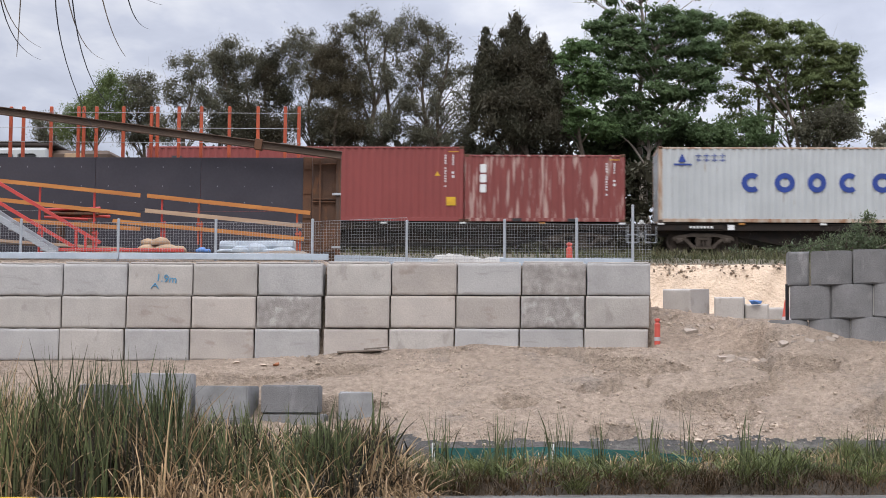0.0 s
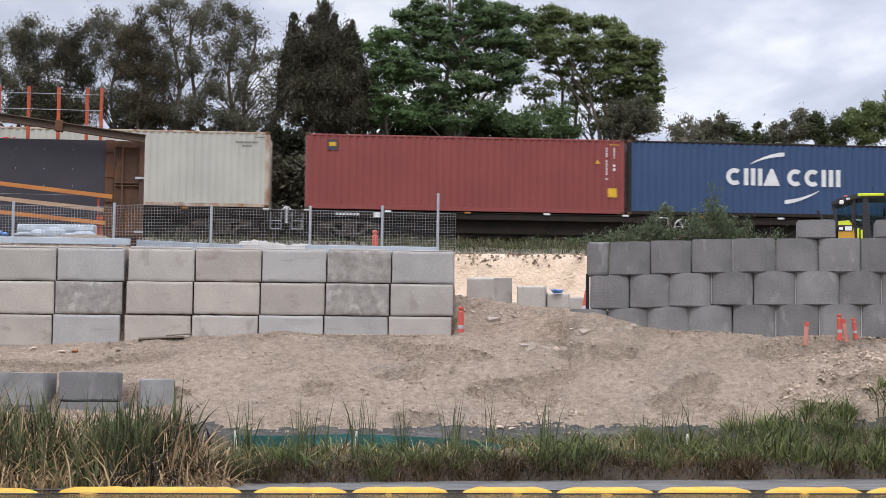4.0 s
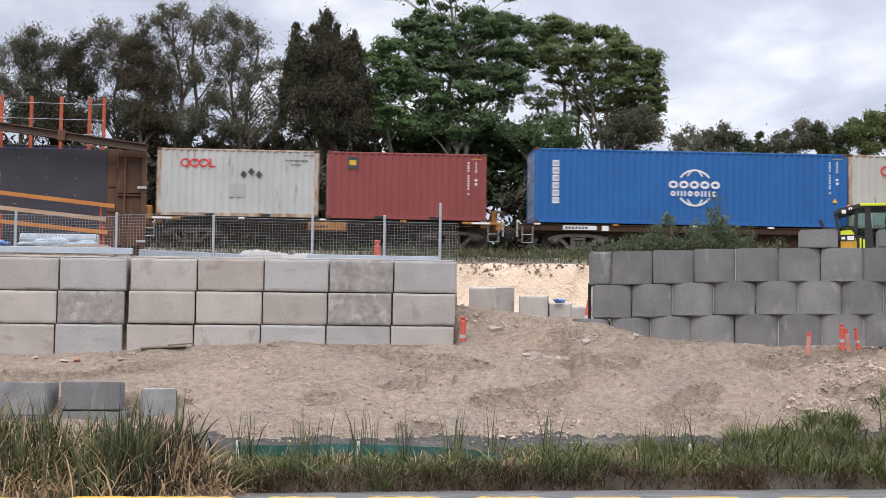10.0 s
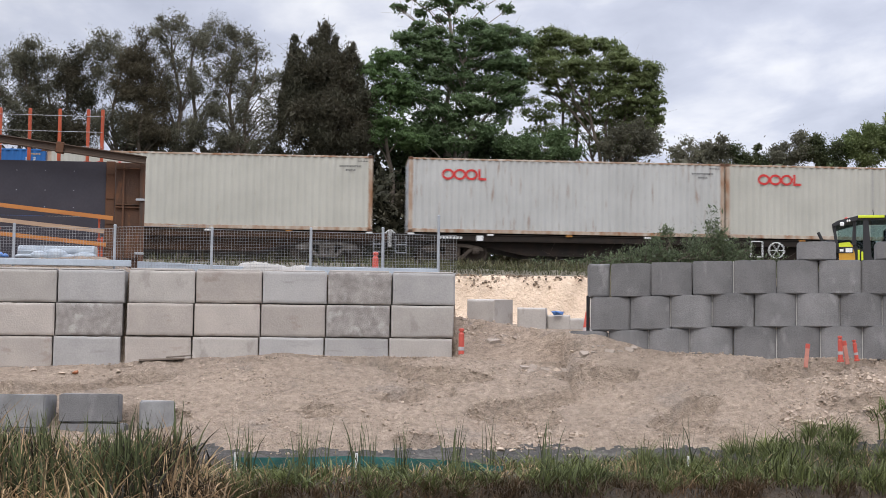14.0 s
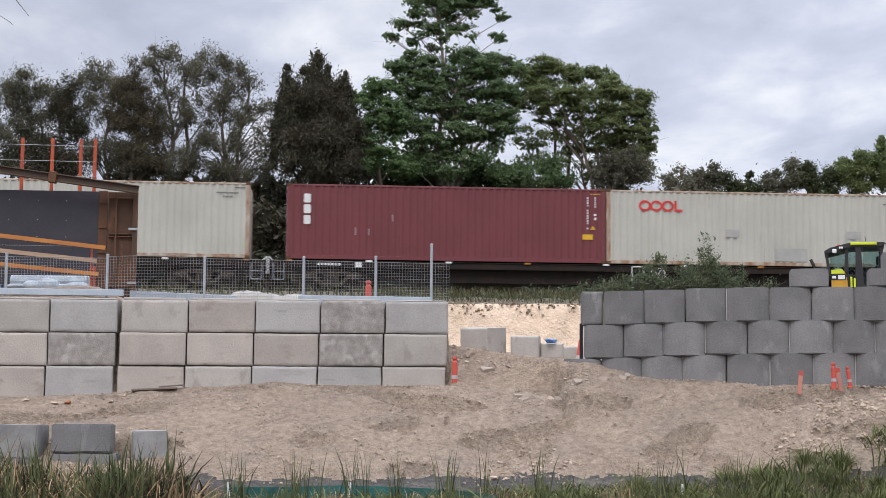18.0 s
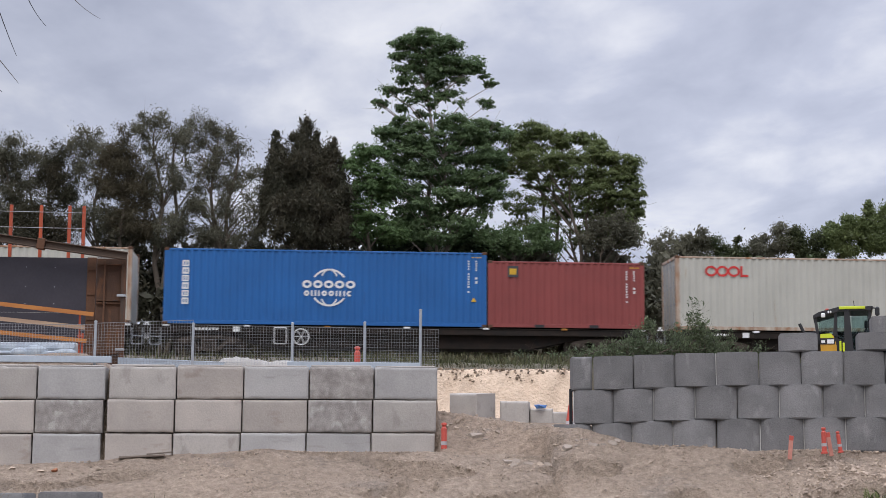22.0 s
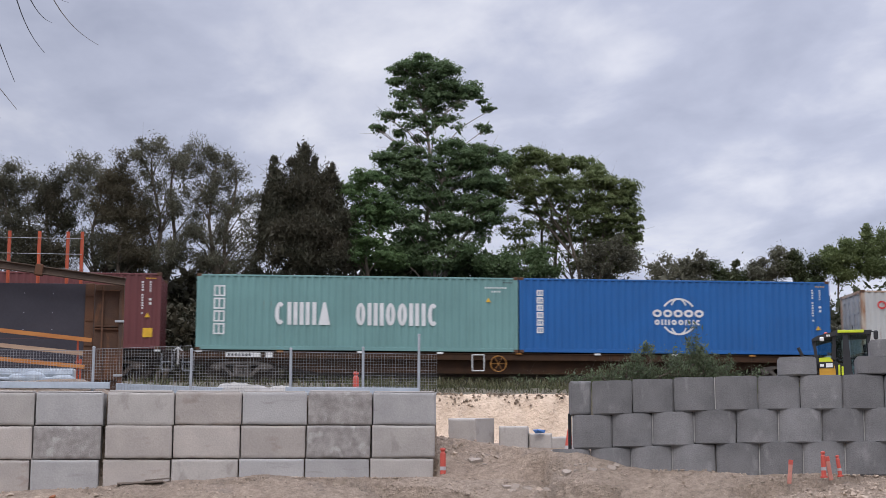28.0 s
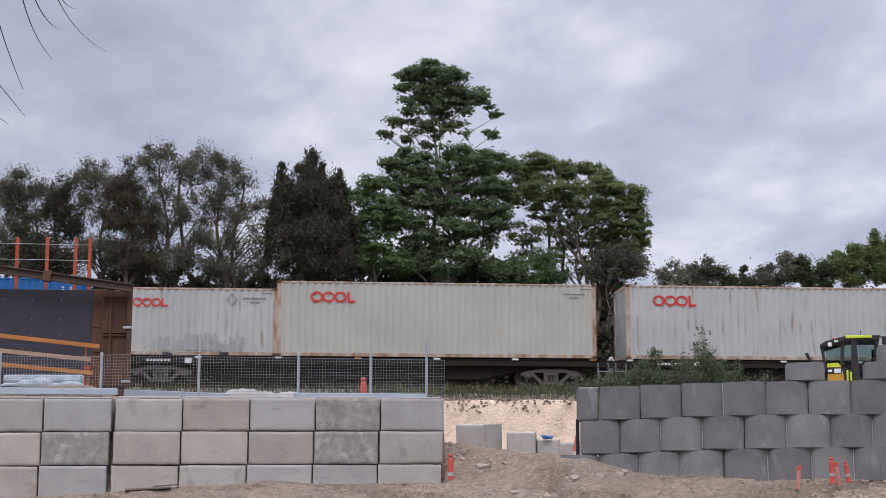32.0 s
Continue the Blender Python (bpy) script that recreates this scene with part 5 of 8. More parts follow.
def shape_mark(ob, x0, z0, kinds, height, gap, mat, label, bar=0.15):
    """Plain shapes in place of a name: o ring, h half ring, b bar, p pair of bars, w three bars, t triangle; an empty kind is a space."""
    x = x0
    for kind, w in kinds:
        b = Build()
        if kind == "o":
            ring(b, x + w / 2, z0 + height / 2, w / 2, height / 2, bar, n=20)
        elif kind == "h":
            ring(b, x + w / 2, z0 + height / 2, w / 2, height / 2, bar, 50, 310, 16)
        elif kind and kind in "bpw":
            count = "bpw".index(kind) + 1
            for k in range(count):
                c = x + bar / 2 + (w - bar) * (k / (count - 1) if count > 1 else 0.5)
                plate(b, c - bar / 2, c + bar / 2, z0, z0 + height)
        elif kind == "t":
            b.prism([(x, z0), (x + w / 2 - 0.05, z0 + height), (x + w / 2 + 0.05, z0 + height), (x + w, z0)], -1.228, -1.222)
        if b.f:
            part("name_mark", b, mat, ob, label)
        x += w + gap


def column_mark(ob, x, z1, n, w, h, gap, mat, label, hollow=True):
    for k in range(n):
        b = Build()
        z = z1 - k * (h + gap)
        if hollow:
            t = 0.055
            plate(b, x, x + w, z - t, z)
            plate(b, x, x + w, z - h, z - h + t)
            plate(b, x, x + t, z - h + t, z - t)
            plate(b, x + w - t, x + w, z - h + t, z - t)
            plate(b, x + w / 2 - t / 2, x + w / 2 + t / 2, z - h + t, z - t)
        else:
            blob(b, x, x + w, z - h, z, 0.05)
        part("column_mark", b, mat, ob, label)


MAROON = paint("faded_maroon_paint", (0.25, 0.052, 0.045), 0.70, (0.14, 0.04, 0.03))
MAROON_WORN = paint("scratched_maroon_paint", (0.22, 0.05, 0.042), 0.535, (0.50, 0.36, 0.31))
WINE = paint("wine_red_paint", (0.165, 0.036, 0.040), 0.70, (0.11, 0.03, 0.028))
BROWN_RED = paint("brown_red_paint", (0.135, 0.035, 0.034), 0.70, (0.10, 0.03, 0.026))
WHITE_BOX = paint("chalky_white_paint", (0.49, 0.505, 0.50), 0.66, (0.30, 0.20, 0.12))
CREAM_BOX = paint("cream_white_paint", (0.49, 0.474, 0.412), 0.68, (0.33, 0.24, 0.15))
CREAM_OLD = paint("weathered_cream_paint", (0.49, 0.485, 0.46), 0.60, (0.24, 0.15, 0.10))
NAVY = paint("navy_blue_paint", (0.032, 0.068, 0.155), 0.70, (0.10, 0.09, 0.09))
NAVY_DARK = paint("dark_navy_paint", (0.027, 0.045, 0.105), 0.68, (0.09, 0.085, 0.09))
BRIGHT_BLUE = paint("bright_blue_paint", (0.010, 0.112, 0.345), 0.72, (0.02, 0.05, 0.15))
SEA_GREEN = paint("sea_green_paint", (0.165, 0.315, 0.295), 0.69, (0.18, 0.15, 0.10))
RUST_EDGE = material("rust_streaked_cream_steel", (0.50, 0.44, 0.36), (0.27, 0.13, 0.06), 0.75, scale=2.2, fine=30, bump=0.15, stretch=(2, 2, 0.7))


def line_boxes():
    """Every container of the train, front to back."""
    # maroon pair
    ob, L, h = container("shipping_container", -14.45, -2.24, True, MAROON, "tall maroon shipping container with white code lettering")
    code_columns(ob, L, h, WHITE_INK)
    warning(ob, 5.1, 1.75)
    part("caution_sticker", plate(Build(), 5.45, 5.8, 0.62, 0.95), YELLOW_INK, ob)
    part("corner_sticker", plate(Build(), -5.1, -4.72, 2.1, 2.5), BLACK_INK, ob)
    part("sticker_flash", plate(Build(), -5.05, -4.78, 2.25, 2.42, -1.229), YELLOW_INK, ob)
    ob, L, h = container("shipping_container", -2.16, 3.94, False, MAROON_WORN, "short maroon shipping container badly scratched to pale metal")
    column_mark(ob, -2.45, 2.2, 3, 0.24, 0.32, 0.06, WHITE_INK, "plain white block", False)
    code_columns(ob, L, h, WHITE_INK)
    # white with blue rings, and cream
    ob, L, h = container("shipping_container", 5.2, 17.48, True, WHITE_BOX, "chalky white shipping container with five blue rings", edge=RUST_EDGE)
    shape_mark(ob, -2.98, 1.15, (("h", 0.76), ("o", 0.76), ("o", 0.7), ("h", 0.76), ("o", 0.76)), 0.74, 0.47, BLUE_INK, "plain blue ring", 0.2)
    b = Build()
    for k in range(4):
        x = -4.7 + 0.3 * k
        plate(b, x, x + 0.23, 2.36, 2.39)
        plate(b, x, x + 0.23, 2.52, 2.55)
        plate(b, x + 0.1, x + 0.13, 2.3, 2.62)
    part("small_mark", b, BLUE_INK, ob)
    part("small_mark", Build().prism([(-5.35, 2.3), (-5.2, 2.62), (-5.05, 2.3)], -1.228, -1.222).box(-5.5, -4.85, -1.228, -1.222, 2.17, 2.24), BLUE_INK, ob)
    code_columns(ob, L, h, BLACK_INK)
    warning(ob, 5.0, 2.05)
    part("caution_sticker", plate(Build(), 5.5, 5.75, 0.85, 1.05), YELLOW_INK, ob)
    ob, L, h = container("shipping_container", 17.54, 29.8, True, CREAM_BOX, "cream shipping container with red ring mark and rusty edges", edge=RUST_EDGE)
    four_rings(ob, -4.6, 2.27, 1.12)
    code_columns(ob, L, h, BLACK_INK, small=True)
    # maroon and navy
    ob, L, h = container("shipping_container", 31.17, 43.45, True, MAROON, "tall maroon shipping container with white code lettering")
    part("corner_sticker", plate(Build(), -5.28, -4.9, 2.25, 2.65), BLACK_INK, ob)
    part("sticker_flash", plate(Build(), -5.22, -4.96, 2.4, 2.56, -1.229), YELLOW_INK, ob)
    code_columns(ob, L, h, WHITE_INK)
    warning(ob, 5.05, 1.93)
    part("caution_sticker", plate(Build(), 5.45, 5.8, 0.65, 1.0), YELLOW_INK, ob)
    ob, L, h = container("shipping_container", 43.57, 55.84, True, NAVY, "tall navy blue shipping container with white shapes", edge=FRAME)
    shape_mark(ob, -2.25, 1.22, (("h", 0.66), ("w", 0.72), ("t", 0.66), ("", 0.2), ("h", 0.64), ("h", 0.64), ("w", 0.74)), 0.66, 0.04, WHITE_INK, "plain white shape", 0.17)
    part("arc_mark", swoosh(Build(), -1.3, 2.05, 0.05, 2.45, 0.17, 0.16), WHITE_INK, ob, "white arc")
    part("arc_mark", swoosh(Build(), 1.4, 1.05, 0.05, 0.6, 0.17, -0.16), WHITE_INK, ob, "white arc")
    code_columns(ob, L, h, WHITE_INK)
    warning(ob, 5.6, 1.2)
    part("caution_sticker", plate(Build(), 5.45, 5.8, 0.6, 0.95), YELLOW_INK, ob)
    # two short navy boxes
    for k, (a, c, m) in enumerate(((57.7, 63.75, NAVY), (64.15, 70.22, NAVY_DARK))):
        ob, L, h = container("shipping_container", a, c, False, m, "short navy container with white shapes and arcs", edge=FRAME)
        shape_mark(ob, -1.98, 1.05, (("h", 0.60), ("w", 0.66), ("t", 0.60), ("", 0.15), ("h", 0.58), ("h", 0.58), ("w", 0.70)), 0.62, 0.035, WHITE_INK, "plain white shape", 0.155)
        part("arc_mark", swoosh(Build(), -1.3, 1.83, 0.02, 2.28, 0.16, 0.16), WHITE_INK, ob, "white arc")
        part("arc_mark", swoosh(Build(), 1.28, 0.9, 0.02, 0.42, 0.17, -0.16), WHITE_INK, ob, "white arc")
        for text, z, size in (("eco container", 0.74, 0.24), ("bamboo flooring", 0.52, 0.18)):
            font = bpy.data.curves.new("sign", "FONT")
            font.body, font.size, font.extrude = text, size, 0.001
            tmp = new("sign", font)
            me = bpy.data.meshes.new_from_object(tmp.evaluated_get(bpy.context.evaluated_depsgraph_get()))
            bpy.data.objects.remove(tmp)
            me.materials.clear()
            me.materials.append(WHITE_INK)
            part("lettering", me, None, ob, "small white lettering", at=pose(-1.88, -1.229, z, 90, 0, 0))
        if k:
            b = Build()
            for x0, x1, z0, z1 in ((-1.98, -0.3, 0.99, 1.02), (-1.98, -0.3, 0.42, 0.45), (-1.98, -1.95, 0.42, 1.02), (-0.33, -0.3, 0.42, 1.02)):
                plate(b, x0, x1, z0, z1)
            part("sign_frame", b, WHITE_INK, ob)
        code_columns(ob, L, h, WHITE_INK)
        part("scuff_patch", plate(plate(Build(), -2.6, -2.53, 1.6, 1.68), -2.4, -2.33, 1.5, 1.56), WHITE_INK, ob)
    # cream and maroon, short
    ob, L, h = container("shipping_container", 72.58, 78.62, False, CREAM_OLD, "short weathered cream container with red ring mark and grey diamonds", edge=RUST_EDGE)
    four_rings(ob, -1.98, 2.02, 0.86)
    for k in range(3):
        x, z = 0.2 + 0.29 * k, 1.62 + 0.1 * (k == 1)
        part("hazard_diamond", Build().prism([(x - 0.13, z), (x, z + 0.16), (x + 0.13, z), (x, z - 0.16)], -1.228, -1.222), BLACK_INK, ob)
    part("grey_patch", plate(Build(), -0.35, 0.25, 0.75, 1.25), GREY_INK, ob)
    code_columns(ob, L, h, BLACK_INK, small=True)
    ob, L, h = container("shipping_container", 78.97, 85.07, False, MAROON, "short maroon shipping container with a dark corner sticker")
    part("corner_sticker", plate(Build(), -2.27, -1.87, 1.9, 2.36), BLACK_INK, ob)
    part("sticker_flash", plate(Build(), -2.2, -1.94, 2.05, 2.25, -1.229), YELLOW_INK, ob)
    code_columns(ob, L, h, WHITE_INK)
    # bright blue and cream
    bright_box(86.95, 99.22)
    ob, L, h = container("shipping_container", 99.29, 111.55, True, CREAM_BOX, "cream shipping container with red ring mark and rusty ends", edge=RUST_EDGE)
    four_rings(ob, -4.6, 2.25, 1.12)
    code_columns(ob, L, h, BLACK_INK, small=True)
    # two cream
    ob, L, h = container("shipping_container", 112.95, 125.2, True, CREAM_OLD, "weathered cream shipping container with rust streaks and red mark", edge=RUST_EDGE)
    four_rings(ob, -4.6, 2.25, 1.12)
    code_columns(ob, L, h, BLACK_INK, small=True)
    ob, L, h = container("shipping_container", 125.27, 137.55, True, CREAM_BOX, "cream shipping container with red ring mark and a dark seam", edge=RUST_EDGE)
    four_rings(ob, -4.6, 2.3, 1.12)
    part("patched_seam", plate(Build(), -0.33, -0.27, 0.3, 2.75), GREY_INK, ob)
    code_columns(ob, L, h, BLACK_INK, small=True)
    # wine red and cream
    ob, L, h = container("shipping_container", 138.95, 151.2, True, WINE, "tall wine red container with white stacked mark")
    column_mark(ob, -5.45, 2.5, 3, 0.26, 0.34, 0.07, WHITE_INK, "plain white block", False)
    code_columns(ob, L, h, WHITE_INK)
    warning(ob, 5.6, 1.3)
    part("caution_sticker", plate(Build(), 5.2, 5.6, 0.92, 1.12), YELLOW_INK, ob)
    part("scratches", plate(plate(plate(Build(), -3.5, -3.47, 0.95, 1.25), -2.1, -2.07, 1.5, 1.75), -3.0, -2.97, 0.95, 1.2), GREY_INK, ob)
    ob, L, h = container("shipping_container", 151.26, 163.52, True, CREAM_BOX, "cream shipping container with red ring mark and grey patches", edge=RUST_EDGE)
    four_rings(ob, -4.6, 2.27, 1.12)
    b = plate(plate(plate(Build(), -1.45, -0.9, 1.1, 1.4), 3.35, 3.9, 1.1, 1.4), 0.5, 1.75, 0.2, 0.7)
    part("grey_patch", b, GREY_INK, ob)
    code_columns(ob, L, h, BLACK_INK, small=True)
    # bright blue and short maroon
    bright_box(164.75, 177.0)
    ob, L, h = container("shipping_container", 177.07, 183.17, False, MAROON, "short maroon shipping container with a dark corner sticker")
    part("corner_sticker", plate(Build(), -2.27, -1.87, 1.95, 2.38), BLACK_INK, ob)
    part("sticker_flash", plate(Build(), -2.2, -1.94, 2.05, 2.28, -1.229), YELLOW_INK, ob)
    code_columns(ob, L, h, WHITE_INK)
    # cream and brown red
    ob, L, h = container("shipping_container", 184.42, 196.68, True, CREAM_BOX, "cream shipping container with red ring mark", edge=RUST_EDGE)
    four_rings(ob, -4.7, 2.3, 1.12)
    code_columns(ob, L, h, BLACK_INK, small=True)
    ob, L, h = container("shipping_container", 196.76, 209.05, True, BROWN_RED, "tall brown red container with white stacked mark")
    column_mark(ob, -5.3, 2.52, 6, 0.26, 0.22, 0.045, WHITE_INK, "plain white block", False)
    code_columns(ob, L, h, WHITE_INK)
    warning(ob, 5.6, 1.2)
    part("caution_sticker", plate(Build(), 5.45, 5.8, 0.45, 0.8), YELLOW_INK, ob)
    # sea green and bright blue
    ob, L, h = container("shipping_container", 210.4, 222.62, True, SEA_GREEN, "sea green shipping container with a row of white shapes")
    column_mark(ob, -5.45, 2.45, 4, 0.42, 0.42, 0.06, WHITE_INK, "white hollow square")
    shape_mark(ob, -3.15, 0.98, (("h", 0.38), ("p", 0.38), ("b", 0.14), ("p", 0.40), ("t", 0.44), ("", 0.8), ("o", 0.36), ("p", 0.38), ("b", 0.14), ("o", 0.36), ("o", 0.36), ("b", 0.14), ("p", 0.40), ("h", 0.40)), 0.86, 0.085, WHITE_INK, "plain white shape", 0.15)
    code_columns(ob, L, h, WHITE_INK, small=True)
    warning(ob, 4.95, 1.92)
    bright_box(222.7, 234.97)
    # two cream, and the last
    ob, L, h = container("shipping_container", 236.28, 242.3, False, CREAM_OLD, "short weathered cream container with a dirty grey smear", edge=RUST_EDGE)
    four_rings(ob, -2.2, 2.0, 0.86)
    b = Build()
    for k in range(60):
        x = -1.7 + 3.5 * k / 60
        tall = 0.2 + 0.5 * (0.5 + noise.noise(Vector((x * 1.3, 4, 0)))) + rnd.uniform(-0.12, 0.18)
        if rnd.random() < 0.75:
            plate(b, x, x + rnd.uniform(0.03, 0.075), 0.2, 0.2 + tall)
    part("grey_smear", b, GRIME, ob, "grey grime running down the sheet")
    b = Build()
    for p, q in (((1.14, 2.15), (1.32, 2.37)), ((1.32, 2.37), (1.50, 2.15)), ((1.50, 2.15), (1.32, 1.93)), ((1.32, 1.93), (1.14, 2.15))):
        stick(b, (p[0], -1.225, p[1]), (q[0], -1.225, q[1]), 0.045, 0.004)
    part("hazard_diamond", b, BLACK_INK, ob)
    code_columns(ob, L, h, BLACK_INK, small=True)
    ob, L, h = container("shipping_container", 242.36, 254.55, True, CREAM_BOX, "cream shipping container with red ring mark and rusty corner", edge=RUST_EDGE)
    four_rings(ob, -4.6, 2.27, 1.12)
    code_columns(ob, L, h, BLACK_INK, small=True)
    ob, L, h = container("shipping_container", 255.8, 268.0, True, CREAM_OLD, "weathered cream container with rust streaks and red ring mark", edge=RUST_EDGE)
    four_rings(ob, -4.8, 2.27, 1.12)


def bright_box(u0, u1):
    ob, L, h = container("shipping_container", u0, u1, True, BRIGHT_BLUE, "bright blue shipping container with white globe rings")
    column_mark(ob, -5.42, 2.42, 6, 0.25, 0.24, 0.045, WHITE_INK, "small white square")
    b = Build()
    ring(b, 0.1, 1.45, 0.72, 0.72, 0.07, 35, 145, 14)
    ring(b, 0.1, 1.45, 0.72, 0.72, 0.07, 215, 325, 14)
    ring(b, 0.1, 1.45, 0.40, 0.72, 0.06, 40, 140, 12)
    ring(b, 0.1, 1.45, 0.40, 0.72, 0.06, 220, 320, 12)
    part("globe_mark", b, WHITE_INK, ob, "white globe arcs")
    blocks_mark(ob, -0.92, 1.42, (0.36, 0.36, 0.36, 0.36, 0.36), 0.3, 0.05, WHITE_INK, "small white ring", hollow=0.09)
    shape_mark(ob, -0.85, 1.12, (("o", 0.2), ("p", 0.2), ("b", 0.07), ("o", 0.2), ("o", 0.2), ("b", 0.07), ("p", 0.22), ("h", 0.2)), 0.21, 0.065, WHITE_INK, "small white shape", 0.065)
    code_columns(ob, L, h, WHITE_INK)
    warning(ob, 5.6, 0.98)


line_boxes()


def spoked_wheel(b, cx, y, cz, r):
    n = 16
    for k in range(n):
        a, c = 2 * math.pi * k / n, 2 * math.pi * (k + 1) / n
        b.tube((cx + r * math.cos(a), y, cz + r * math.sin(a)), (cx + r * math.cos(c), y, cz + r * math.sin(c)), 0.022, n=5, caps=False)
    for k in range(6):
        a = 2 * math.pi * k / 6
        b.tube((cx, y, cz), (cx + r * math.cos(a), y, cz + r * math.sin(a)), 0.014, n=4, caps=False)
    return b


def wheelset_mesh():
    b = Build()
    for s in (-1, 1):
        prof = [(0.09, 0.0), (0.10, 0.05), (0.20, 0.06), (0.34, 0.045), (0.40, 0.0), (0.46, 0.0), (0.46, 0.12), (0.485, 0.125), (0.485, 0.15), (0.40, 0.15), (0.34, 0.09), (0.2, 0.1), (0.09, 0.16)]
        b.lathe(prof, 16, pose(0, s * 0.80, 0, 90 * s, 0, 0))
    b.tube((0, -1.05, 0), (0, 1.05, 0), 0.075, n=10)
    for y in (-1.0, 1.0):
        b.box(-0.05, 0.05, y - 0.06, y + 0.06, 0.02, 0.06)
    return b.mesh("wheelset", BOGIE)


WHEELSET = wheelset_mesh()
wheels = []


def side_frame(mat):
    """A cast bogie side frame with two window openings and a spring nest."""
    b = Build()
    top = [(-1.15, 0.10), (-0.95, 0.18), (-0.45, 0.26), (0.45, 0.26), (0.95, 0.18), (1.15, 0.10), (1.15, -0.02), (0.95, 0.02), (0.5, 0.13), (-0.5, 0.13), (-0.95, 0.02), (-1.15, -0.02)]
    b.prism(top, -0.07, 0.07)
    for s in (-1, 1):
        diag = [(s * 0.82, 0.06), (s * 0.66, 0.1), (s * 0.28, -0.25), (s * 0.45, -0.25)]
        b.prism(diag if s < 0 else diag[::-1], -0.06, 0.06)
        b.prism([(s * 0.22 - 0.06, 0.15), (s * 0.22 + 0.06, 0.15), (s * 0.22 + 0.06, -0.22), (s * 0.22 - 0.06, -0.22)], -0.06, 0.06)
        b.cbox(s * 0.89 - 0.13, s * 0.89 + 0.13, -0.11, 0.11, -0.13, 0.09, 0.03)
        b.lathe([(0.08, 0), (0.08, 0.04), (0.03, 0.06)], 10, pose(s * 0.89, -0.11, -0.03, 90, 0, 0))
    b.prism([(-0.5, -0.23), (0.5, -0.23), (0.4, -0.33), (-0.4, -0.33)], -0.08, 0.08)
    for k in range(3):
        x = -0.13 + 0.13 * k
        b.tube((x, -0.03, -0.22), (x, -0.03, 0.0), 0.05, n=8)
    b.cbox(-0.2, 0.2, -0.1, 0.1, 0.0, 0.1, 0.02)
    return b.mesh("side_frame", mat)


SIDE_FRAME, SIDE_FRAME_PALE = side_frame(BOGIE), side_frame(BOGIE_GREY)


def bogie(parent, x, pale):
    ob = part("bogie", Build().cbox(-0.18, 0.18, -1.0, 1.0, 0.42, 0.66, 0.03).cbox(-0.6, 0.6, -0.1, 0.1, 0.42, 0.5, 0.02), BOGIE, parent, at=pose(x, 0, 0))
    for s in (-1, 1):
        part("side_frame", SIDE_FRAME_PALE if pale else SIDE_FRAME, None, ob, at=pose(0, s * 1.0, 0.5, 0, 0, 0 if s < 0 else 180))
        w = part("wheelset", WHEELSET, None, ob, at=pose(s * 0.89, 0, 0.46))
        wheels.append((w, s * 0.89))


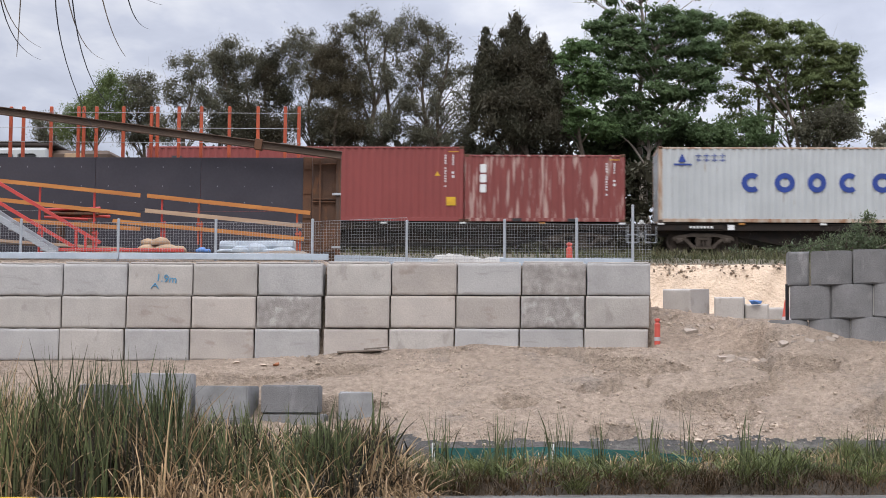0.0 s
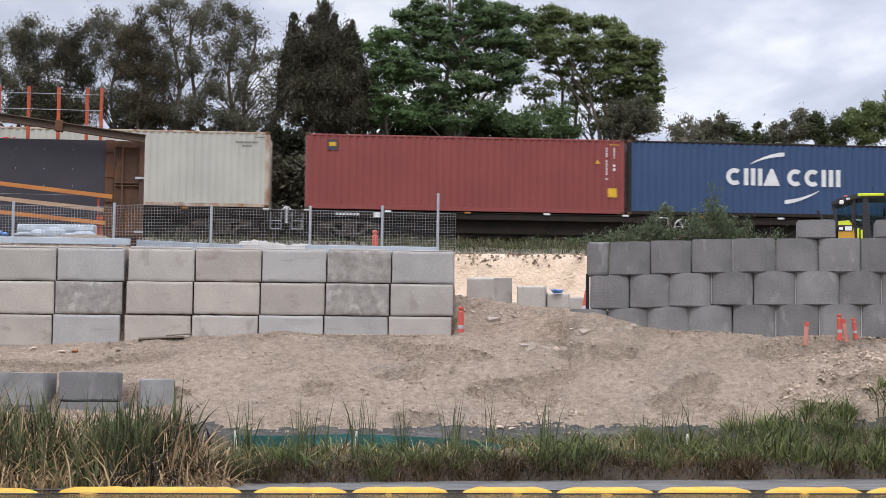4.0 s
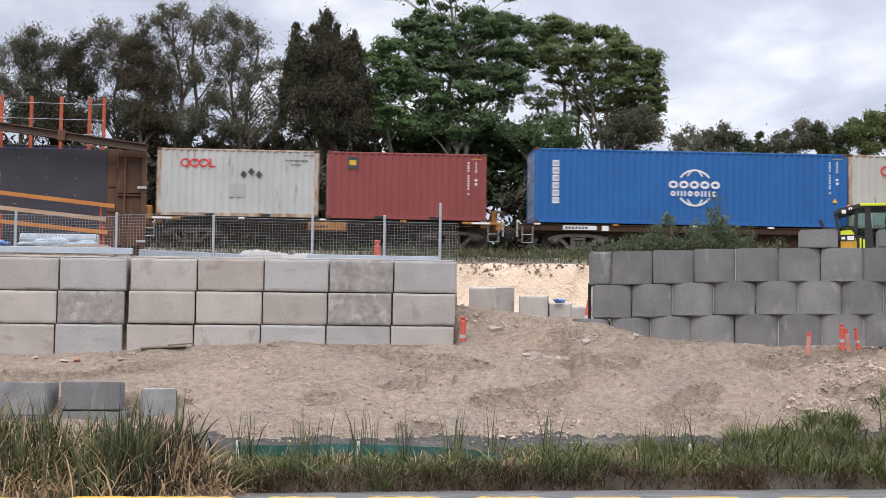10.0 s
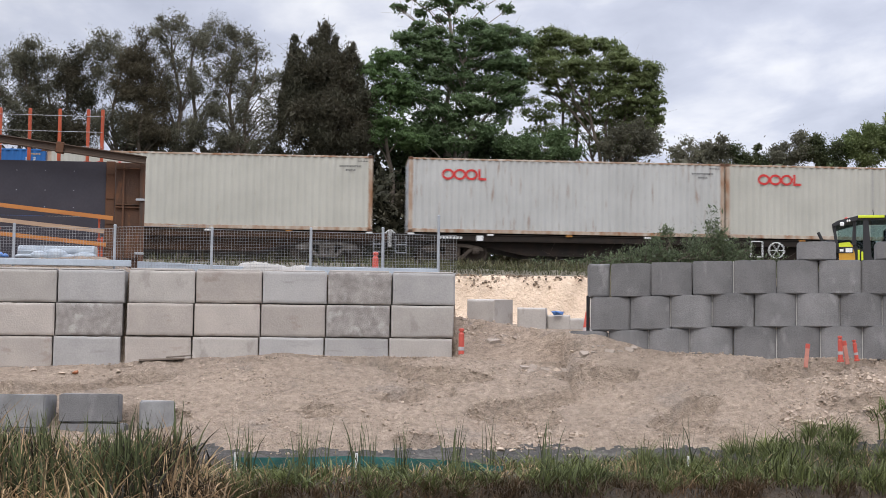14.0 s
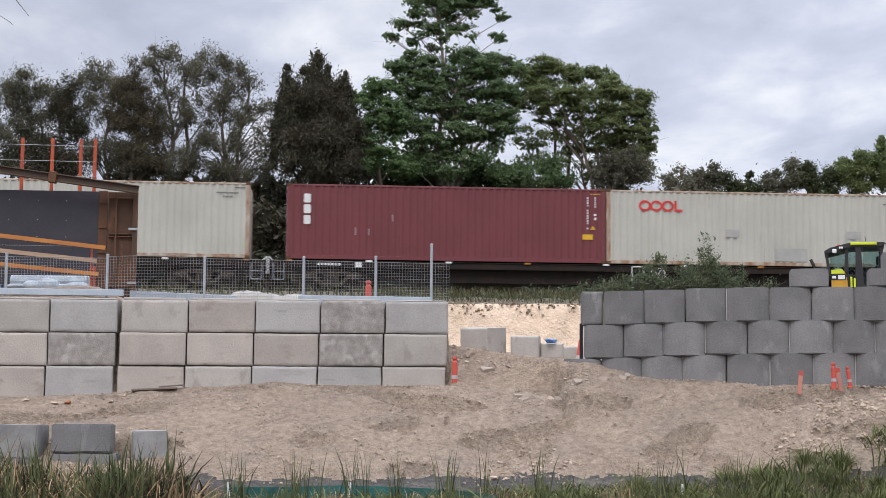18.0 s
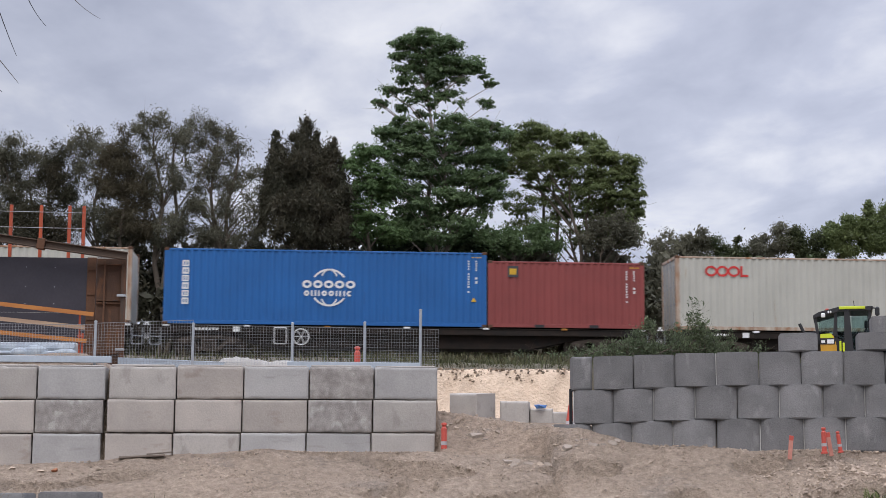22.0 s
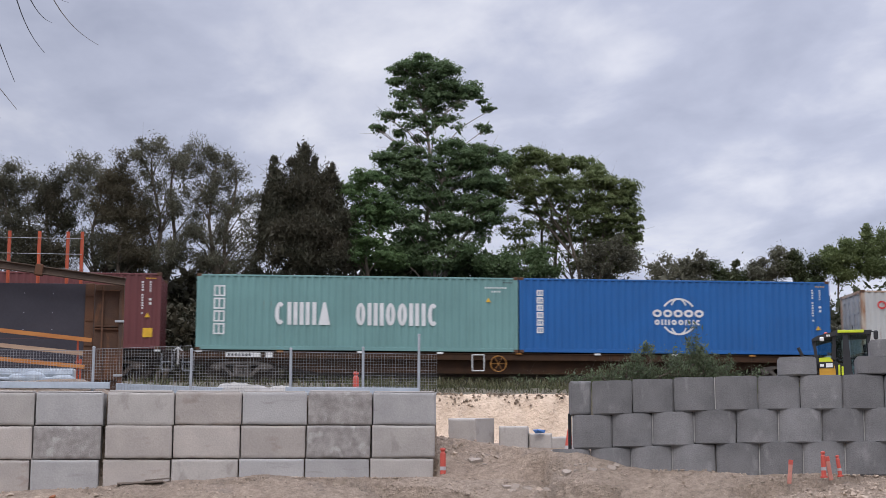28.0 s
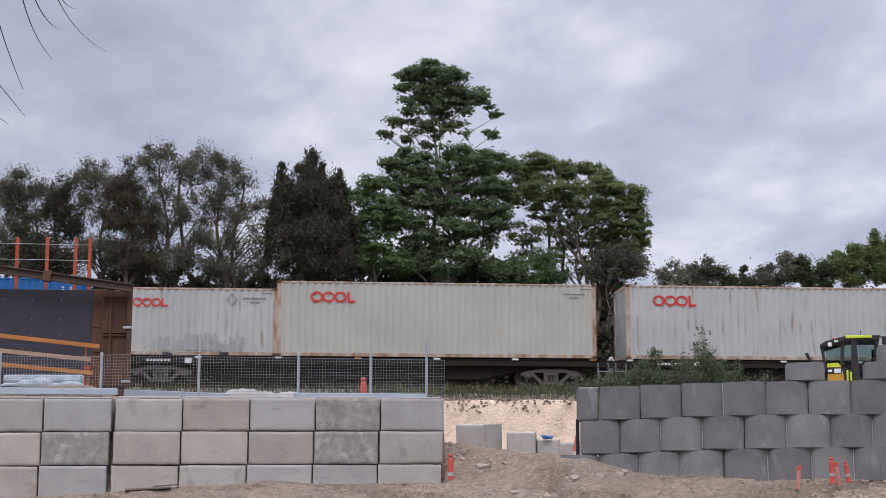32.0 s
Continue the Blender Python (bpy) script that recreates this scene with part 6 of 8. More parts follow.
def wagon(u0, u1, style="dark", pale=False, brake=None):
    """One flat wagon under a pair of containers."""
    L = (u1 - u0) * K + 1.0
    u = (u0 + u1) / 2 * K
    steel = {"dark": FRAME, "brown": FRAME_BROWN, "yellow": FRAME_BROWN}[style]
    label = {"dark": "black steel container flat wagon on two bogies", "brown": "brown steel container flat wagon on two bogies", "yellow": "brown skeletal wagon with yellow ends and platforms"}[style]
    ob = thing("flat_wagon", label, "railway wagon", "wagons of the train", pose(u, MID_Y, RAIL_Z))
    movers.append((ob, u, MID_Y, RAIL_Z))
    h = L / 2
    belly = [(-h + 0.3, 1.02), (h - 0.3, 1.02), (h - 0.3, 0.78), (h - 3.2, 0.72), (h - 5.0, 0.36), (-h + 5.0, 0.36), (-h + 3.2, 0.72), (-h + 0.3, 0.78)]
    if L < 16:
        belly = [(-h + 0.3, 1.02), (h - 0.3, 1.02), (h - 0.3, 0.8), (h - 3.0, 0.78), (1.2, 0.5), (-1.2, 0.5), (-h + 3.0, 0.78), (-h + 0.3, 0.8)]
    wide = 0.3 if style == "yellow" else 0.9
    part("centre_sill", Build().prism(belly[::-1], -wide, wide), steel, ob)
    if style != "yellow":
        for s in (-1, 1):
            b = Build().cbox(-h + 0.1, h - 0.1, s * 1.12 - 0.03, s * 1.12 + 0.03, 0.88, 1.10, 0.008)
            b.box(-h + 0.1, h - 0.1, s * 1.15 - 0.04, s * 1.15 + 0.04, 1.10, 1.12).box(-h + 0.1, h - 0.1, s * 1.15 - 0.04, s * 1.15 + 0.04, 0.86, 0.88)
            part("side_sill", b, steel, ob)
    n = int(L // 3)
    for k in range(n + 1):
        x = -h + 0.6 + (L - 1.2) * k / n
        part("cross_beam", Build().cbox(x - 0.1, x + 0.1, -1.15, 1.15, 0.9, 1.08, 0.02), YELLOW if style == "yellow" and k in (0, n) else steel, ob)
        part("twist_lock", Build().cbox(x - 0.12, x + 0.12, -1.21, -1.05, 1.07, DECK - 0.003, 0.015), WHITE if (k + int(u)) % 3 else YELLOW, ob)
    for s in (-1, 1):
        end = Build().cbox(s * h - 0.12, s * h + 0.12, -1.2, 1.2, 0.82, 1.10, 0.02)
        part("end_beam", end, YELLOW if style == "yellow" else steel, ob)
        part("coupler", Build().cbox(s * (h + 0.30) - 0.32, s * (h + 0.30) + 0.32, -0.12, 0.12, 0.76, 0.98, 0.03).cbox(s * (h + 0.55) - 0.12, s * (h + 0.55) + 0.12, -0.17, 0.17, 0.72, 1.02, 0.04), BOGIE, ob)
        b = Build()
        x = s * (h - 0.22)
        for xx in (x - 0.2, x + 0.2):
            b.tube((xx, -1.24, 0.38), (xx, -1.24, 1.0), 0.014, n=6)
        for z in (0.38, 0.68):
            b.tube((x - 0.2, -1.24, z), (x + 0.2, -1.24, z), 0.014, n=6)
        part("step", b, GALV, ob)
        b = Build().tube((s * h, -1.1, 1.1), (s * (h + 0.16), -1.1, 1.25), 0.018, n=6).tube((s * (h + 0.16), -1.1, 1.25), (s * (h + 0.16), -1.1, 0.6), 0.018, n=6)
        part("grab_rail", b, WHITE, ob)
        bogie(ob, s * (h - (1.75 if style == "yellow" else 2.2)), pale)
        b = Build().tube((s * (h + 0.2), -0.4, 0.9), (s * (h + 0.5), -0.42, 0.55), 0.03, n=6).tube((s * (h + 0.5), -0.42, 0.55), (s * (h + 0.72), -0.3, 0.8), 0.03, n=6)
        part("brake_hose", b, RUBBER, ob)
    if style == "yellow":
        part("end_plate", Build().cbox(-0.55, 0.9, -1.28, -1.24, 0.70, 1.02, 0.01), YELLOW, ob, "yellow number board")
        b = Build()
        for k in range(6):
            b.box(-0.48 + 0.12 * k, -0.40 + 0.12 * k, -1.286, -1.28, 0.80, 0.90)
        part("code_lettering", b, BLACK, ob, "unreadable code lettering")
        for s in (-1, 1):
            part("deck_edge", Build().cbox(s * (h - 0.7) - 0.7, s * (h - 0.7) + 0.7, -1.27, -1.2, 1.03, 1.12, 0.01), YELLOW, ob)
            part("deck_stripe", Build().box(s * (h - 0.7) - 0.35, s * (h - 0.7) + 0.35, -1.276, -1.27, 1.04, 1.11), WHITE, ob)
            p = Build().cbox(s * (h - 0.10) - 0.12, s * (h - 0.10) + 0.12, -0.4, 0.0, 1.1, 1.62, 0.03)
            part("brake_stand", p, YELLOW, ob)
            part("brake_wheel", spoked_wheel(Build(), s * (h + 0.12), -0.42, 1.45, 0.17), RUSTED, ob)
    else:
        if brake is not False:
            x = -h * 0.55 if brake is None else brake
            part("brake_wheel", spoked_wheel(Build(), x, -1.22, 0.72, 0.30), YELLOW if style == "brown" else WHITE, ob, "spoked hand brake wheel")
            b = Build()
            for xx in (x - 1.0, x - 0.55):
                b.tube((xx, -1.22, 0.45), (xx, -1.22, 1.05), 0.02, n=6)
            for z in (0.45, 1.05):
                b.tube((x - 1.0, -1.22, z), (x - 0.55, -1.22, z), 0.02, n=6)
            part("step_frame", b, WHITE, ob)
        part("number_board", Build().cbox(-h + 1.6, -h + 2.9, -1.17, -1.15, 0.90, 1.07, 0.004), WHITE if style == "brown" else FRAME, ob)
        b = Build()
        for k in range(7):
            b.box(-h + 1.68 + 0.13 * k, -h + 1.76 + 0.13 * k, -1.176, -1.17, 0.94, 1.03)
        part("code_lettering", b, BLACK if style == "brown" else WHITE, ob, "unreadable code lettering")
        part("label_plate", Build().box(-h + 3.1, -h + 3.35, -1.176, -1.15, 0.88, 1.08), WHITE, ob)
    return ob


wagon(-14.45, 3.94, brake=-2)
wagon(5.2, 29.8, brake=1.7)
wagon(31.17, 55.84, brake=2.2)
wagon(57.7, 70.22, "yellow")
wagon(72.58, 85.07, "yellow")
wagon(86.95, 111.55, "brown", True, brake=-0.8)
wagon(112.95, 137.55, brake=2.0)
wagon(138.95, 163.52, brake=2.0)
wagon(164.75, 183.17, "dark", brake=-4)
wagon(184.42, 209.05, brake=-1.5)
wagon(210.4, 234.97, "brown", True, brake=-0.8)
wagon(236.28, 254.55, "dark", True, brake=False)
wagon(255.8, 280.2, "dark", True, brake=False)


def locomotive():
    """The engine ahead of the containers: only its tail end shows over the form."""
    u1 = -15.9 * K
    L = 18.0
    ob = thing("locomotive", "white and dark diesel locomotive with a dark roof", "locomotive", at=pose(u1 - L / 2, MID_Y, RAIL_Z))
    movers.append((ob, u1 - L / 2, MID_Y, RAIL_Z))
    body = Build().cbox(-9, 6.6, -1.35, 1.35, 1.3, 3.95, 0.1)
    part("body", body, WHITE_BOX, ob)
    part("end_hood", Build().cbox(6.6, 9.0, -1.1, 1.1, 1.3, 3.88, 0.15), BEAM, ob)
    part("roof", Build().cbox(-9, 6.9, -1.3, 1.3, 3.95, 4.12, 0.06).cbox(2.0, 6.0, -0.8, 0.8, 4.12, 4.28, 0.05), FRAME, ob)
    part("side_panel", Build().cbox(7.2, 7.9, -1.13, -1.1, 3.3, 3.75, 0.01), TAN, ob)
    for x in (4.9, 5.8):
        part("window", Build().cbox(x - 0.35, x + 0.35, -1.37, -1.35, 3.1, 3.7, 0.05), BLACK, ob)
    part("frame", Build().cbox(-9, 9, -1.3, 1.3, 0.95, 1.3, 0.04), FRAME, ob)
    part("fuel_tank", Build().cbox(-2.5, 2.5, -1.2, 1.2, 0.3, 0.95, 0.1), FRAME, ob)
    bogie(ob, -6, False)
    bogie(ob, 6, False)


locomotive()


# ---- silt fence, boom, stones ----
def silt_fence():
    f = thing("silt_fence", "low sagging green shade-cloth silt fence on white stakes", "silt fence")
    b = Build()
    n = 60
    for k in range(n + 1):
        x = -1.3 + 3.9 * k / n
        z = ground_z(x, 22.9)
        sag = 0.03 * noise.noise(Vector((x * 0.9, 0, 0)))
        top = z + lerp(x, (-2, 0.16), (0.4, 0.20), (1.8, 0.17), (2.5, 0.08)) + sag * 0.4
        b.v += [(x, 22.9, z - 0.05), (x, 22.9 + sag, top), (x, 22.91 + sag, top), (x, 22.91, z - 0.05)]
    for k in range(n):
        for j in range(3):
            b.f.append((4 * k + j, 4 * k + 4 + j, 4 * k + 5 + j, 4 * k + 1 + j))
    part("cloth", b, TEAL, f)
    for x in (-1.25, 0.47, 5.31):
        z = ground_z(x, 22.85)
        part("stake", Build().cbox(x - 0.02, x + 0.02, 22.84, 22.87, z - 0.1, z + 0.25, 0.005), WHITE, f)


silt_fence()


def boom():
    floats = [(-7.9, -5.65), (-5.6, -3.32), (-3.15, -0.95), (-0.84, 0.31), (0.35, 1.55), (1.71, 2.85), (2.88, 4.13), (4.18, 5.40), (5.55, 6.84), (6.88, 8.1), (8.15, 9.4), (9.45, 10.7)]
    for a, c in floats:
        n, m = 44, 11
        L = c - a
        b = Build()
        for k in range(n + 1):
            s = k / n
            tip = min(1.0, (min(s, 1 - s) * L / 0.22)) ** 0.45
            r = 0.02 + 0.10 * tip
            for j in range(m):
                q = math.pi * j / (m - 1)
                wob = 1 + 0.13 * noise.noise(Vector((a + s * L * 4, q * 2.5 + s * 6, a)))
                b.v.append((s * L - L / 2, -math.cos(q) * r * 1.1 * wob, (-0.045 if a < -3.2 else -0.03) + math.sin(q) * r * 0.86 * wob))
        for k in range(n):
            for j in range(m - 1):
                b.f.append((k * m + j, (k + 1) * m + j, (k + 1) * m + j + 1, k * m + j + 1))
            b.f.append((k * m + m - 1, (k + 1) * m + m - 1, (k + 1) * m, k * m))
        x = (a + c) / 2
        y = 19.38 + 0.055 * x + 0.03 * math.sin(x * 3)
        ob = thing("boom_float", "yellow fabric boom float lying half sunk in water", "boom float", "floats of the boom", pose(x, y, 0, 0, 0, 3 + rnd.uniform(-2, 2)))
        part("cover", b, BOOM, ob, smooth=True)
        for k in range(max(2, int(L / 0.5))):
            xx = -L / 2 + 0.3 + (L - 0.6) * k / max(1, int(L / 0.5) - 1)
            part("stiffening_hoop", Build().lathe([(0.104, -0.007), (0.108, 0), (0.104, 0.007)], 14, pose(xx, 0, -0.045 if a < -3.2 else -0.03, 0, 90, 0)), BOOM, ob)
        # thin black tube added to draw the dark line between float and water
        part("waterline_rope", Build().tube((-L / 2 - 0.05, -0.125, 0.004), (L / 2 + 0.05, -0.125, 0.004), 0.009, n=6), BLACK, ob)
        part("skirt", Build().box(-L / 2, L / 2, -0.005, 0.005, -0.45, -0.1), BOOM, ob)


boom()


def stone_mesh(seed, flat=0.45):
    bm = bmesh.new()
    bmesh.ops.create_icosphere(bm, subdivisions=2, radius=1)
    cuts = [Vector(noise.random_unit_vector()) for _ in range(9)]
    for v in bm.verts:
        # broken faces: everything beyond a cutting plane is pressed onto it
        for c in cuts:
            over = v.co.dot(c) - 0.55
            if over > 0:
                v.co -= c * over
        v.co *= 0.85 + 0.3 * abs(noise.noise(v.co * 2.3 + Vector((seed * 7.3, 0, 0))))
        v.co.z *= flat
    me = bpy.data.meshes.new("stone")
    bm.to_mesh(me)
    bm.free()
    me.materials.append(ROCK)
    return me


SLAB = material("crusted_earth", (0.36, 0.295, 0.235), (0.28, 0.232, 0.19), 0.95, scale=6, fine=26, bump=0.4, grain=0.22, spread=0.12)
TOPSOIL = material("dark_topsoil", (0.30, 0.235, 0.165), (0.19, 0.145, 0.105), 0.95, scale=4, fine=30, bump=0.4, grain=0.3, island=0.5)


def stones():
    kinds = [stone_mesh(k) for k in range(6)]
    # clods and stones that can be told apart
    for x, y, r in ((-4.45, 27.2, 0.09), (-4.95, 27.35, 0.1), (7.6, 24.5, 0.13), (7.8, 24.4, 0.09), (8.6, 24.6, 0.12), (-3.5, 27.2, 0.06), (2.7, 24.2, 0.08), (5.3, 24.2, 0.1), (-1.2, 24.25, 0.05)):
        ob = new("stone", kinds[rnd.randrange(6)])
        ob.matrix_basis = Matrix.LocRotScale((x, y, ground_z(x, y) + r * 0.25), Euler((0, 0, rnd.uniform(0, 6))), (r * rnd.uniform(0.8, 1.4), r, r * rnd.uniform(0.7, 1.1)))
        tagged(ob, "pale broken stone lying on the sandy batter", "stone", "stones on the batter")
    tan = stone_mesh(11)
    tan.materials[0] = material("orange_brown_stone", (0.42, 0.16, 0.07), (0.30, 0.12, 0.06), 0.9, scale=8, bump=0.3)
    ob = new("stone", tan)
    ob.matrix_basis = Matrix.LocRotScale((-4.2, 27.15, ground_z(-4.2, 27.15) + 0.04), Euler((0, 0, 1)), (0.08, 0.08, 0.12))
    tagged(ob, "small orange-brown stone lying on the sandy batter", "stone", "stones on the batter")
    # broken slabs of crust at the lip of the batter
    def slab_mesh():
        n = rnd.randint(5, 7)
        b = Build()
        q = [(math.cos(6.283 * k / n + rnd.uniform(-0.3, 0.3)) * rnd.uniform(0.6, 1.1), math.sin(6.283 * k / n) * rnd.uniform(0.5, 1.0)) for k in range(n)]
        b.add([(x, y, 0) for x, y in q] + [(x * 0.92, y * 0.92, 1 + rnd.uniform(-0.15, 0.15)) for x, y in q],
              [tuple(range(n - 1, -1, -1)), tuple(range(n, 2 * n))] + [(k, (k + 1) % n, n + (k + 1) % n, n + k) for k in range(n)])
        return b.mesh("stone", SLAB)
    slabs = [slab_mesh() for _ in range(6)]
    pieces = [(3.05, 28.6, 0.15, 20), (3.2, 28.5, 0.07, 10)]
    for x0, x1, y0, count in ((3.35, 4.25, 27.22, 14), (4.42, 5.45, 27.36, 16)):
        for k in range(count):
            pieces.append((x0 + (x1 - x0) * (k + rnd.random()) / count, y0 + rnd.uniform(-0.1, 0.12), 0.035 + 0.10 * rnd.random() ** 1.6, rnd.uniform(15, 75)))
    for x, y, r, tilt in pieces:
        ob = new("stone", slabs[rnd.randrange(6)] if rnd.random() < 0.6 else kinds[rnd.randrange(6)])
        ob.matrix_basis = Matrix.LocRotScale((x, y, ground_z(x, y) - 0.02), Euler((math.radians(tilt), rnd.uniform(-0.2, 0.2), rnd.uniform(-0.5, 0.5))), (r * 1.05, r * 0.85, r * 0.42))
        tagged(ob, "pale broken slab of crusted earth at the batter's lip", "stone", "slabs at the lip")
    # the uncountable rest: small gravel and clods
    lump = np.array([(1, 0.1, 0.2), (-0.9, 0.2, -0.1), (0.1, 0.8, 0.15), (-0.1, -0.85, 0.1), (0.15, 0, 0.75), (-0.1, 0.1, -0.7)])
    faces = ((0, 2, 4), (2, 1, 4), (1, 3, 4), (3, 0, 4), (2, 0, 5), (1, 2, 5), (3, 1, 5), (0, 3, 5))

    def tumbled(at, r, V, F):
        turn = np.array(Euler((rnd.uniform(-0.7, 0.7), rnd.uniform(-0.7, 0.7), rnd.uniform(0, 6.28))).to_matrix())
        k = len(V)
        V += (np.array(at) + (lump * rng.uniform(0.65, 1.25, (6, 1)) * r) @ turn.T).tolist()
        F += [(a + k, b + k, c + k) for a, b, c in faces]

    V, F = [], []
    count = 26000
    while len(V) < count * 6:
        x = rnd.uniform(-9, 12)
        y = rnd.uniform(23.6, 28.3) if rnd.random() < 0.8 else rnd.uniform(28.5, 33)
        if y > 28.3 and not 2.5 < x < 6:
            continue
        fy = min(24.3, crest_y(x) - 2.2)
        if y < fy - 0.05 - 0.35 * (rnd.random() < 0.12):
            continue
        if y > crest_y(x) + 0.3 and x > 5:
            continue
        dense = 0.14 + 1.5 * max(0, noise.noise(Vector((x * 0.7, y * 0.8, 4))) - 0.05) + (0.3 if y < fy + 0.5 else 0)
        if y > 28.3 or x > 7.2:
            dense += 0.75
        if y < crest_y(x) and noise.noise(Vector((x * 0.8 + 9, y * 1.6, 7.7))) > 0.25:
            dense += 0.7
        if rnd.random() > dense:
            continue
        r = 0.008 + 0.03 * rnd.random() ** 3.5 + (0.015 if rnd.random() < 0.02 else 0)
        if y > 28.3 or (y < fy + 1.6 and noise.noise(Vector((x * 0.5, y * 0.5, 9))) > 0.05):
            r *= rnd.uniform(1.0, 1.9)
        z = ground_z(x, y)
        # follow the same small relief as the ground
        p = Vector((x, y, z))
        if y < crest_y(x):
            z += 0.06 * noise.fractal(p * 0.9, 1.0, 2.1, 4) - 0.10 * max(0.0, noise.noise(Vector((x * 1.7, y * 0.45, 3.1))) - 0.12)
            scar = noise.noise(Vector((x * 0.8 + 9, y * 1.6, 7.7)))
            z -= 0.21 * min(1.0, max(0.0, (scar - 0.29) / 0.03)) + 0.25 * max(0.0, scar - 0.32)
        tumbled((x, y, z), r, V, F)
    me = bpy.data.meshes.new("gravel")
    me.from_pydata(V, [], F)
    me.materials.append(ROCK)
    # dark crumbling topsoil along the lip of the cut
    V2, F2 = [], []
    for _ in range(300):
        x = rnd.uniform(2.2, 7.2)
        thick = 0.04 + 0.16 * max(0, noise.noise(Vector((x * 1.6, 0, 5))))
        y = 38.42 + rnd.uniform(-0.12, 0.25)
        z = ground_z(x, y) - rnd.random() * thick + 0.03
        r = rnd.uniform(0.015, 0.06)
        tumbled((x, y, z), r, V2, F2)
    soil_me = bpy.data.meshes.new("topsoil")
    soil_me.from_pydata(V2, [], F2)
    soil_me.materials.append(TOPSOIL)
    tagged(new("topsoil", soil_me), "dark crumbling topsoil along the cut's lip", "soil", kind="stuff")
    tagged(new("gravel", me), "scattered pale gravel and clods on the batter", "gravel", kind="stuff")


stones()


# ---- reeds and grass on the far bank ----
def bank_plants():
    def spots(n, x0, x1, d0, d1, clump=0.0, seeds=40, low=0.02):
        cx = rng.uniform(x0, x1, seeds)
        cd = rng.uniform(d0, d1, seeds)
        k = rng.integers(0, seeds, n)
        x = cx[k] + rng.normal(0, clump, n)
        d = np.clip(cd[k] + rng.normal(0, clump * 0.8, n), low, 3.2)
        y = np.array([float(shore(a)) for a in x]) + d
        z = np.array([max(ground_z(a, b), -0.1) for a, b in zip(x, y)]) - 0.03
        return np.stack([x, y, z], 1), rng.uniform(0.72, 1.08, seeds)[k]

    def put(name, base, h, w, lean, bend, mat, label, cat, levels=4):
        tagged(new(name, blades(name, base, h, w, lean, bend, mat, levels)), label, cat, kind="stuff")

    def reed_height(x):
        return np.interp(x, [-9, -5.2, -4.4, -4.15, -3.4, -3.2, -2.7, -2.5, -1.9, -1.6], [1.8, 1.75, 1.65, 1.2, 1.1, 0.95, 0.95, 1.2, 1.15, 0.7])

    # tall reeds, in tufts
    b, tall = spots(3000, -9.5, -1.85, -0.5, 1.2, 0.13, 110, -0.6)
    h = reed_height(b[:, 0]) * rng.uniform(0.45, 1.0, len(b)) * tall
    put("reeds", b, h, rng.uniform(0.022, 0.042, len(b)), rng.normal(0, 0.16, (len(b), 2)) * (rng.random((len(b), 1)) * 1.6 + 0.2), rng.uniform(0, 0.2, len(b)) ** 1.3, REED_GREEN, "tall green bulrushes crowding the water's edge", "reeds", 5)
    b, tall = spots(2600, -9.5, -1.5, -0.55, 1.0, 0.15, 100, -0.6)
    h = reed_height(b[:, 0]) * rng.uniform(0.3, 1.0, len(b)) * tall
    put("dry_reeds", b, h, rng.uniform(0.016, 0.034, len(b)), rng.normal(0, 0.33, (len(b), 2)), rng.uniform(0, 0.4, len(b)), REED_DRY, "dry straw-coloured bulrush stems among green ones", "reeds", 5)
    # near-black stems fill the foot: shade between the reeds, put into colour
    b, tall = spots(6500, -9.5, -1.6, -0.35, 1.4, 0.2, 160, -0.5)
    put("old_reeds", b, reed_height(b[:, 0]) * rng.uniform(0.2, 0.72, len(b)), rng.uniform(0.025, 0.05, len(b)), rng.normal(0, 0.14, (len(b), 2)), rng.uniform(0, 0.5, len(b)), REED_SHADE, "near-black stems standing in for shade at the reeds' foot", "reeds")
    # hooked straw: stems that rise and bend right over
    b, tall = spots(1700, -9.5, -1.2, -0.55, 0.6, 0.2, 80, -0.6)
    h = reed_height(b[:, 0]) * rng.uniform(0.35, 0.75, len(b))
    put("hooked_reeds", b, h, rng.uniform(0.018, 0.03, len(b)), rng.normal(0, 0.34, (len(b), 2)), rng.uniform(0.45, 1.0, len(b)), REED_DRY, "straw-coloured reed stems bent over into hooks", "reeds", 8)
    # fallen straw low down
    b, tall = spots(1300, -9.5, -1.0, -0.6, 0.3, 0.2, 80, -0.65)
    h = rng.uniform(0.15, 0.6, len(b))
    put("fallen_reeds", b, h, rng.uniform(0.016, 0.03, len(b)), rng.normal(0, 0.42, (len(b), 2)), rng.uniform(0.2, 0.9, len(b)), REED_DRY, "bent and fallen straw at the water's edge", "reeds", 6)
    # sparse reeds farther along
    b, d = spots(300, -1.6, 8.5, 0.2, 1.5, 0.08, 20)
    put("sparse_reeds", b, rng.uniform(0.4, 1.0, len(b)), rng.uniform(0.010, 0.022, len(b)), rng.normal(0, 0.10, (len(b), 2)), rng.uniform(0, 0.15, len(b)), REED_GREEN, "sparse dark bulrush clumps on the bank", "reeds")
    # bank grass: fresh on top, brown and hanging at the edge
    b, d = spots(12500, -2.4, 11.5, 0.08, 2.6, 0.16, 170)
    keep = (b[:, 1] < np.interp(b[:, 0], [-3, 4.2, 6, 7.5, 9, 12], [23.55, 23.55, 23.8, 24.3, 24.6, 24.9])) & (rng.random(len(b)) < np.interp(b[:, 0], [-2.4, 0, 3, 6], [0.55, 0.6, 0.8, 1.0]))
    b = b[keep]
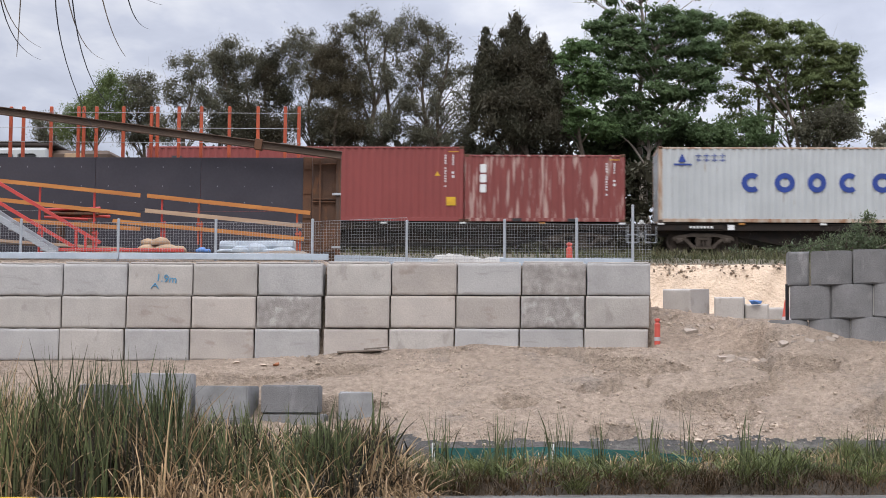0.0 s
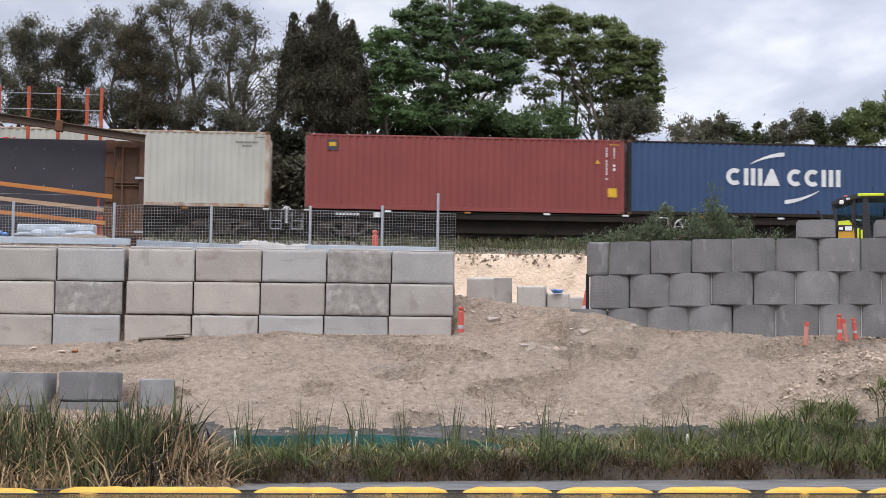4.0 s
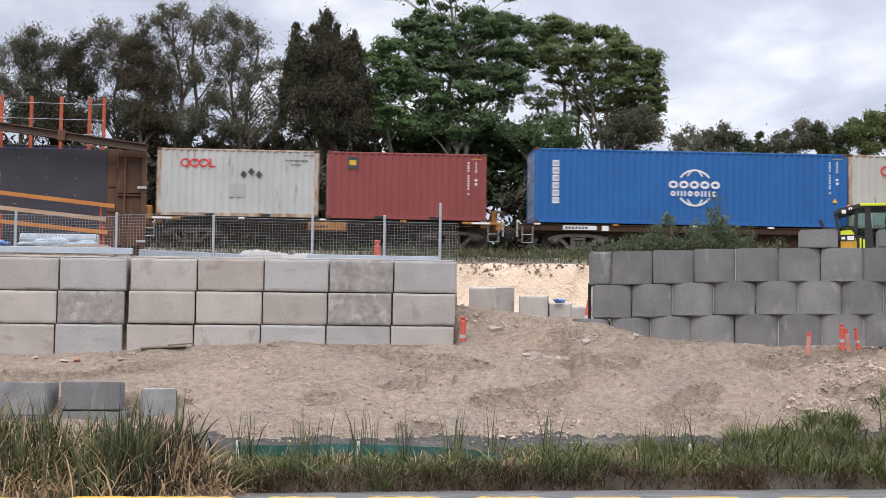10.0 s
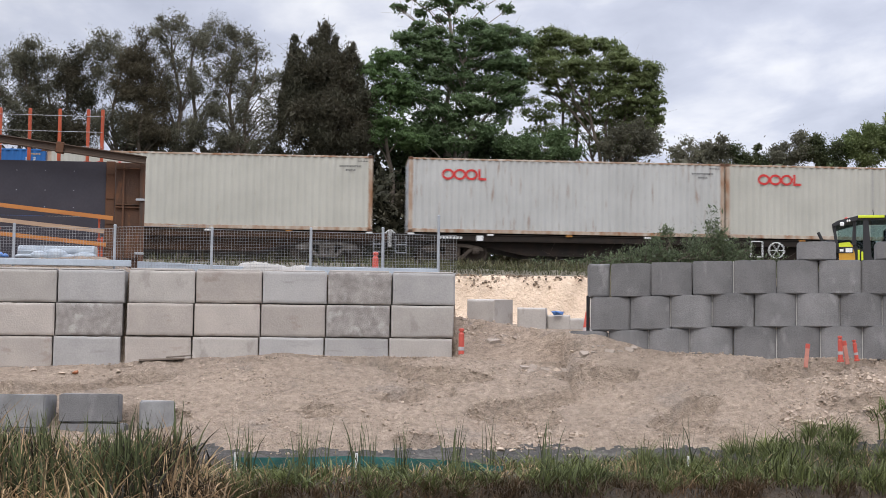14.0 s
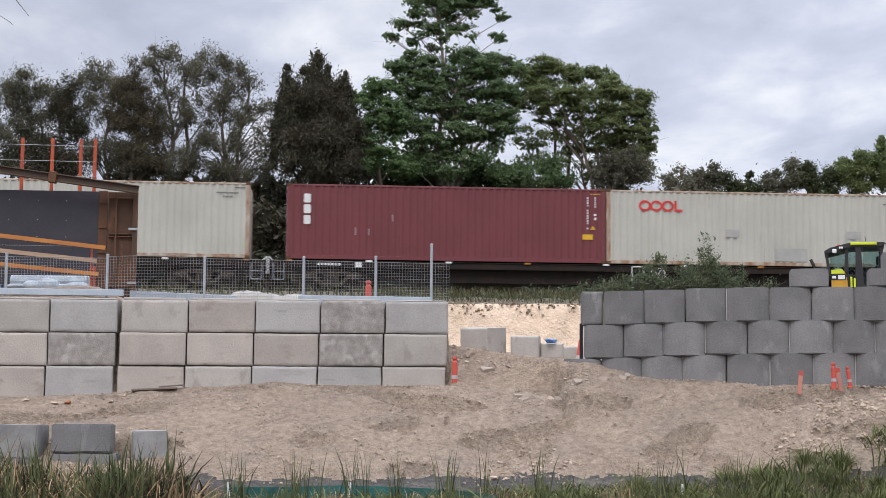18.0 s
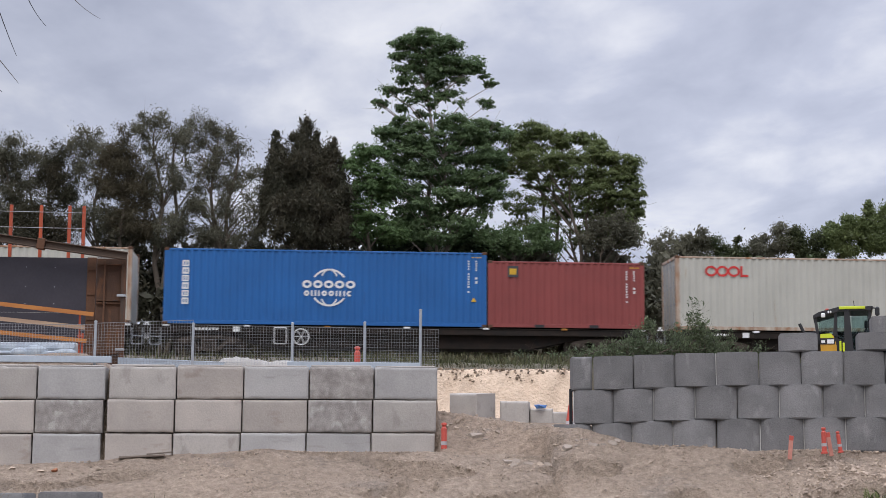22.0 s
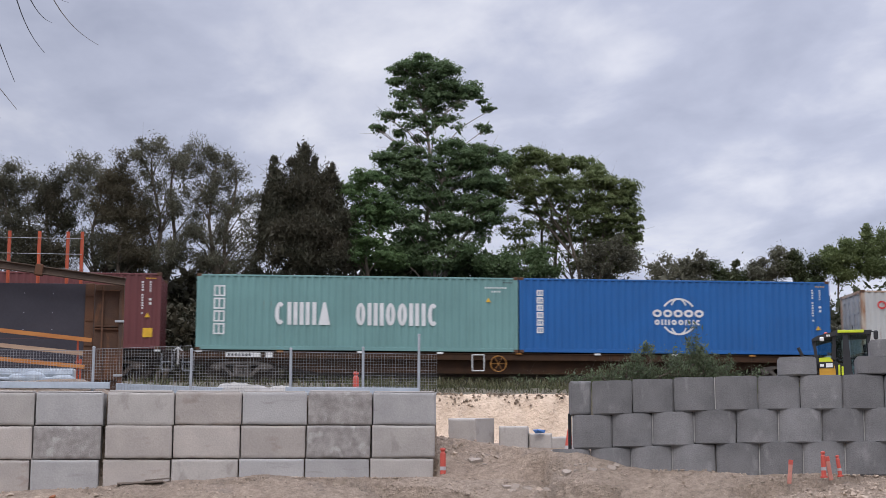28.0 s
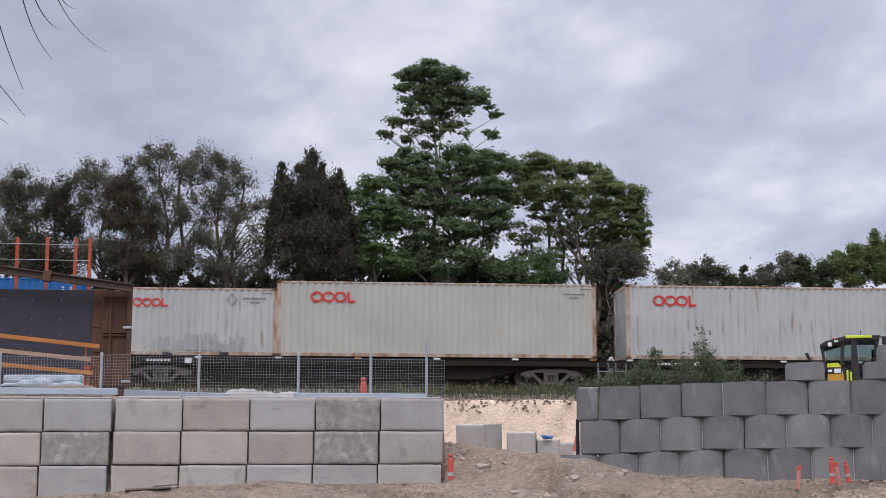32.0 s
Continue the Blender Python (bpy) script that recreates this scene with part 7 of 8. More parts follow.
    h = rng.uniform(0.14, 0.46, len(b)) * np.interp(b[:, 0], [-2, 1.8, 3, 6, 9], [0.55, 0.6, 0.95, 1.2, 1.3]) * np.interp(b[:, 1] - np.array([float(shore(a)) for a in b[:, 0]]), [0, 1, 2, 2.6], [1.1, 1.0, 0.75, 0.6])
    h *= 1.9 * d[keep] - 0.75
    put("bank_grass", b, h, rng.uniform(0.014, 0.030, len(b)), rng.normal(0, 0.20, (len(b), 2)), rng.uniform(0, 0.8, len(b)), GRASS, "fresh green grass on the creek bank", "grass")
    b, d = spots(5500, -9.5, 11.5, -0.1, 0.4, 0.15, 140, -0.15)
    lean = rng.normal(0, 0.14, (len(b), 2))
    lean[:, 1] -= 0.18
    put("hanging_grass", b, rng.uniform(0.12, 0.42, len(b)), rng.uniform(0.008, 0.018, len(b)), lean, rng.uniform(0.2, 1.3, len(b)), GRASS_BROWN, "brown grass hanging over the bank's edge", "grass")
    b, d = spots(5500, -2.2, 11.5, -0.12, 0.3, 0.13, 110, -0.15)
    put("edge_grass", b, rng.uniform(0.10, 0.28, len(b)), rng.uniform(0.008, 0.016, len(b)), rng.normal(0, 0.13, (len(b), 2)), rng.uniform(0.1, 0.9, len(b)), GRASS_BROWN, "brown matted grass at the water's edge", "grass")
    def tussocks(name, seeds, each, x0, x1, d0, d1, h0, h1, radius, mat, label):
        """Tufts whose blades fan out from a small root."""
        cx = rng.uniform(x0, x1, seeds)
        cd = d0 + (d1 - d0) * rng.random(seeds)
        size = rng.uniform(0.6, 1.3, seeds)
        k = np.repeat(np.arange(seeds), each)
        a, r = rng.uniform(0, 2 * math.pi, len(k)), rng.random(len(k)) ** 0.6
        fan = np.stack([np.cos(a), np.sin(a)], 1) * (r * size[k])[:, None]
        x = cx[k] + fan[:, 0] * radius * 0.45
        y = np.array([float(shore(q)) for q in cx])[k] + cd[k] + fan[:, 1] * radius * 0.45
        z = np.array([max(ground_z(p, q), -0.05) for p, q in zip(x, y)]) - 0.03
        h = rng.uniform(h0, h1, len(k)) * size[k] * (1.1 - 0.35 * r)
        put(name, np.stack([x, y, z], 1), h, rng.uniform(0.006, 0.014, len(k)), fan * radius * 1.5 + rng.normal(0, 0.08, (len(k), 2)), 0.15 + 0.75 * r * rng.random(len(k)), mat, label, "grass", 6)

    tussocks("tussock_grass", 60, 125, -2.0, 5.6, 0.0, 0.9, 0.16, 0.38, 0.20, GRASS, "green tussock grass drooping over the bank")
    tussocks("tall_tussock_grass", 52, 130, 4.6, 11.5, 0.0, 2.2, 0.25, 0.48, 0.27, GRASS, "tall green tussocks on the higher bank")
    tussocks("brown_tussock_grass", 40, 100, -2.2, 11.5, -0.05, 0.35, 0.15, 0.38, 0.22, GRASS_BROWN, "brown tussocks hanging at the water's edge")
    b, d = spots(1500, -2.2, 11.5, 0.1, 1.6, 0.2, 90)
    put("straw_grass", b, rng.uniform(0.14, 0.45, len(b)), rng.uniform(0.010, 0.02, len(b)), rng.normal(0, 0.16, (len(b), 2)), rng.uniform(0.1, 0.8, len(b)), REED_DRY, "straw-coloured blades among the bank grass", "grass")
    # pale flopping leaves
    b, d = spots(260, -1.5, 10, 0.2, 1.2, 0.12, 24)
    put("flopped_leaves", b, rng.uniform(0.35, 0.6, len(b)), rng.uniform(0.02, 0.034, len(b)), rng.normal(0, 0.38, (len(b), 2)), rng.uniform(0.3, 0.8, len(b)), GRASS, "long flopping green leaves on the bank", "grass")
    # tufts on the lip of the cut
    x, y = rng.uniform(1.9, 7.6, 3000), 38.9 + 7 * rng.random(3000) ** 1.2
    b = np.stack([x, y, np.array([ground_z(a, c) for a, c in zip(x, y)])], 1)
    put("verge_grass", b, rng.uniform(0.05, 0.22, len(b)), rng.uniform(0.014, 0.03, len(b)), rng.normal(0, 0.1, (len(b), 2)), rng.uniform(0, 0.6, len(b)), TRACK_GRASS, "short mixed grass on the verge above the cut", "grass")
    # trackside grass
    x, y = rng.uniform(-16, 26, 10000), 58.6 - 19 * rng.random(10000) ** 1.5
    keep = (x > 1.2) | (rng.random(len(x)) < 0.3)
    x, y = x[keep], y[keep]
    z = np.array([ground_z(a, c) for a, c in zip(x, y)])
    b = np.stack([x, y, z], 1)
    put("trackside_grass", b, rng.uniform(0.10, 0.42, len(b)), rng.uniform(0.02, 0.05, len(b)), rng.normal(0, 0.12, (len(b), 2)), rng.uniform(0, 0.5, len(b)), TRACK_GRASS, "sparse dry grass beside the track", "grass")


bank_plants()


# ---- trees ----
def leaf_quads(centres, size, slim, droop=0.0, level=1.0, facing=None):
    """Loose leaf quads at the given centres; slim: width over length; facing: the way each leaf's face tends to turn."""
    n = len(centres)
    d = rng.normal(0, 1, (n, 3))
    d[:, 2] = (d[:, 2] * (1 - droop) - droop * 1.6) * level
    if facing is not None:
        d -= 0.75 * (d * facing).sum(1)[:, None] * facing
    d /= np.linalg.norm(d, axis=1)[:, None]
    if facing is None:
        o = rng.normal(0, 1, (n, 3))
        o[:, 2] *= level
    else:
        o = np.cross(facing + rng.normal(0, 0.45, (n, 3)), d)
    o -= (o * d).sum(1)[:, None] * d
    o /= np.linalg.norm(o, axis=1)[:, None] + 1e-9
    s = size * rng.uniform(0.6, 1.3, n)
    a, c = d * s[:, None] / 2, o * (s * slim)[:, None] / 2
    return np.stack([centres - a * 1.0 - c * 0.3, centres - a * 0.1 + c, centres + a, centres + a * 0.1 - c], 1)


def tree(name, x, y, blobs, leaf, mat, bark, label, clump_r=0.5, slim=0.45, droop=0.2, trunk_r=0.17, lean=0.0, limbs=26, flat=0.8, stems=1, per=150, level=1.0, dome=False, fuller=1.0):
    """A tree whose crown fills ellipsoids (dx, z, rx, rz, density) with clumps of leaves, on a tapered trunk with limbs."""
    z0 = ground_z(x, y) - 0.1
    ob = thing(name, label, "tree", at=pose(x, y, z0))
    cs, lim = [], []
    for dx, cz, rx, rz, dense in blobs:
        for _ in range(max(3, round(dense * fuller * 1.7 * math.pi * rx * rz))):
            v = rng.normal(0, 1, 3)
            v /= np.linalg.norm(v)
            r = rng.uniform(0.3, 0.95) ** 0.6
            cs.append((dx + v[0] * rx * r, v[1] * min(rx, 1.3) * 0.9 * r, cz - z0 + v[2] * rz * r))
            lim.append(min(clump_r, 0.95 * min(rx, rz * 1.6)))
    cs = np.array(cs)
    size = np.array(lim) * rng.uniform(0.7, 1.2, len(cs))
    pts = []
    ways = []
    for c, s in zip(cs, size):
        if dome:
            # a pad: leaves over a flattened dome, thin and ragged beneath
            v = rng.normal(0, 1, (per, 3))
            v /= np.linalg.norm(v, axis=1)[:, None]
            v[:, 2] = np.where(v[:, 2] < -0.15, -0.6 * v[:, 2], v[:, 2])
            lumpy = 0.75 + 0.3 * np.sin(3 * np.arctan2(v[:, 1], v[:, 0]) + c[0] * 7)
            q = v * (s * 1.15 * lumpy * rng.uniform(0.35, 1.0, per) ** 0.35)[:, None]
            q[:, 2] *= flat
            w = v * (1, 1, 1.6)
            ways.append(w / np.linalg.norm(w, axis=1)[:, None])
        else:
            q = rng.normal(0, 0.45, (per, 3)) * s
            q[:, 2] *= flat
        pts.append(c + q)
    quads = leaf_quads(np.concatenate(pts), leaf, slim, droop, level, np.concatenate(ways) if dome else None)
    inner = leaf_quads(np.repeat(cs, 7, 0) + rng.normal(0, 0.13, (len(cs) * 7, 3)), leaf * 2.2, slim * 1.2, droop, level)
    crown = new("crown", strips("crown", np.concatenate([quads, inner]), mat))
    crown.parent = ob
    # trunk, forking into limbs that end in clumps
    top = max(b[1] + b[3] * 0.4 for b in blobs) - z0
    tb = Build()
    path = []
    for j in range(stems):
        spread = (j - (stems - 1) / 2) * 0.9
        prev = Vector((spread * 0.25, 0.1 * j, 0))
        r0 = trunk_r / math.sqrt(stems)
        steps = 13
        for k in range(steps):
            s = (k + 1) / steps
            nxt = Vector((lean * s + spread * s * 1.1 + 0.2 * math.sin(k * 1.0 + x + j), 0.1 * j + 0.15 * math.cos(k * 0.7 + x), top * s * 0.92))
            tb.tube(prev, nxt, r0 * (1 - 0.8 * (k / steps)), r0 * (1 - 0.8 * s), 8, False)
            path.append((prev.copy(), nxt.copy(), r0 * (1 - 0.8 * s)))
            prev = nxt
    part("trunk", tb, bark, ob, smooth=True)
    lb = Build()
    for k in rng.permutation(len(cs))[:limbs]:
        c = Vector(cs[k])
        best = min(path, key=lambda q: abs(q[1].z - c.z + 0.9 * (q[1] - c).xy.length + 0.3) + 0.5 * (q[1] - c).xy.length)
        a = best[1]
        mid = a.lerp(c, 0.5) + Vector((0, 0, 0.1 * (c - a).length))
        r = min(best[2] * 0.45, 0.05)
        lb.tube(a, mid, r, r * 0.65, 6, False)
        lb.tube(mid, c, r * 0.65, r * 0.2, 5, False)
        for _ in range(2):
            e = c + Vector(rng.normal(0, 0.4, 3))
            lb.tube(c.lerp(mid, 0.3), e, r * 0.3, r * 0.1, 4, False)
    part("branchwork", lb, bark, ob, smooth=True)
    return ob


def wood():
    she = dict(leaf=0.15, slim=0.22, droop=-0.05, flat=1.0, bark=BARK, clump_r=0.46, per=215)
    tree("she_oak_tree", -22.8, 75.0, [(-0.2, 13.0, 0.6, 0.6, 4), (0.1, 12.4, 0.8, 0.5, 5)], mat=LEAF_OLIVE, label="slender she-oak with wispy olive-grey foliage", **she)
    tree("she_oak_tree", -20.4, 74.0, [(0.6, 14.8, 0.8, 0.6, 6), (-0.2, 14.1, 0.7, 0.5, 5), (-0.5, 13.2, 1.1, 0.8, 5), (1.0, 13.6, 0.9, 0.9, 4), (-1.0, 12.4, 1.2, 0.5, 5)], mat=LEAF_UMB, label="small yellow-green tree among she-oaks", **she)
    tree("she_oak_tree", -18.3, 74.5, [(-0.4, 15.2, 0.5, 0.7, 3), (0.3, 15.0, 0.5, 0.6, 3), (-0.1, 14.1, 1.0, 1.0, 4), (-0.4, 12.7, 1.2, 0.7, 5), (0.7, 12.8, 0.7, 0.8, 3)], mat=LEAF_OLIVE, label="slender she-oak with wispy olive-grey foliage", **she)
    tree("she_oak_tree", -15.8, 73.5, [(-0.3, 15.8, 0.5, 0.5, 3), (0.3, 15.3, 0.7, 0.7, 3.5), (-0.5, 14.4, 0.7, 0.7, 3), (0.6, 13.9, 1.1, 0.8, 3), (0.1, 12.7, 1.1, 0.7, 3), (-0.9, 12.6, 0.9, 0.6, 4)], mat=LEAF_OLIVE, label="slender she-oak with wispy olive-grey foliage", **she)
    tree("she_oak_tree", -14.2, 74.2, [(0.1, 16.5, 0.4, 0.5, 4), (-0.1, 15.7, 0.8, 0.7, 4), (-0.5, 16.1, 0.5, 0.5, 3), (0.3, 14.6, 0.8, 0.7, 3), (-0.2, 13.6, 1.0, 0.8, 3), (0.4, 12.7, 1.1, 0.6, 4)], mat=LEAF_OLIVE, label="slender she-oak with wispy olive-grey foliage", **she)
    tree("she_oak_tree", -13.1, 74.8, [(-0.2, 15.9, 0.5, 0.7, 3), (-0.0, 14.5, 0.5, 0.8, 2), (0.1, 13.2, 0.7, 0.8, 3)], mat=LEAF_OLIVE, label="slender she-oak with wispy olive-grey foliage", **she)
    tree("she_oak_tree", -12.0, 73.6, [(0.1, 16.0, 0.6, 0.6, 6), (0.0, 15.0, 0.7, 0.8, 7), (0.5, 14.4, 0.8, 0.8, 7), (-0.6, 13.1, 1.1, 0.9, 4), (0.1, 12.4, 1.6, 0.7, 6)], mat=LEAF_DARK, label="dark dense she-oak among lighter ones", **she)
    tree("she_oak_tree", -13.8, 74.6, [(-0.2, 16.7, 0.5, 0.4, 3), (-0.4, 15.7, 0.6, 0.7, 4), (0.7, 16.0, 0.6, 0.5, 3), (0.6, 14.9, 0.4, 0.6, 1.6), (-0.2, 14.4, 0.6, 0.8, 3), (-0.1, 12.7, 1.1, 0.9, 4)], mat=LEAF_OLIVE, label="slender she-oak with wispy olive-grey foliage", **she)
    tree("she_oak_tree", -9.9, 73.8, [(-1.0, 17.1, 0.5, 0.4, 4), (-0.4, 17.0, 0.4, 0.4, 4), (-1.3, 16.5, 0.4, 0.3, 3), (-0.2, 16.2, 1.0, 0.7, 4.5), (-0.9, 15.5, 0.6, 0.6, 4), (-0.0, 14.6, 0.9, 0.7, 3), (-0.3, 13.2, 1.2, 0.8, 4), (1.1, 12.7, 1.3, 0.9, 6)], mat=LEAF_OLIVE, label="slender she-oak with wispy olive-grey foliage", **she)
    tree("she_oak_tree", -8.6, 73.2, [(-0.2, 17.0, 0.4, 0.4, 4), (-0.5, 16.1, 0.8, 0.6, 6), (0.1, 15.7, 0.7, 0.7, 7), (-0.4, 14.9, 1.0, 0.9, 7), (0.5, 14.2, 0.8, 0.9, 6), (0.3, 12.9, 1.2, 0.9, 6)], mat=LEAF_BROWN, label="brownish she-oak with soft dense foliage", **she)
    tree("she_oak_tree", -6.8, 73.9, [(-1.0, 18.1, 0.4, 0.4, 4), (-1.2, 17.3, 0.7, 0.5, 3.2), (-0.2, 17.6, 0.6, 0.6, 3.5), (0.4, 17.1, 0.7, 0.6, 2.6), (-0.5, 16.5, 0.9, 0.6, 2.6), (-0.2, 15.4, 0.9, 0.6, 2.4), (1.0, 14.8, 1.0, 0.6, 3.5), (-0.5, 14.1, 0.8, 0.7, 3), (0.9, 13.7, 0.9, 0.6, 3), (0.0, 12.6, 1.6, 0.8, 5), (-1.0, 15.1, 0.5, 0.5, 2.2)], limbs=70, stems=2, trunk_r=0.26, mat=LEAF_OLIVE, label="large olive-grey she-oak with see-through crown", **she)
    tree("she_oak_tree", -4.1, 73.4, [(-1.4, 17.7, 0.5, 0.4, 4), (-1.6, 16.8, 0.9, 0.5, 5), (-0.8, 17.4, 0.5, 0.5, 3), (-0.3, 17.1, 0.6, 0.4, 4.5), (0.5, 17.0, 0.5, 0.4, 4), (0.7, 16.3, 0.5, 0.4, 2.5), (-0.2, 16.1, 0.8, 0.6, 3), (-1.1, 15.6, 0.9, 0.6, 4), (0.8, 15.5, 0.7, 0.4, 2.5), (1.5, 15.3, 0.5, 0.3, 2.5), (0.2, 14.7, 0.9, 0.6, 3), (1.2, 14.5, 0.6, 0.5, 1.6), (-0.4, 13.6, 1.2, 0.7, 4.5), (1.0, 13.4, 0.8, 0.6, 2.2), (1.7, 12.9, 0.7, 0.7, 2.5), (0.2, 12.3, 1.8, 0.6, 6)], limbs=80, stems=2, trunk_r=0.24, mat=LEAF_OLIVE, label="wide olive-grey she-oak with open outer boughs", **she)
    tree("conifer_tree", -0.3, 73.0, [(0.0, 17.85, 0.10, 0.4, 12), (0.0, 17.4, 0.22, 0.4, 10), (0.0, 16.9, 0.38, 0.45, 9), (0.0, 16.4, 0.6, 0.5, 9), (-1.42, 17.1, 0.10, 0.35, 12), (-1.36, 16.65, 0.2, 0.4, 10), (-1.2, 16.1, 0.42, 0.45, 9), (1.36, 16.8, 0.10, 0.35, 12), (1.26, 16.35, 0.24, 0.4, 10), (1.0, 15.9, 0.48, 0.5, 9), (0.55, 17.0, 0.12, 0.35, 10), (-0.6, 16.9, 0.12, 0.35, 10), (0.0, 15.6, 1.1, 0.7, 9), (-1.0, 15.2, 0.8, 0.7, 9), (1.0, 15.1, 0.8, 0.7, 9), (-1.0, 14.2, 1.0, 0.8, 8), (0.5, 14.3, 1.2, 0.8, 8), (1.3, 14.0, 0.7, 0.8, 8)], mat=LEAF_DARK, bark=BARK, label="dense dark conical conifer with feathery tips", leaf=0.18, slim=0.24, droop=-0.45, clump_r=0.45, trunk_r=0.25, limbs=16, flat=1.4, per=200)
    spires = []
    for k in range(34):
        z = 12.6 + 3.6 * k / 34
        reach = 2.05 - 0.14 * (z - 13) + rnd.uniform(-0.15, 0.15)
        spires.append(((-1 if k % 2 else 1) * reach + 0.05, z, 0.16, 0.42, 6))
    tree("conifer_tree", -0.3, 73.1, spires, mat=LEAF_DARK, bark=BARK, label="feathery upturned outer sprays of the dark conifer", leaf=0.13, slim=0.2, droop=-0.6, clump_r=0.3, trunk_r=0.2, limbs=30, flat=1.8, per=150)
    tree("conifer_tree", 0.1, 72.4, [(-1.3, 13.5, 0.9, 0.7, 8), (0.1, 13.7, 1.1, 0.8, 8), (1.3, 14.0, 0.6, 0.8, 6), (-0.8, 12.5, 1.3, 0.7, 8), (1.0, 12.5, 1.1, 0.7, 7)], mat=LEAF_DARK, bark=BARK, label="dark dense lower conifer beneath the conical one", leaf=0.18, slim=0.24, droop=-0.45, clump_r=0.45, trunk_r=0.25, limbs=16, flat=1.4, per=200)
    tree("broadleaf_tree", 5.7, 75.2, [(0.0, 22.1, 1.5, 0.5, 4), (0.5, 21.1, 2.0, 0.45, 3.5), (0.1, 20.2, 2.0, 0.4, 2.2), (0.2, 19.4, 1.5, 0.3, 1.8), (-0.4, 22.6, 1.1, 0.3, 6), (-1.3, 22.2, 0.8, 0.3, 5.5), (0.8, 22.3, 0.9, 0.3, 5.5), (-1.9, 21.7, 0.5, 0.2, 5), (-0.8, 21.5, 0.9, 0.3, 4.5), (0.6, 21.6, 1.1, 0.4, 5.5), (1.9, 21.4, 0.8, 0.4, 5.5), (-1.2, 20.8, 0.8, 0.3, 3), (0.3, 20.7, 0.9, 0.4, 4.5), (1.6, 20.7, 0.8, 0.3, 3.5), (2.7, 20.8, 0.4, 0.2, 5), (3.1, 20.4, 0.3, 0.2, 6), (-2.0, 20.0, 0.5, 0.3, 5), (-1.5, 20.4, 0.5, 0.2, 3), (-2.6, 19.2, 0.5, 0.2, 6), (-1.7, 19.0, 0.5, 0.2, 4), (-0.5, 19.5, 0.6, 0.3, 3.5), (0.9, 19.8, 0.7, 0.3, 2.5), (2.6, 19.3, 0.5, 0.2, 6), (-0.1, 18.8, 0.6, 0.2, 3)], label="tall emergent tree with layered tufted green crown", mat=LEAF_GREEN, bark=BARK_PALE, leaf=0.12, slim=0.5, level=0.8, droop=0.1, clump_r=0.55, per=200, dome=True, trunk_r=0.2, limbs=50, flat=0.62, fuller=1.3)
    tree("broadleaf_tree", 6.5, 74.2, [(-2.0, 18.0, 0.9, 0.3, 7), (-2.7, 17.5, 0.7, 0.4, 7), (0.3, 18.2, 1.2, 0.3, 8), (1.8, 18.0, 0.7, 0.3, 8), (-1.2, 17.3, 1.2, 0.5, 7), (1.0, 17.4, 1.4, 0.5, 8), (2.6, 17.6, 0.5, 0.4, 6), (-2.4, 16.6, 1.1, 0.5, 6), (-0.4, 16.5, 1.3, 0.5, 7), (1.7, 16.5, 1.2, 0.5, 8), (2.5, 16.3, 0.6, 0.5, 5), (-1.9, 15.7, 1.1, 0.5, 6), (0.0, 15.5, 1.3, 0.5, 6), (1.8, 15.3, 1.2, 0.5, 8)], label="broad green tree with layered leafy boughs", mat=LEAF_GREEN, bark=BARK_PALE, leaf=0.12, slim=0.5, level=0.8, droop=0.1, clump_r=0.55, per=200, dome=True, trunk_r=0.2, limbs=50, flat=0.62, fuller=1.3)
    tree("broadleaf_tree", 5.8, 74.0, [(-1.7, 14.7, 1.2, 0.6, 7), (0.4, 14.3, 1.5, 0.5, 7), (2.3, 14.6, 1.2, 0.4, 7), (-0.8, 13.6, 1.2, 0.7, 6), (1.0, 13.2, 1.1, 0.6, 4), (2.2, 13.8, 0.6, 0.4, 3), (-1.3, 12.7, 1.2, 0.6, 7), (0.2, 12.4, 1.1, 0.4, 6)], label="lower leafy boughs of a broad green tree", mat=LEAF_GREEN, bark=BARK_PALE, leaf=0.12, slim=0.5, level=0.8, droop=0.1, clump_r=0.55, per=200, dome=True, trunk_r=0.2, limbs=30, flat=0.62, fuller=1.3)
    tree("broadleaf_tree", 2.8, 72.8, [(-0.3, 16.3, 0.6, 0.4, 7), (0.3, 16.4, 0.5, 0.3, 6), (-0.8, 15.7, 0.6, 0.4, 6), (0.0, 15.4, 0.9, 0.5, 7), (-0.4, 14.5, 0.9, 0.6, 7), (0.5, 14.6, 0.7, 0.7, 7), (0.0, 13.4, 0.9, 0.7, 7), (-0.8, 12.8, 0.9, 0.7, 6), (0.8, 12.5, 1.0, 0.6, 6)], mat=LEAF_MID, bark=BARK, label="lighter green bushy tree below the tall one", leaf=0.12, slim=0.5, level=0.8, droop=0.2, clump_r=0.5, per=180, dome=True, trunk_r=0.18, limbs=14, flat=0.7)
    tree("umbrella_tree", 11.6, 76.0, [(-0.8, 18.2, 1.0, 0.3, 8), (-1.7, 17.8, 0.7, 0.4, 7), (-0.0, 17.9, 0.9, 0.3, 8), (0.7, 17.6, 0.7, 0.3, 8), (1.8, 17.9, 0.7, 0.3, 8), (2.4, 17.5, 0.7, 0.3, 7), (-1.1, 17.3, 1.0, 0.4, 8)], label="rounded tree crown behind the umbrella tree", stems=2, trunk_r=0.22, mat=LEAF_UMB, bark=BARK, leaf=0.115, slim=0.5, level=0.8, droop=0.1, clump_r=0.55, per=200, dome=True, limbs=60, flat=0.6, fuller=1.25)
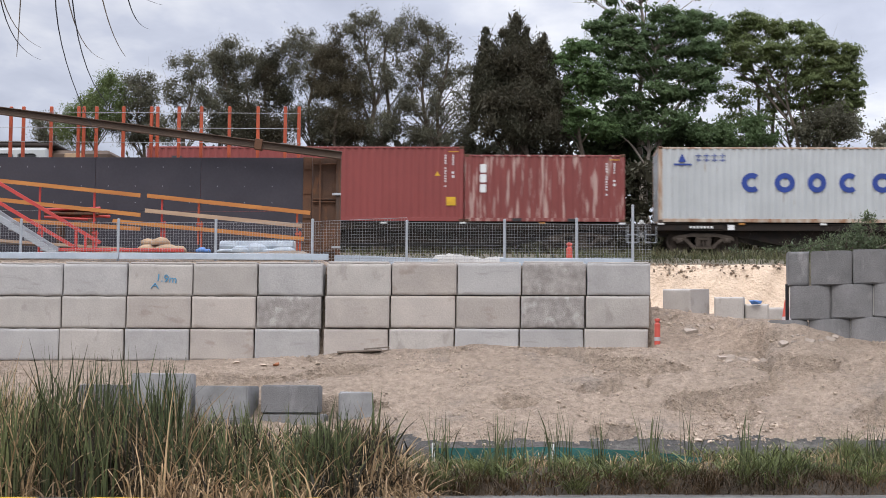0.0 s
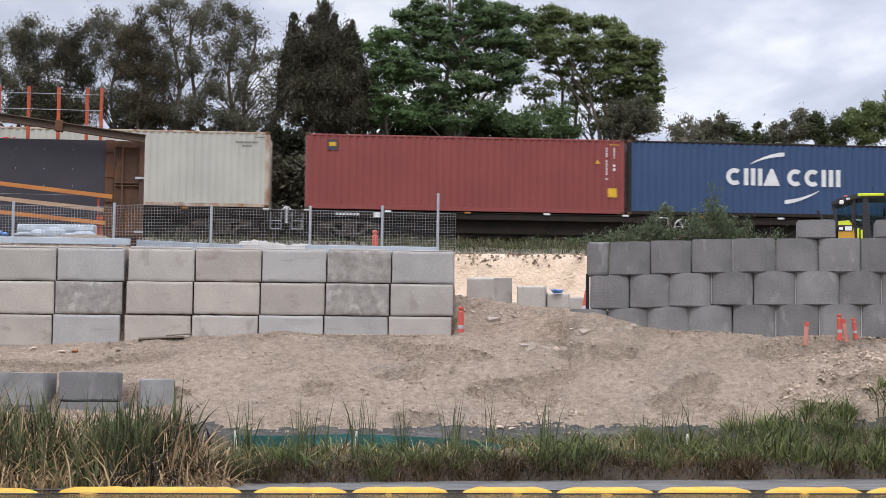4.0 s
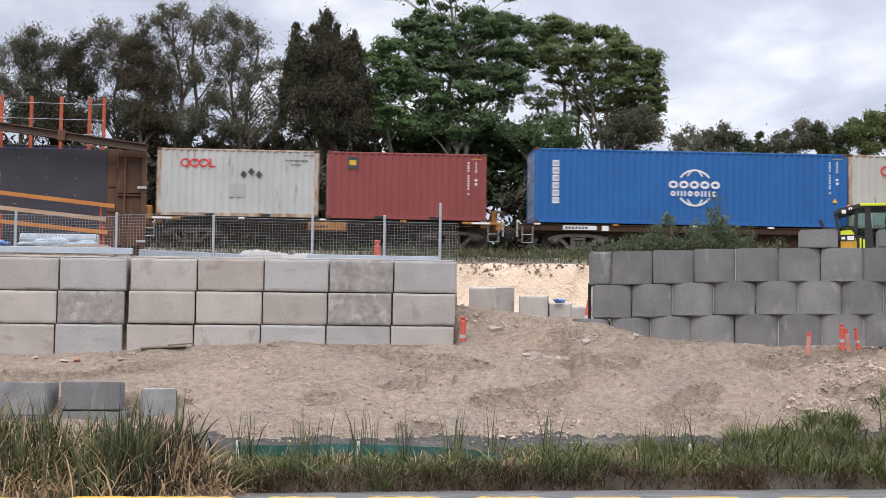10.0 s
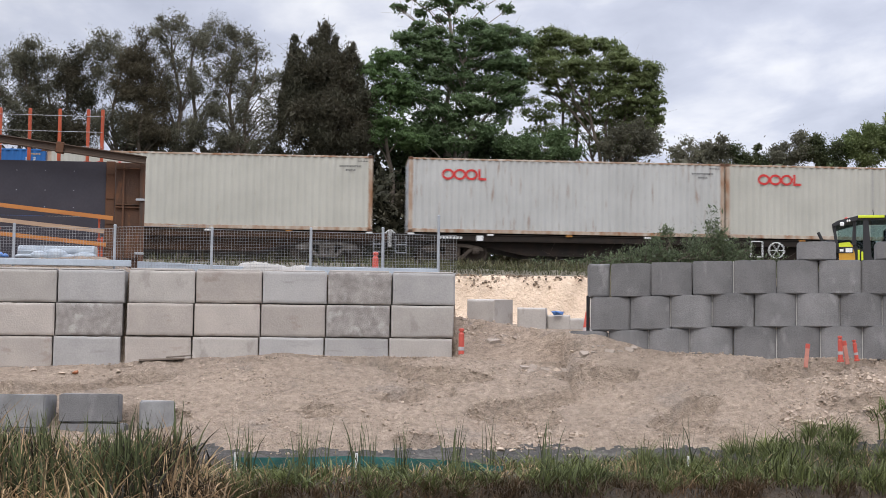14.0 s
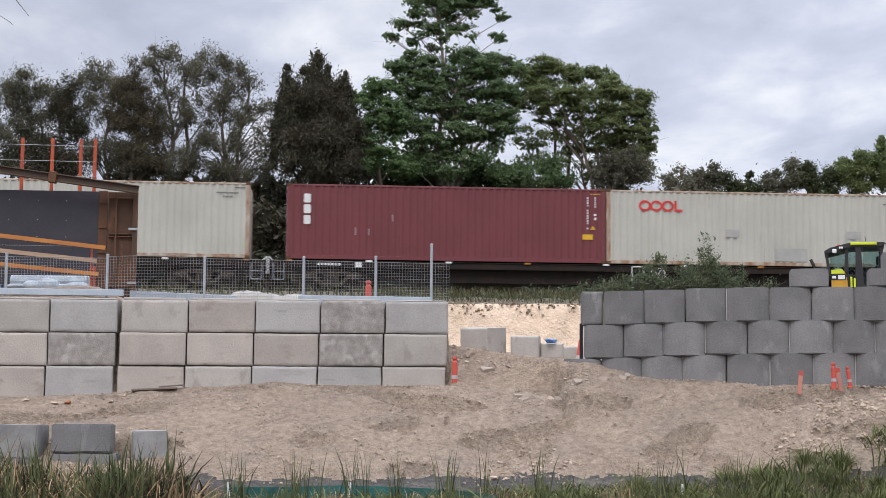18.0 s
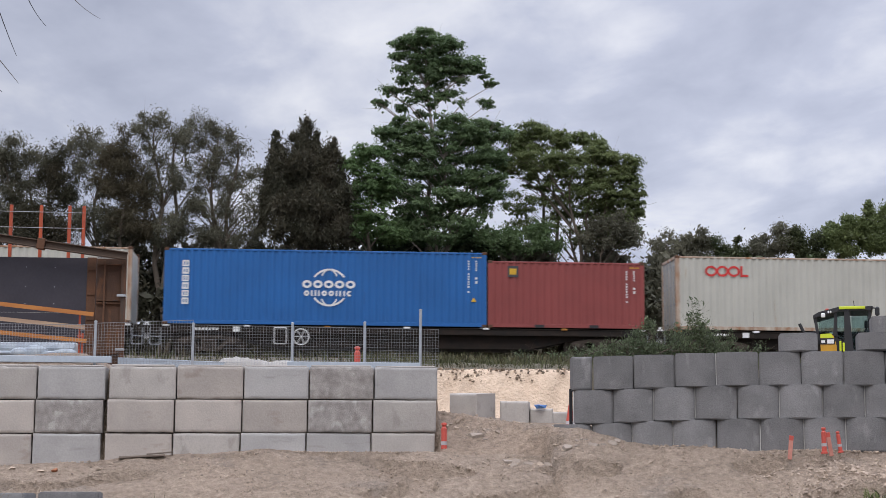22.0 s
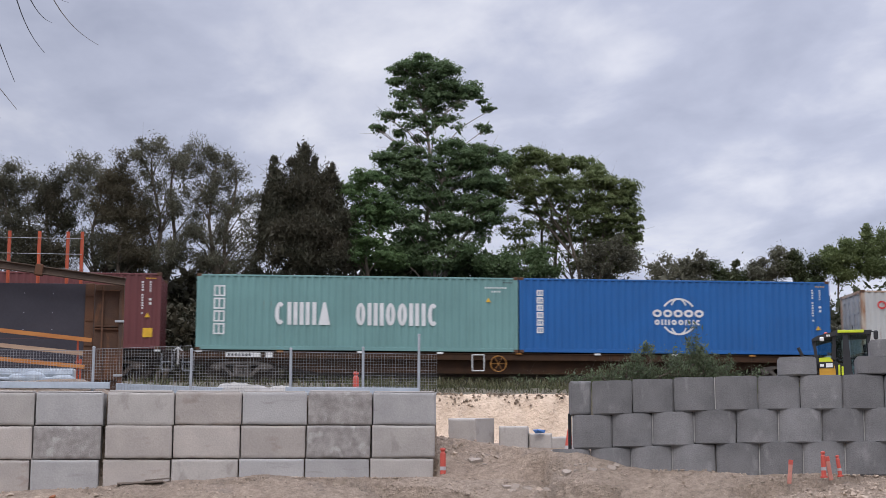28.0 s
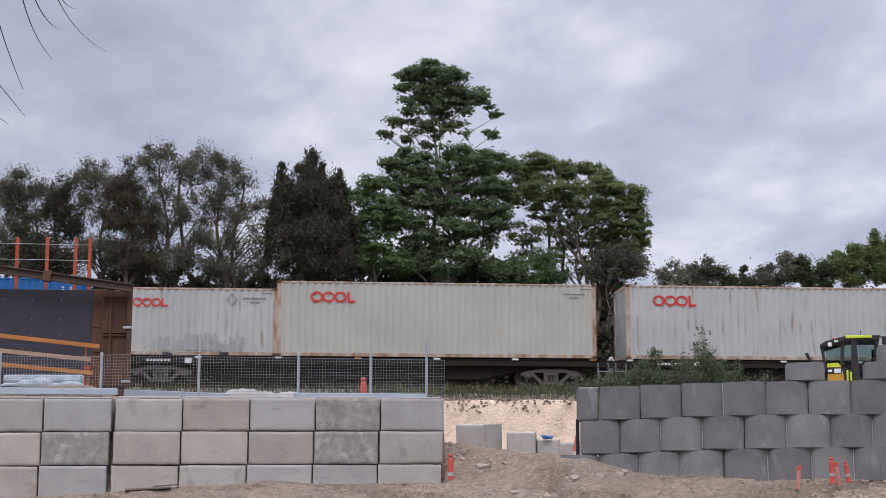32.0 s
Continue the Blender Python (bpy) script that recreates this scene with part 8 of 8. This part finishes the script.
    tree("umbrella_tree", 13.4, 74.6, [(-2.6, 16.4, 1.2, 0.4, 7), (-1.1, 16.5, 1.2, 0.4, 7), (0.6, 16.7, 1.1, 0.5, 7), (1.6, 16.3, 0.8, 0.5, 7), (-3.8, 16.0, 0.7, 0.3, 6), (-2.2, 15.8, 1.2, 0.3, 5), (-0.5, 15.9, 1.1, 0.4, 5), (1.0, 15.6, 1.0, 0.5, 6), (2.0, 15.5, 0.5, 0.6, 7), (2.3, 14.7, 0.4, 0.5, 7), (0.2, 15.0, 1.1, 0.6, 5), (1.4, 14.6, 0.9, 0.6, 6), (2.4, 14.1, 0.4, 0.4, 6), (1.8, 13.7, 0.6, 0.6, 6), (-2.7, 15.2, 0.9, 0.2, 2.5), (-1.5, 15.2, 1.0, 0.3, 3)], label="wide umbrella-crowned tree with bare forking limbs", stems=4, trunk_r=0.34, lean=0.6, mat=LEAF_UMB, bark=BARK, leaf=0.115, slim=0.5, level=0.8, droop=0.1, clump_r=0.55, per=200, dome=True, limbs=80, flat=0.6, fuller=1.25)
    tree("umbrella_tree", 13.3, 75.4, [(0.3, 14.3, 1.2, 0.7, 4.5), (1.2, 13.6, 1.1, 0.7, 5), (-0.6, 13.5, 0.9, 0.8, 2.2), (1.9, 13.0, 0.9, 0.6, 5.5), (0.7, 12.7, 1.3, 0.5, 5), (-2.8, 14.5, 1.1, 0.8, 2.6), (-1.3, 14.4, 1.0, 0.8, 3.0), (-2.2, 13.3, 1.2, 0.5, 2.0), (-3.2, 13.0, 0.9, 0.6, 2.5)], label="shaded lower growth of the umbrella tree", stems=3, trunk_r=0.26, lean=0.4, mat=LEAF_UMB, bark=BARK, leaf=0.115, slim=0.5, level=0.8, droop=0.1, clump_r=0.55, per=200, dome=True, limbs=60, flat=0.6)
    tree("understorey_tree", 9.5, 73.4, [(-0.6, 12.6, 1.1, 0.4, 6), (-1.6, 12.8, 0.8, 0.5, 4), (0.0, 12.1, 1.3, 0.3, 6), (1.5, 12.8, 0.6, 0.5, 6), (1.7, 12.2, 0.8, 0.3, 6)], mat=LEAF_GREEN, bark=BARK, label="dark shrubby thicket below the umbrella tree", leaf=0.16, slim=0.45, clump_r=0.5, trunk_r=0.1, limbs=20)
    tree("understorey_tree", 14.0, 74.0, [(0.3, 13.3, 0.9, 0.6, 4), (1.2, 12.8, 0.6, 0.6, 5), (-0.4, 12.5, 0.9, 0.5, 3), (-1.0, 13.1, 0.5, 0.8, 1.5)], mat=LEAF_OLIVE, bark=BARK, label="olive shrubby tree beside the umbrella tree", leaf=0.17, slim=0.35, clump_r=0.5, trunk_r=0.1, limbs=24)
    tree("distant_tree", 22.0, 95.0, [(-0.4, 15.2, 0.6, 0.4, 5), (0.4, 15.4, 0.4, 0.5, 4), (-0.0, 14.4, 1.0, 0.5, 6)], mat=LEAF_OLIVE, bark=BARK, label="distant olive-green tree beyond the railway", leaf=0.17, slim=0.4, clump_r=0.5, trunk_r=0.15, limbs=8, flat=0.8)
    tree("distant_tree", 23.7, 95.0, [(-0.6, 15.9, 0.3, 0.3, 5), (-0.6, 15.3, 0.6, 0.5, 6), (0.5, 16.1, 0.3, 0.4, 5), (0.4, 15.5, 0.7, 0.5, 7), (-0.1, 14.5, 1.2, 0.5, 7)], mat=LEAF_OLIVE, bark=BARK, label="distant olive-green tree beyond the railway", leaf=0.17, slim=0.4, clump_r=0.5, trunk_r=0.15, limbs=8, flat=0.8)
    tree("distant_tree", 25.8, 95.0, [(-0.8, 15.5, 0.5, 0.4, 6), (-0.3, 15.0, 0.6, 0.4, 6), (0.6, 15.7, 0.2, 0.4, 5), (0.5, 15.0, 0.6, 0.5, 7)], mat=LEAF_FAR, bark=BARK, label="distant olive-green tree beyond the railway", leaf=0.17, slim=0.4, clump_r=0.5, trunk_r=0.15, limbs=8, flat=0.8)
    tree("distant_tree", 28.3, 95.0, [(-0.6, 15.8, 0.5, 0.4, 7), (-0.6, 15.0, 0.8, 0.5, 8), (0.7, 16.4, 0.5, 0.4, 6), (0.7, 15.5, 0.8, 0.6, 8)], mat=LEAF_OLIVE, bark=BARK, label="distant olive-green tree beyond the railway", leaf=0.17, slim=0.4, clump_r=0.5, trunk_r=0.15, limbs=8, flat=0.8)
    tree("distant_tree", 30.6, 95.0, [(-0.5, 16.3, 0.5, 0.4, 6), (-0.6, 15.5, 0.9, 0.6, 8), (0.7, 15.8, 0.7, 0.5, 6), (0.5, 14.9, 0.9, 0.5, 8)], mat=LEAF_FAR, bark=BARK, label="distant olive-green tree beyond the railway", leaf=0.17, slim=0.4, clump_r=0.5, trunk_r=0.15, limbs=8, flat=0.8)
    tree("distant_tree", 33.0, 95.0, [(-0.7, 16.7, 0.4, 0.4, 6), (-0.6, 16.0, 1.0, 0.5, 8), (0.5, 17.0, 0.4, 0.4, 6), (0.7, 16.3, 0.9, 0.6, 9), (0.1, 15.3, 1.0, 0.5, 8)], mat=LEAF_UMB, bark=BARK, label="distant olive-green tree beyond the railway", leaf=0.17, slim=0.4, clump_r=0.5, trunk_r=0.15, limbs=8, flat=0.8)
    tree("distant_tree", 36.3, 95.0, [(-1.5, 17.8, 0.3, 0.5, 7), (-1.3, 16.9, 1.0, 0.6, 9), (-0.3, 17.3, 0.7, 0.7, 8), (-1.0, 15.8, 1.4, 0.7, 8), (0.9, 17.3, 1.0, 0.7, 8), (1.2, 15.8, 1.4, 0.8, 8)], mat=LEAF_UMB, bark=BARK, label="distant olive-green tree beyond the railway", leaf=0.17, slim=0.4, clump_r=0.5, trunk_r=0.15, limbs=8, flat=0.8)
    tree("distant_tree", 21.0, 92.0, [(-0.5, 14.8, 0.5, 0.5, 1.6), (0.1, 15.5, 0.5, 0.4, 1.6), (0.6, 14.9, 0.6, 0.5, 1.6)], mat=LEAF_OLIVE, bark=BARK, label="thin wispy distant tree beyond the railway", leaf=0.16, slim=0.4, clump_r=0.45, trunk_r=0.1, limbs=16, flat=0.9, per=60)
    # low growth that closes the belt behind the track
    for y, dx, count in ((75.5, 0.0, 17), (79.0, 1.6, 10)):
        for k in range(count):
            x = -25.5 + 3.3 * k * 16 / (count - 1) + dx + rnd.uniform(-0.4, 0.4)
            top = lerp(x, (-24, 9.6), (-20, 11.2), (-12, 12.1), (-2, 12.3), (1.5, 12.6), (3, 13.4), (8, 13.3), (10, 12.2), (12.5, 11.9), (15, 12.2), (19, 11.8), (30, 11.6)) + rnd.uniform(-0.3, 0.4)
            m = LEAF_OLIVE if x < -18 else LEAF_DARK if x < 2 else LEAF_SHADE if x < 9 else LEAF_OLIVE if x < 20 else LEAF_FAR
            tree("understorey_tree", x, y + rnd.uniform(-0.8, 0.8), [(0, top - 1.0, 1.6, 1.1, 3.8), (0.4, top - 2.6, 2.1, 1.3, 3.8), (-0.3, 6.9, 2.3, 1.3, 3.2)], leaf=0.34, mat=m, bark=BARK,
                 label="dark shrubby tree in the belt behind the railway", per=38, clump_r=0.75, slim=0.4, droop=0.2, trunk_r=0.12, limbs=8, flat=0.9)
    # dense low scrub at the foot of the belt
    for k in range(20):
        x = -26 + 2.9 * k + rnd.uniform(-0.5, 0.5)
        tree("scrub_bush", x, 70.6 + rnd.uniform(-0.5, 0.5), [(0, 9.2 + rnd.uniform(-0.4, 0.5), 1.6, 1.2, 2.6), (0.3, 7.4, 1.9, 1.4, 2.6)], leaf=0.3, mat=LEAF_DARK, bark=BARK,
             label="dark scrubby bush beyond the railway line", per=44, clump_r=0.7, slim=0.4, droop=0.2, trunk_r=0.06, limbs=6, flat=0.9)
    # shrubs this side of the track
    for x, y, h, w in ((9.5, 49.5, 0.6, 0.6), (10.3, 50, 0.9, 0.6), (10.9, 50.3, 1.3, 0.4), (11.5, 50.3, 0.9, 0.6), (12.35, 49.8, 1.6, 0.55), (12.7, 49.9, 1.2, 0.5), (13.0, 50.4, 0.8, 0.7), (8.4, 51, 0.4, 0.7), (14.3, 50.5, 0.6, 0.8),
                       (7.2, 53, 0.4, 0.8), (10.7, 50.8, 0.7, 0.7), (12.0, 50.9, 1.0, 0.6), (13.6, 50.7, 0.9, 0.5), (9.0, 50.4, 0.5, 0.6)):
        tree("wattle_shrub", x, y, [(0, 5.0 + h * 0.5, w, h * 0.5, 8), (0.1, 5.0 + h * 0.85, w * 0.45, h * 0.45, 9)], leaf=0.085, mat=LEAF_BUSH, bark=BARK, label="grey-green shrub growing beside the railway line",
             per=80, clump_r=0.26, slim=0.3, droop=-0.3, trunk_r=0.04, limbs=10, flat=1.1)


wood()


def twigs():
    """Bare hanging twigs close before the lens."""
    f = thing("hanging_branch", "bare thin dark twigs hanging down from a branch", "branch", at=pose(0, 0, 0))
    lines = (((-1.71, 2.99), (-1.66, 2.84), (-1.57, 2.76)),
             ((-1.71, 2.97), (-1.66, 2.80), (-1.57, 2.72)),
             ((-1.63, 2.99), (-1.64, 2.84), (-1.65, 2.73)),
             ((-1.52, 2.99), (-1.49, 2.74), (-1.38, 2.47)),
             ((-1.49, 2.99), (-1.44, 2.80), (-1.36, 2.72)),
             ((-1.47, 2.99), (-1.42, 2.71), (-1.32, 2.55)),
             ((-1.38, 2.99), (-1.34, 2.83), (-1.29, 2.73)),
             ((-1.29, 2.97), (-1.26, 2.86), (-1.21, 2.82)),
             ((-1.26, 2.93), (-1.21, 2.91), (-1.17, 2.90)),
             ((-0.98, 3.43), (-0.93, 3.26), (-0.86, 3.15)),
             ((-0.88, 3.42), (-0.80, 3.27), (-0.69, 3.18)),
             ((-1.05, 3.33), (-1.01, 3.20), (-0.95, 3.05)),
             ((-1.05, 3.09), (-0.99, 3.02), (-0.94, 2.96)),
             ((-0.94, 3.39), (-0.89, 3.29), (-0.84, 3.25)),
             ((-0.86, 3.40), (-0.83, 3.34), (-0.79, 3.32)),
             ((-1.07, 2.97), (-1.02, 2.95), (-0.99, 2.93)))
    for k, (p, m, r) in enumerate(lines):
        b = Build()
        n = 5
        for j in range(10):
            s = j / 9
            u, v, w = (1 - s) * (1 - 2 * s), 4 * s * (1 - s), s * (2 * s - 1)
            rad = 0.0024 * (1.05 - 0.6 * s)
            for i in range(n):
                q = 2 * math.pi * i / n
                b.v.append((u * p[0] + v * m[0] + w * r[0] + rad * math.cos(q), 5.0 + 0.03 * s + rad * math.sin(q), u * p[1] + v * m[1] + w * r[1]))
        for j in range(9):
            b.f += [(j * n + i, j * n + (i + 1) % n, (j + 1) * n + (i + 1) % n, (j + 1) * n + i) for i in range(n)]
        part("twig", b, BLACK if k % 2 else BARK, f)
    b = Build().tube((-2.6, 5.1, 3.3), (-1.5, 5.0, 3.62), 0.02, 0.014, 7).tube((-1.5, 5.0, 3.62), (-0.8, 5.0, 3.75), 0.014, 0.006, 7)
    part("bough", b, BARK, f)


twigs()


# ---- the train runs ----
def motions():
    times = [k * 2.0 for k in range(17)]
    for ob, u, y, z in movers:
        walk(ob, [(t, pose(u - run(t), y, z)) for t in times])
    step = 2 / 30
    turns = [(k * step, math.degrees(-run(k * step) / 0.46)) for k in range(481)]
    for w, x in wheels:
        walk(w, [(t, pose(x, 0, 0.46, 0, a % 360, 0)) for t, a in turns])


motions()
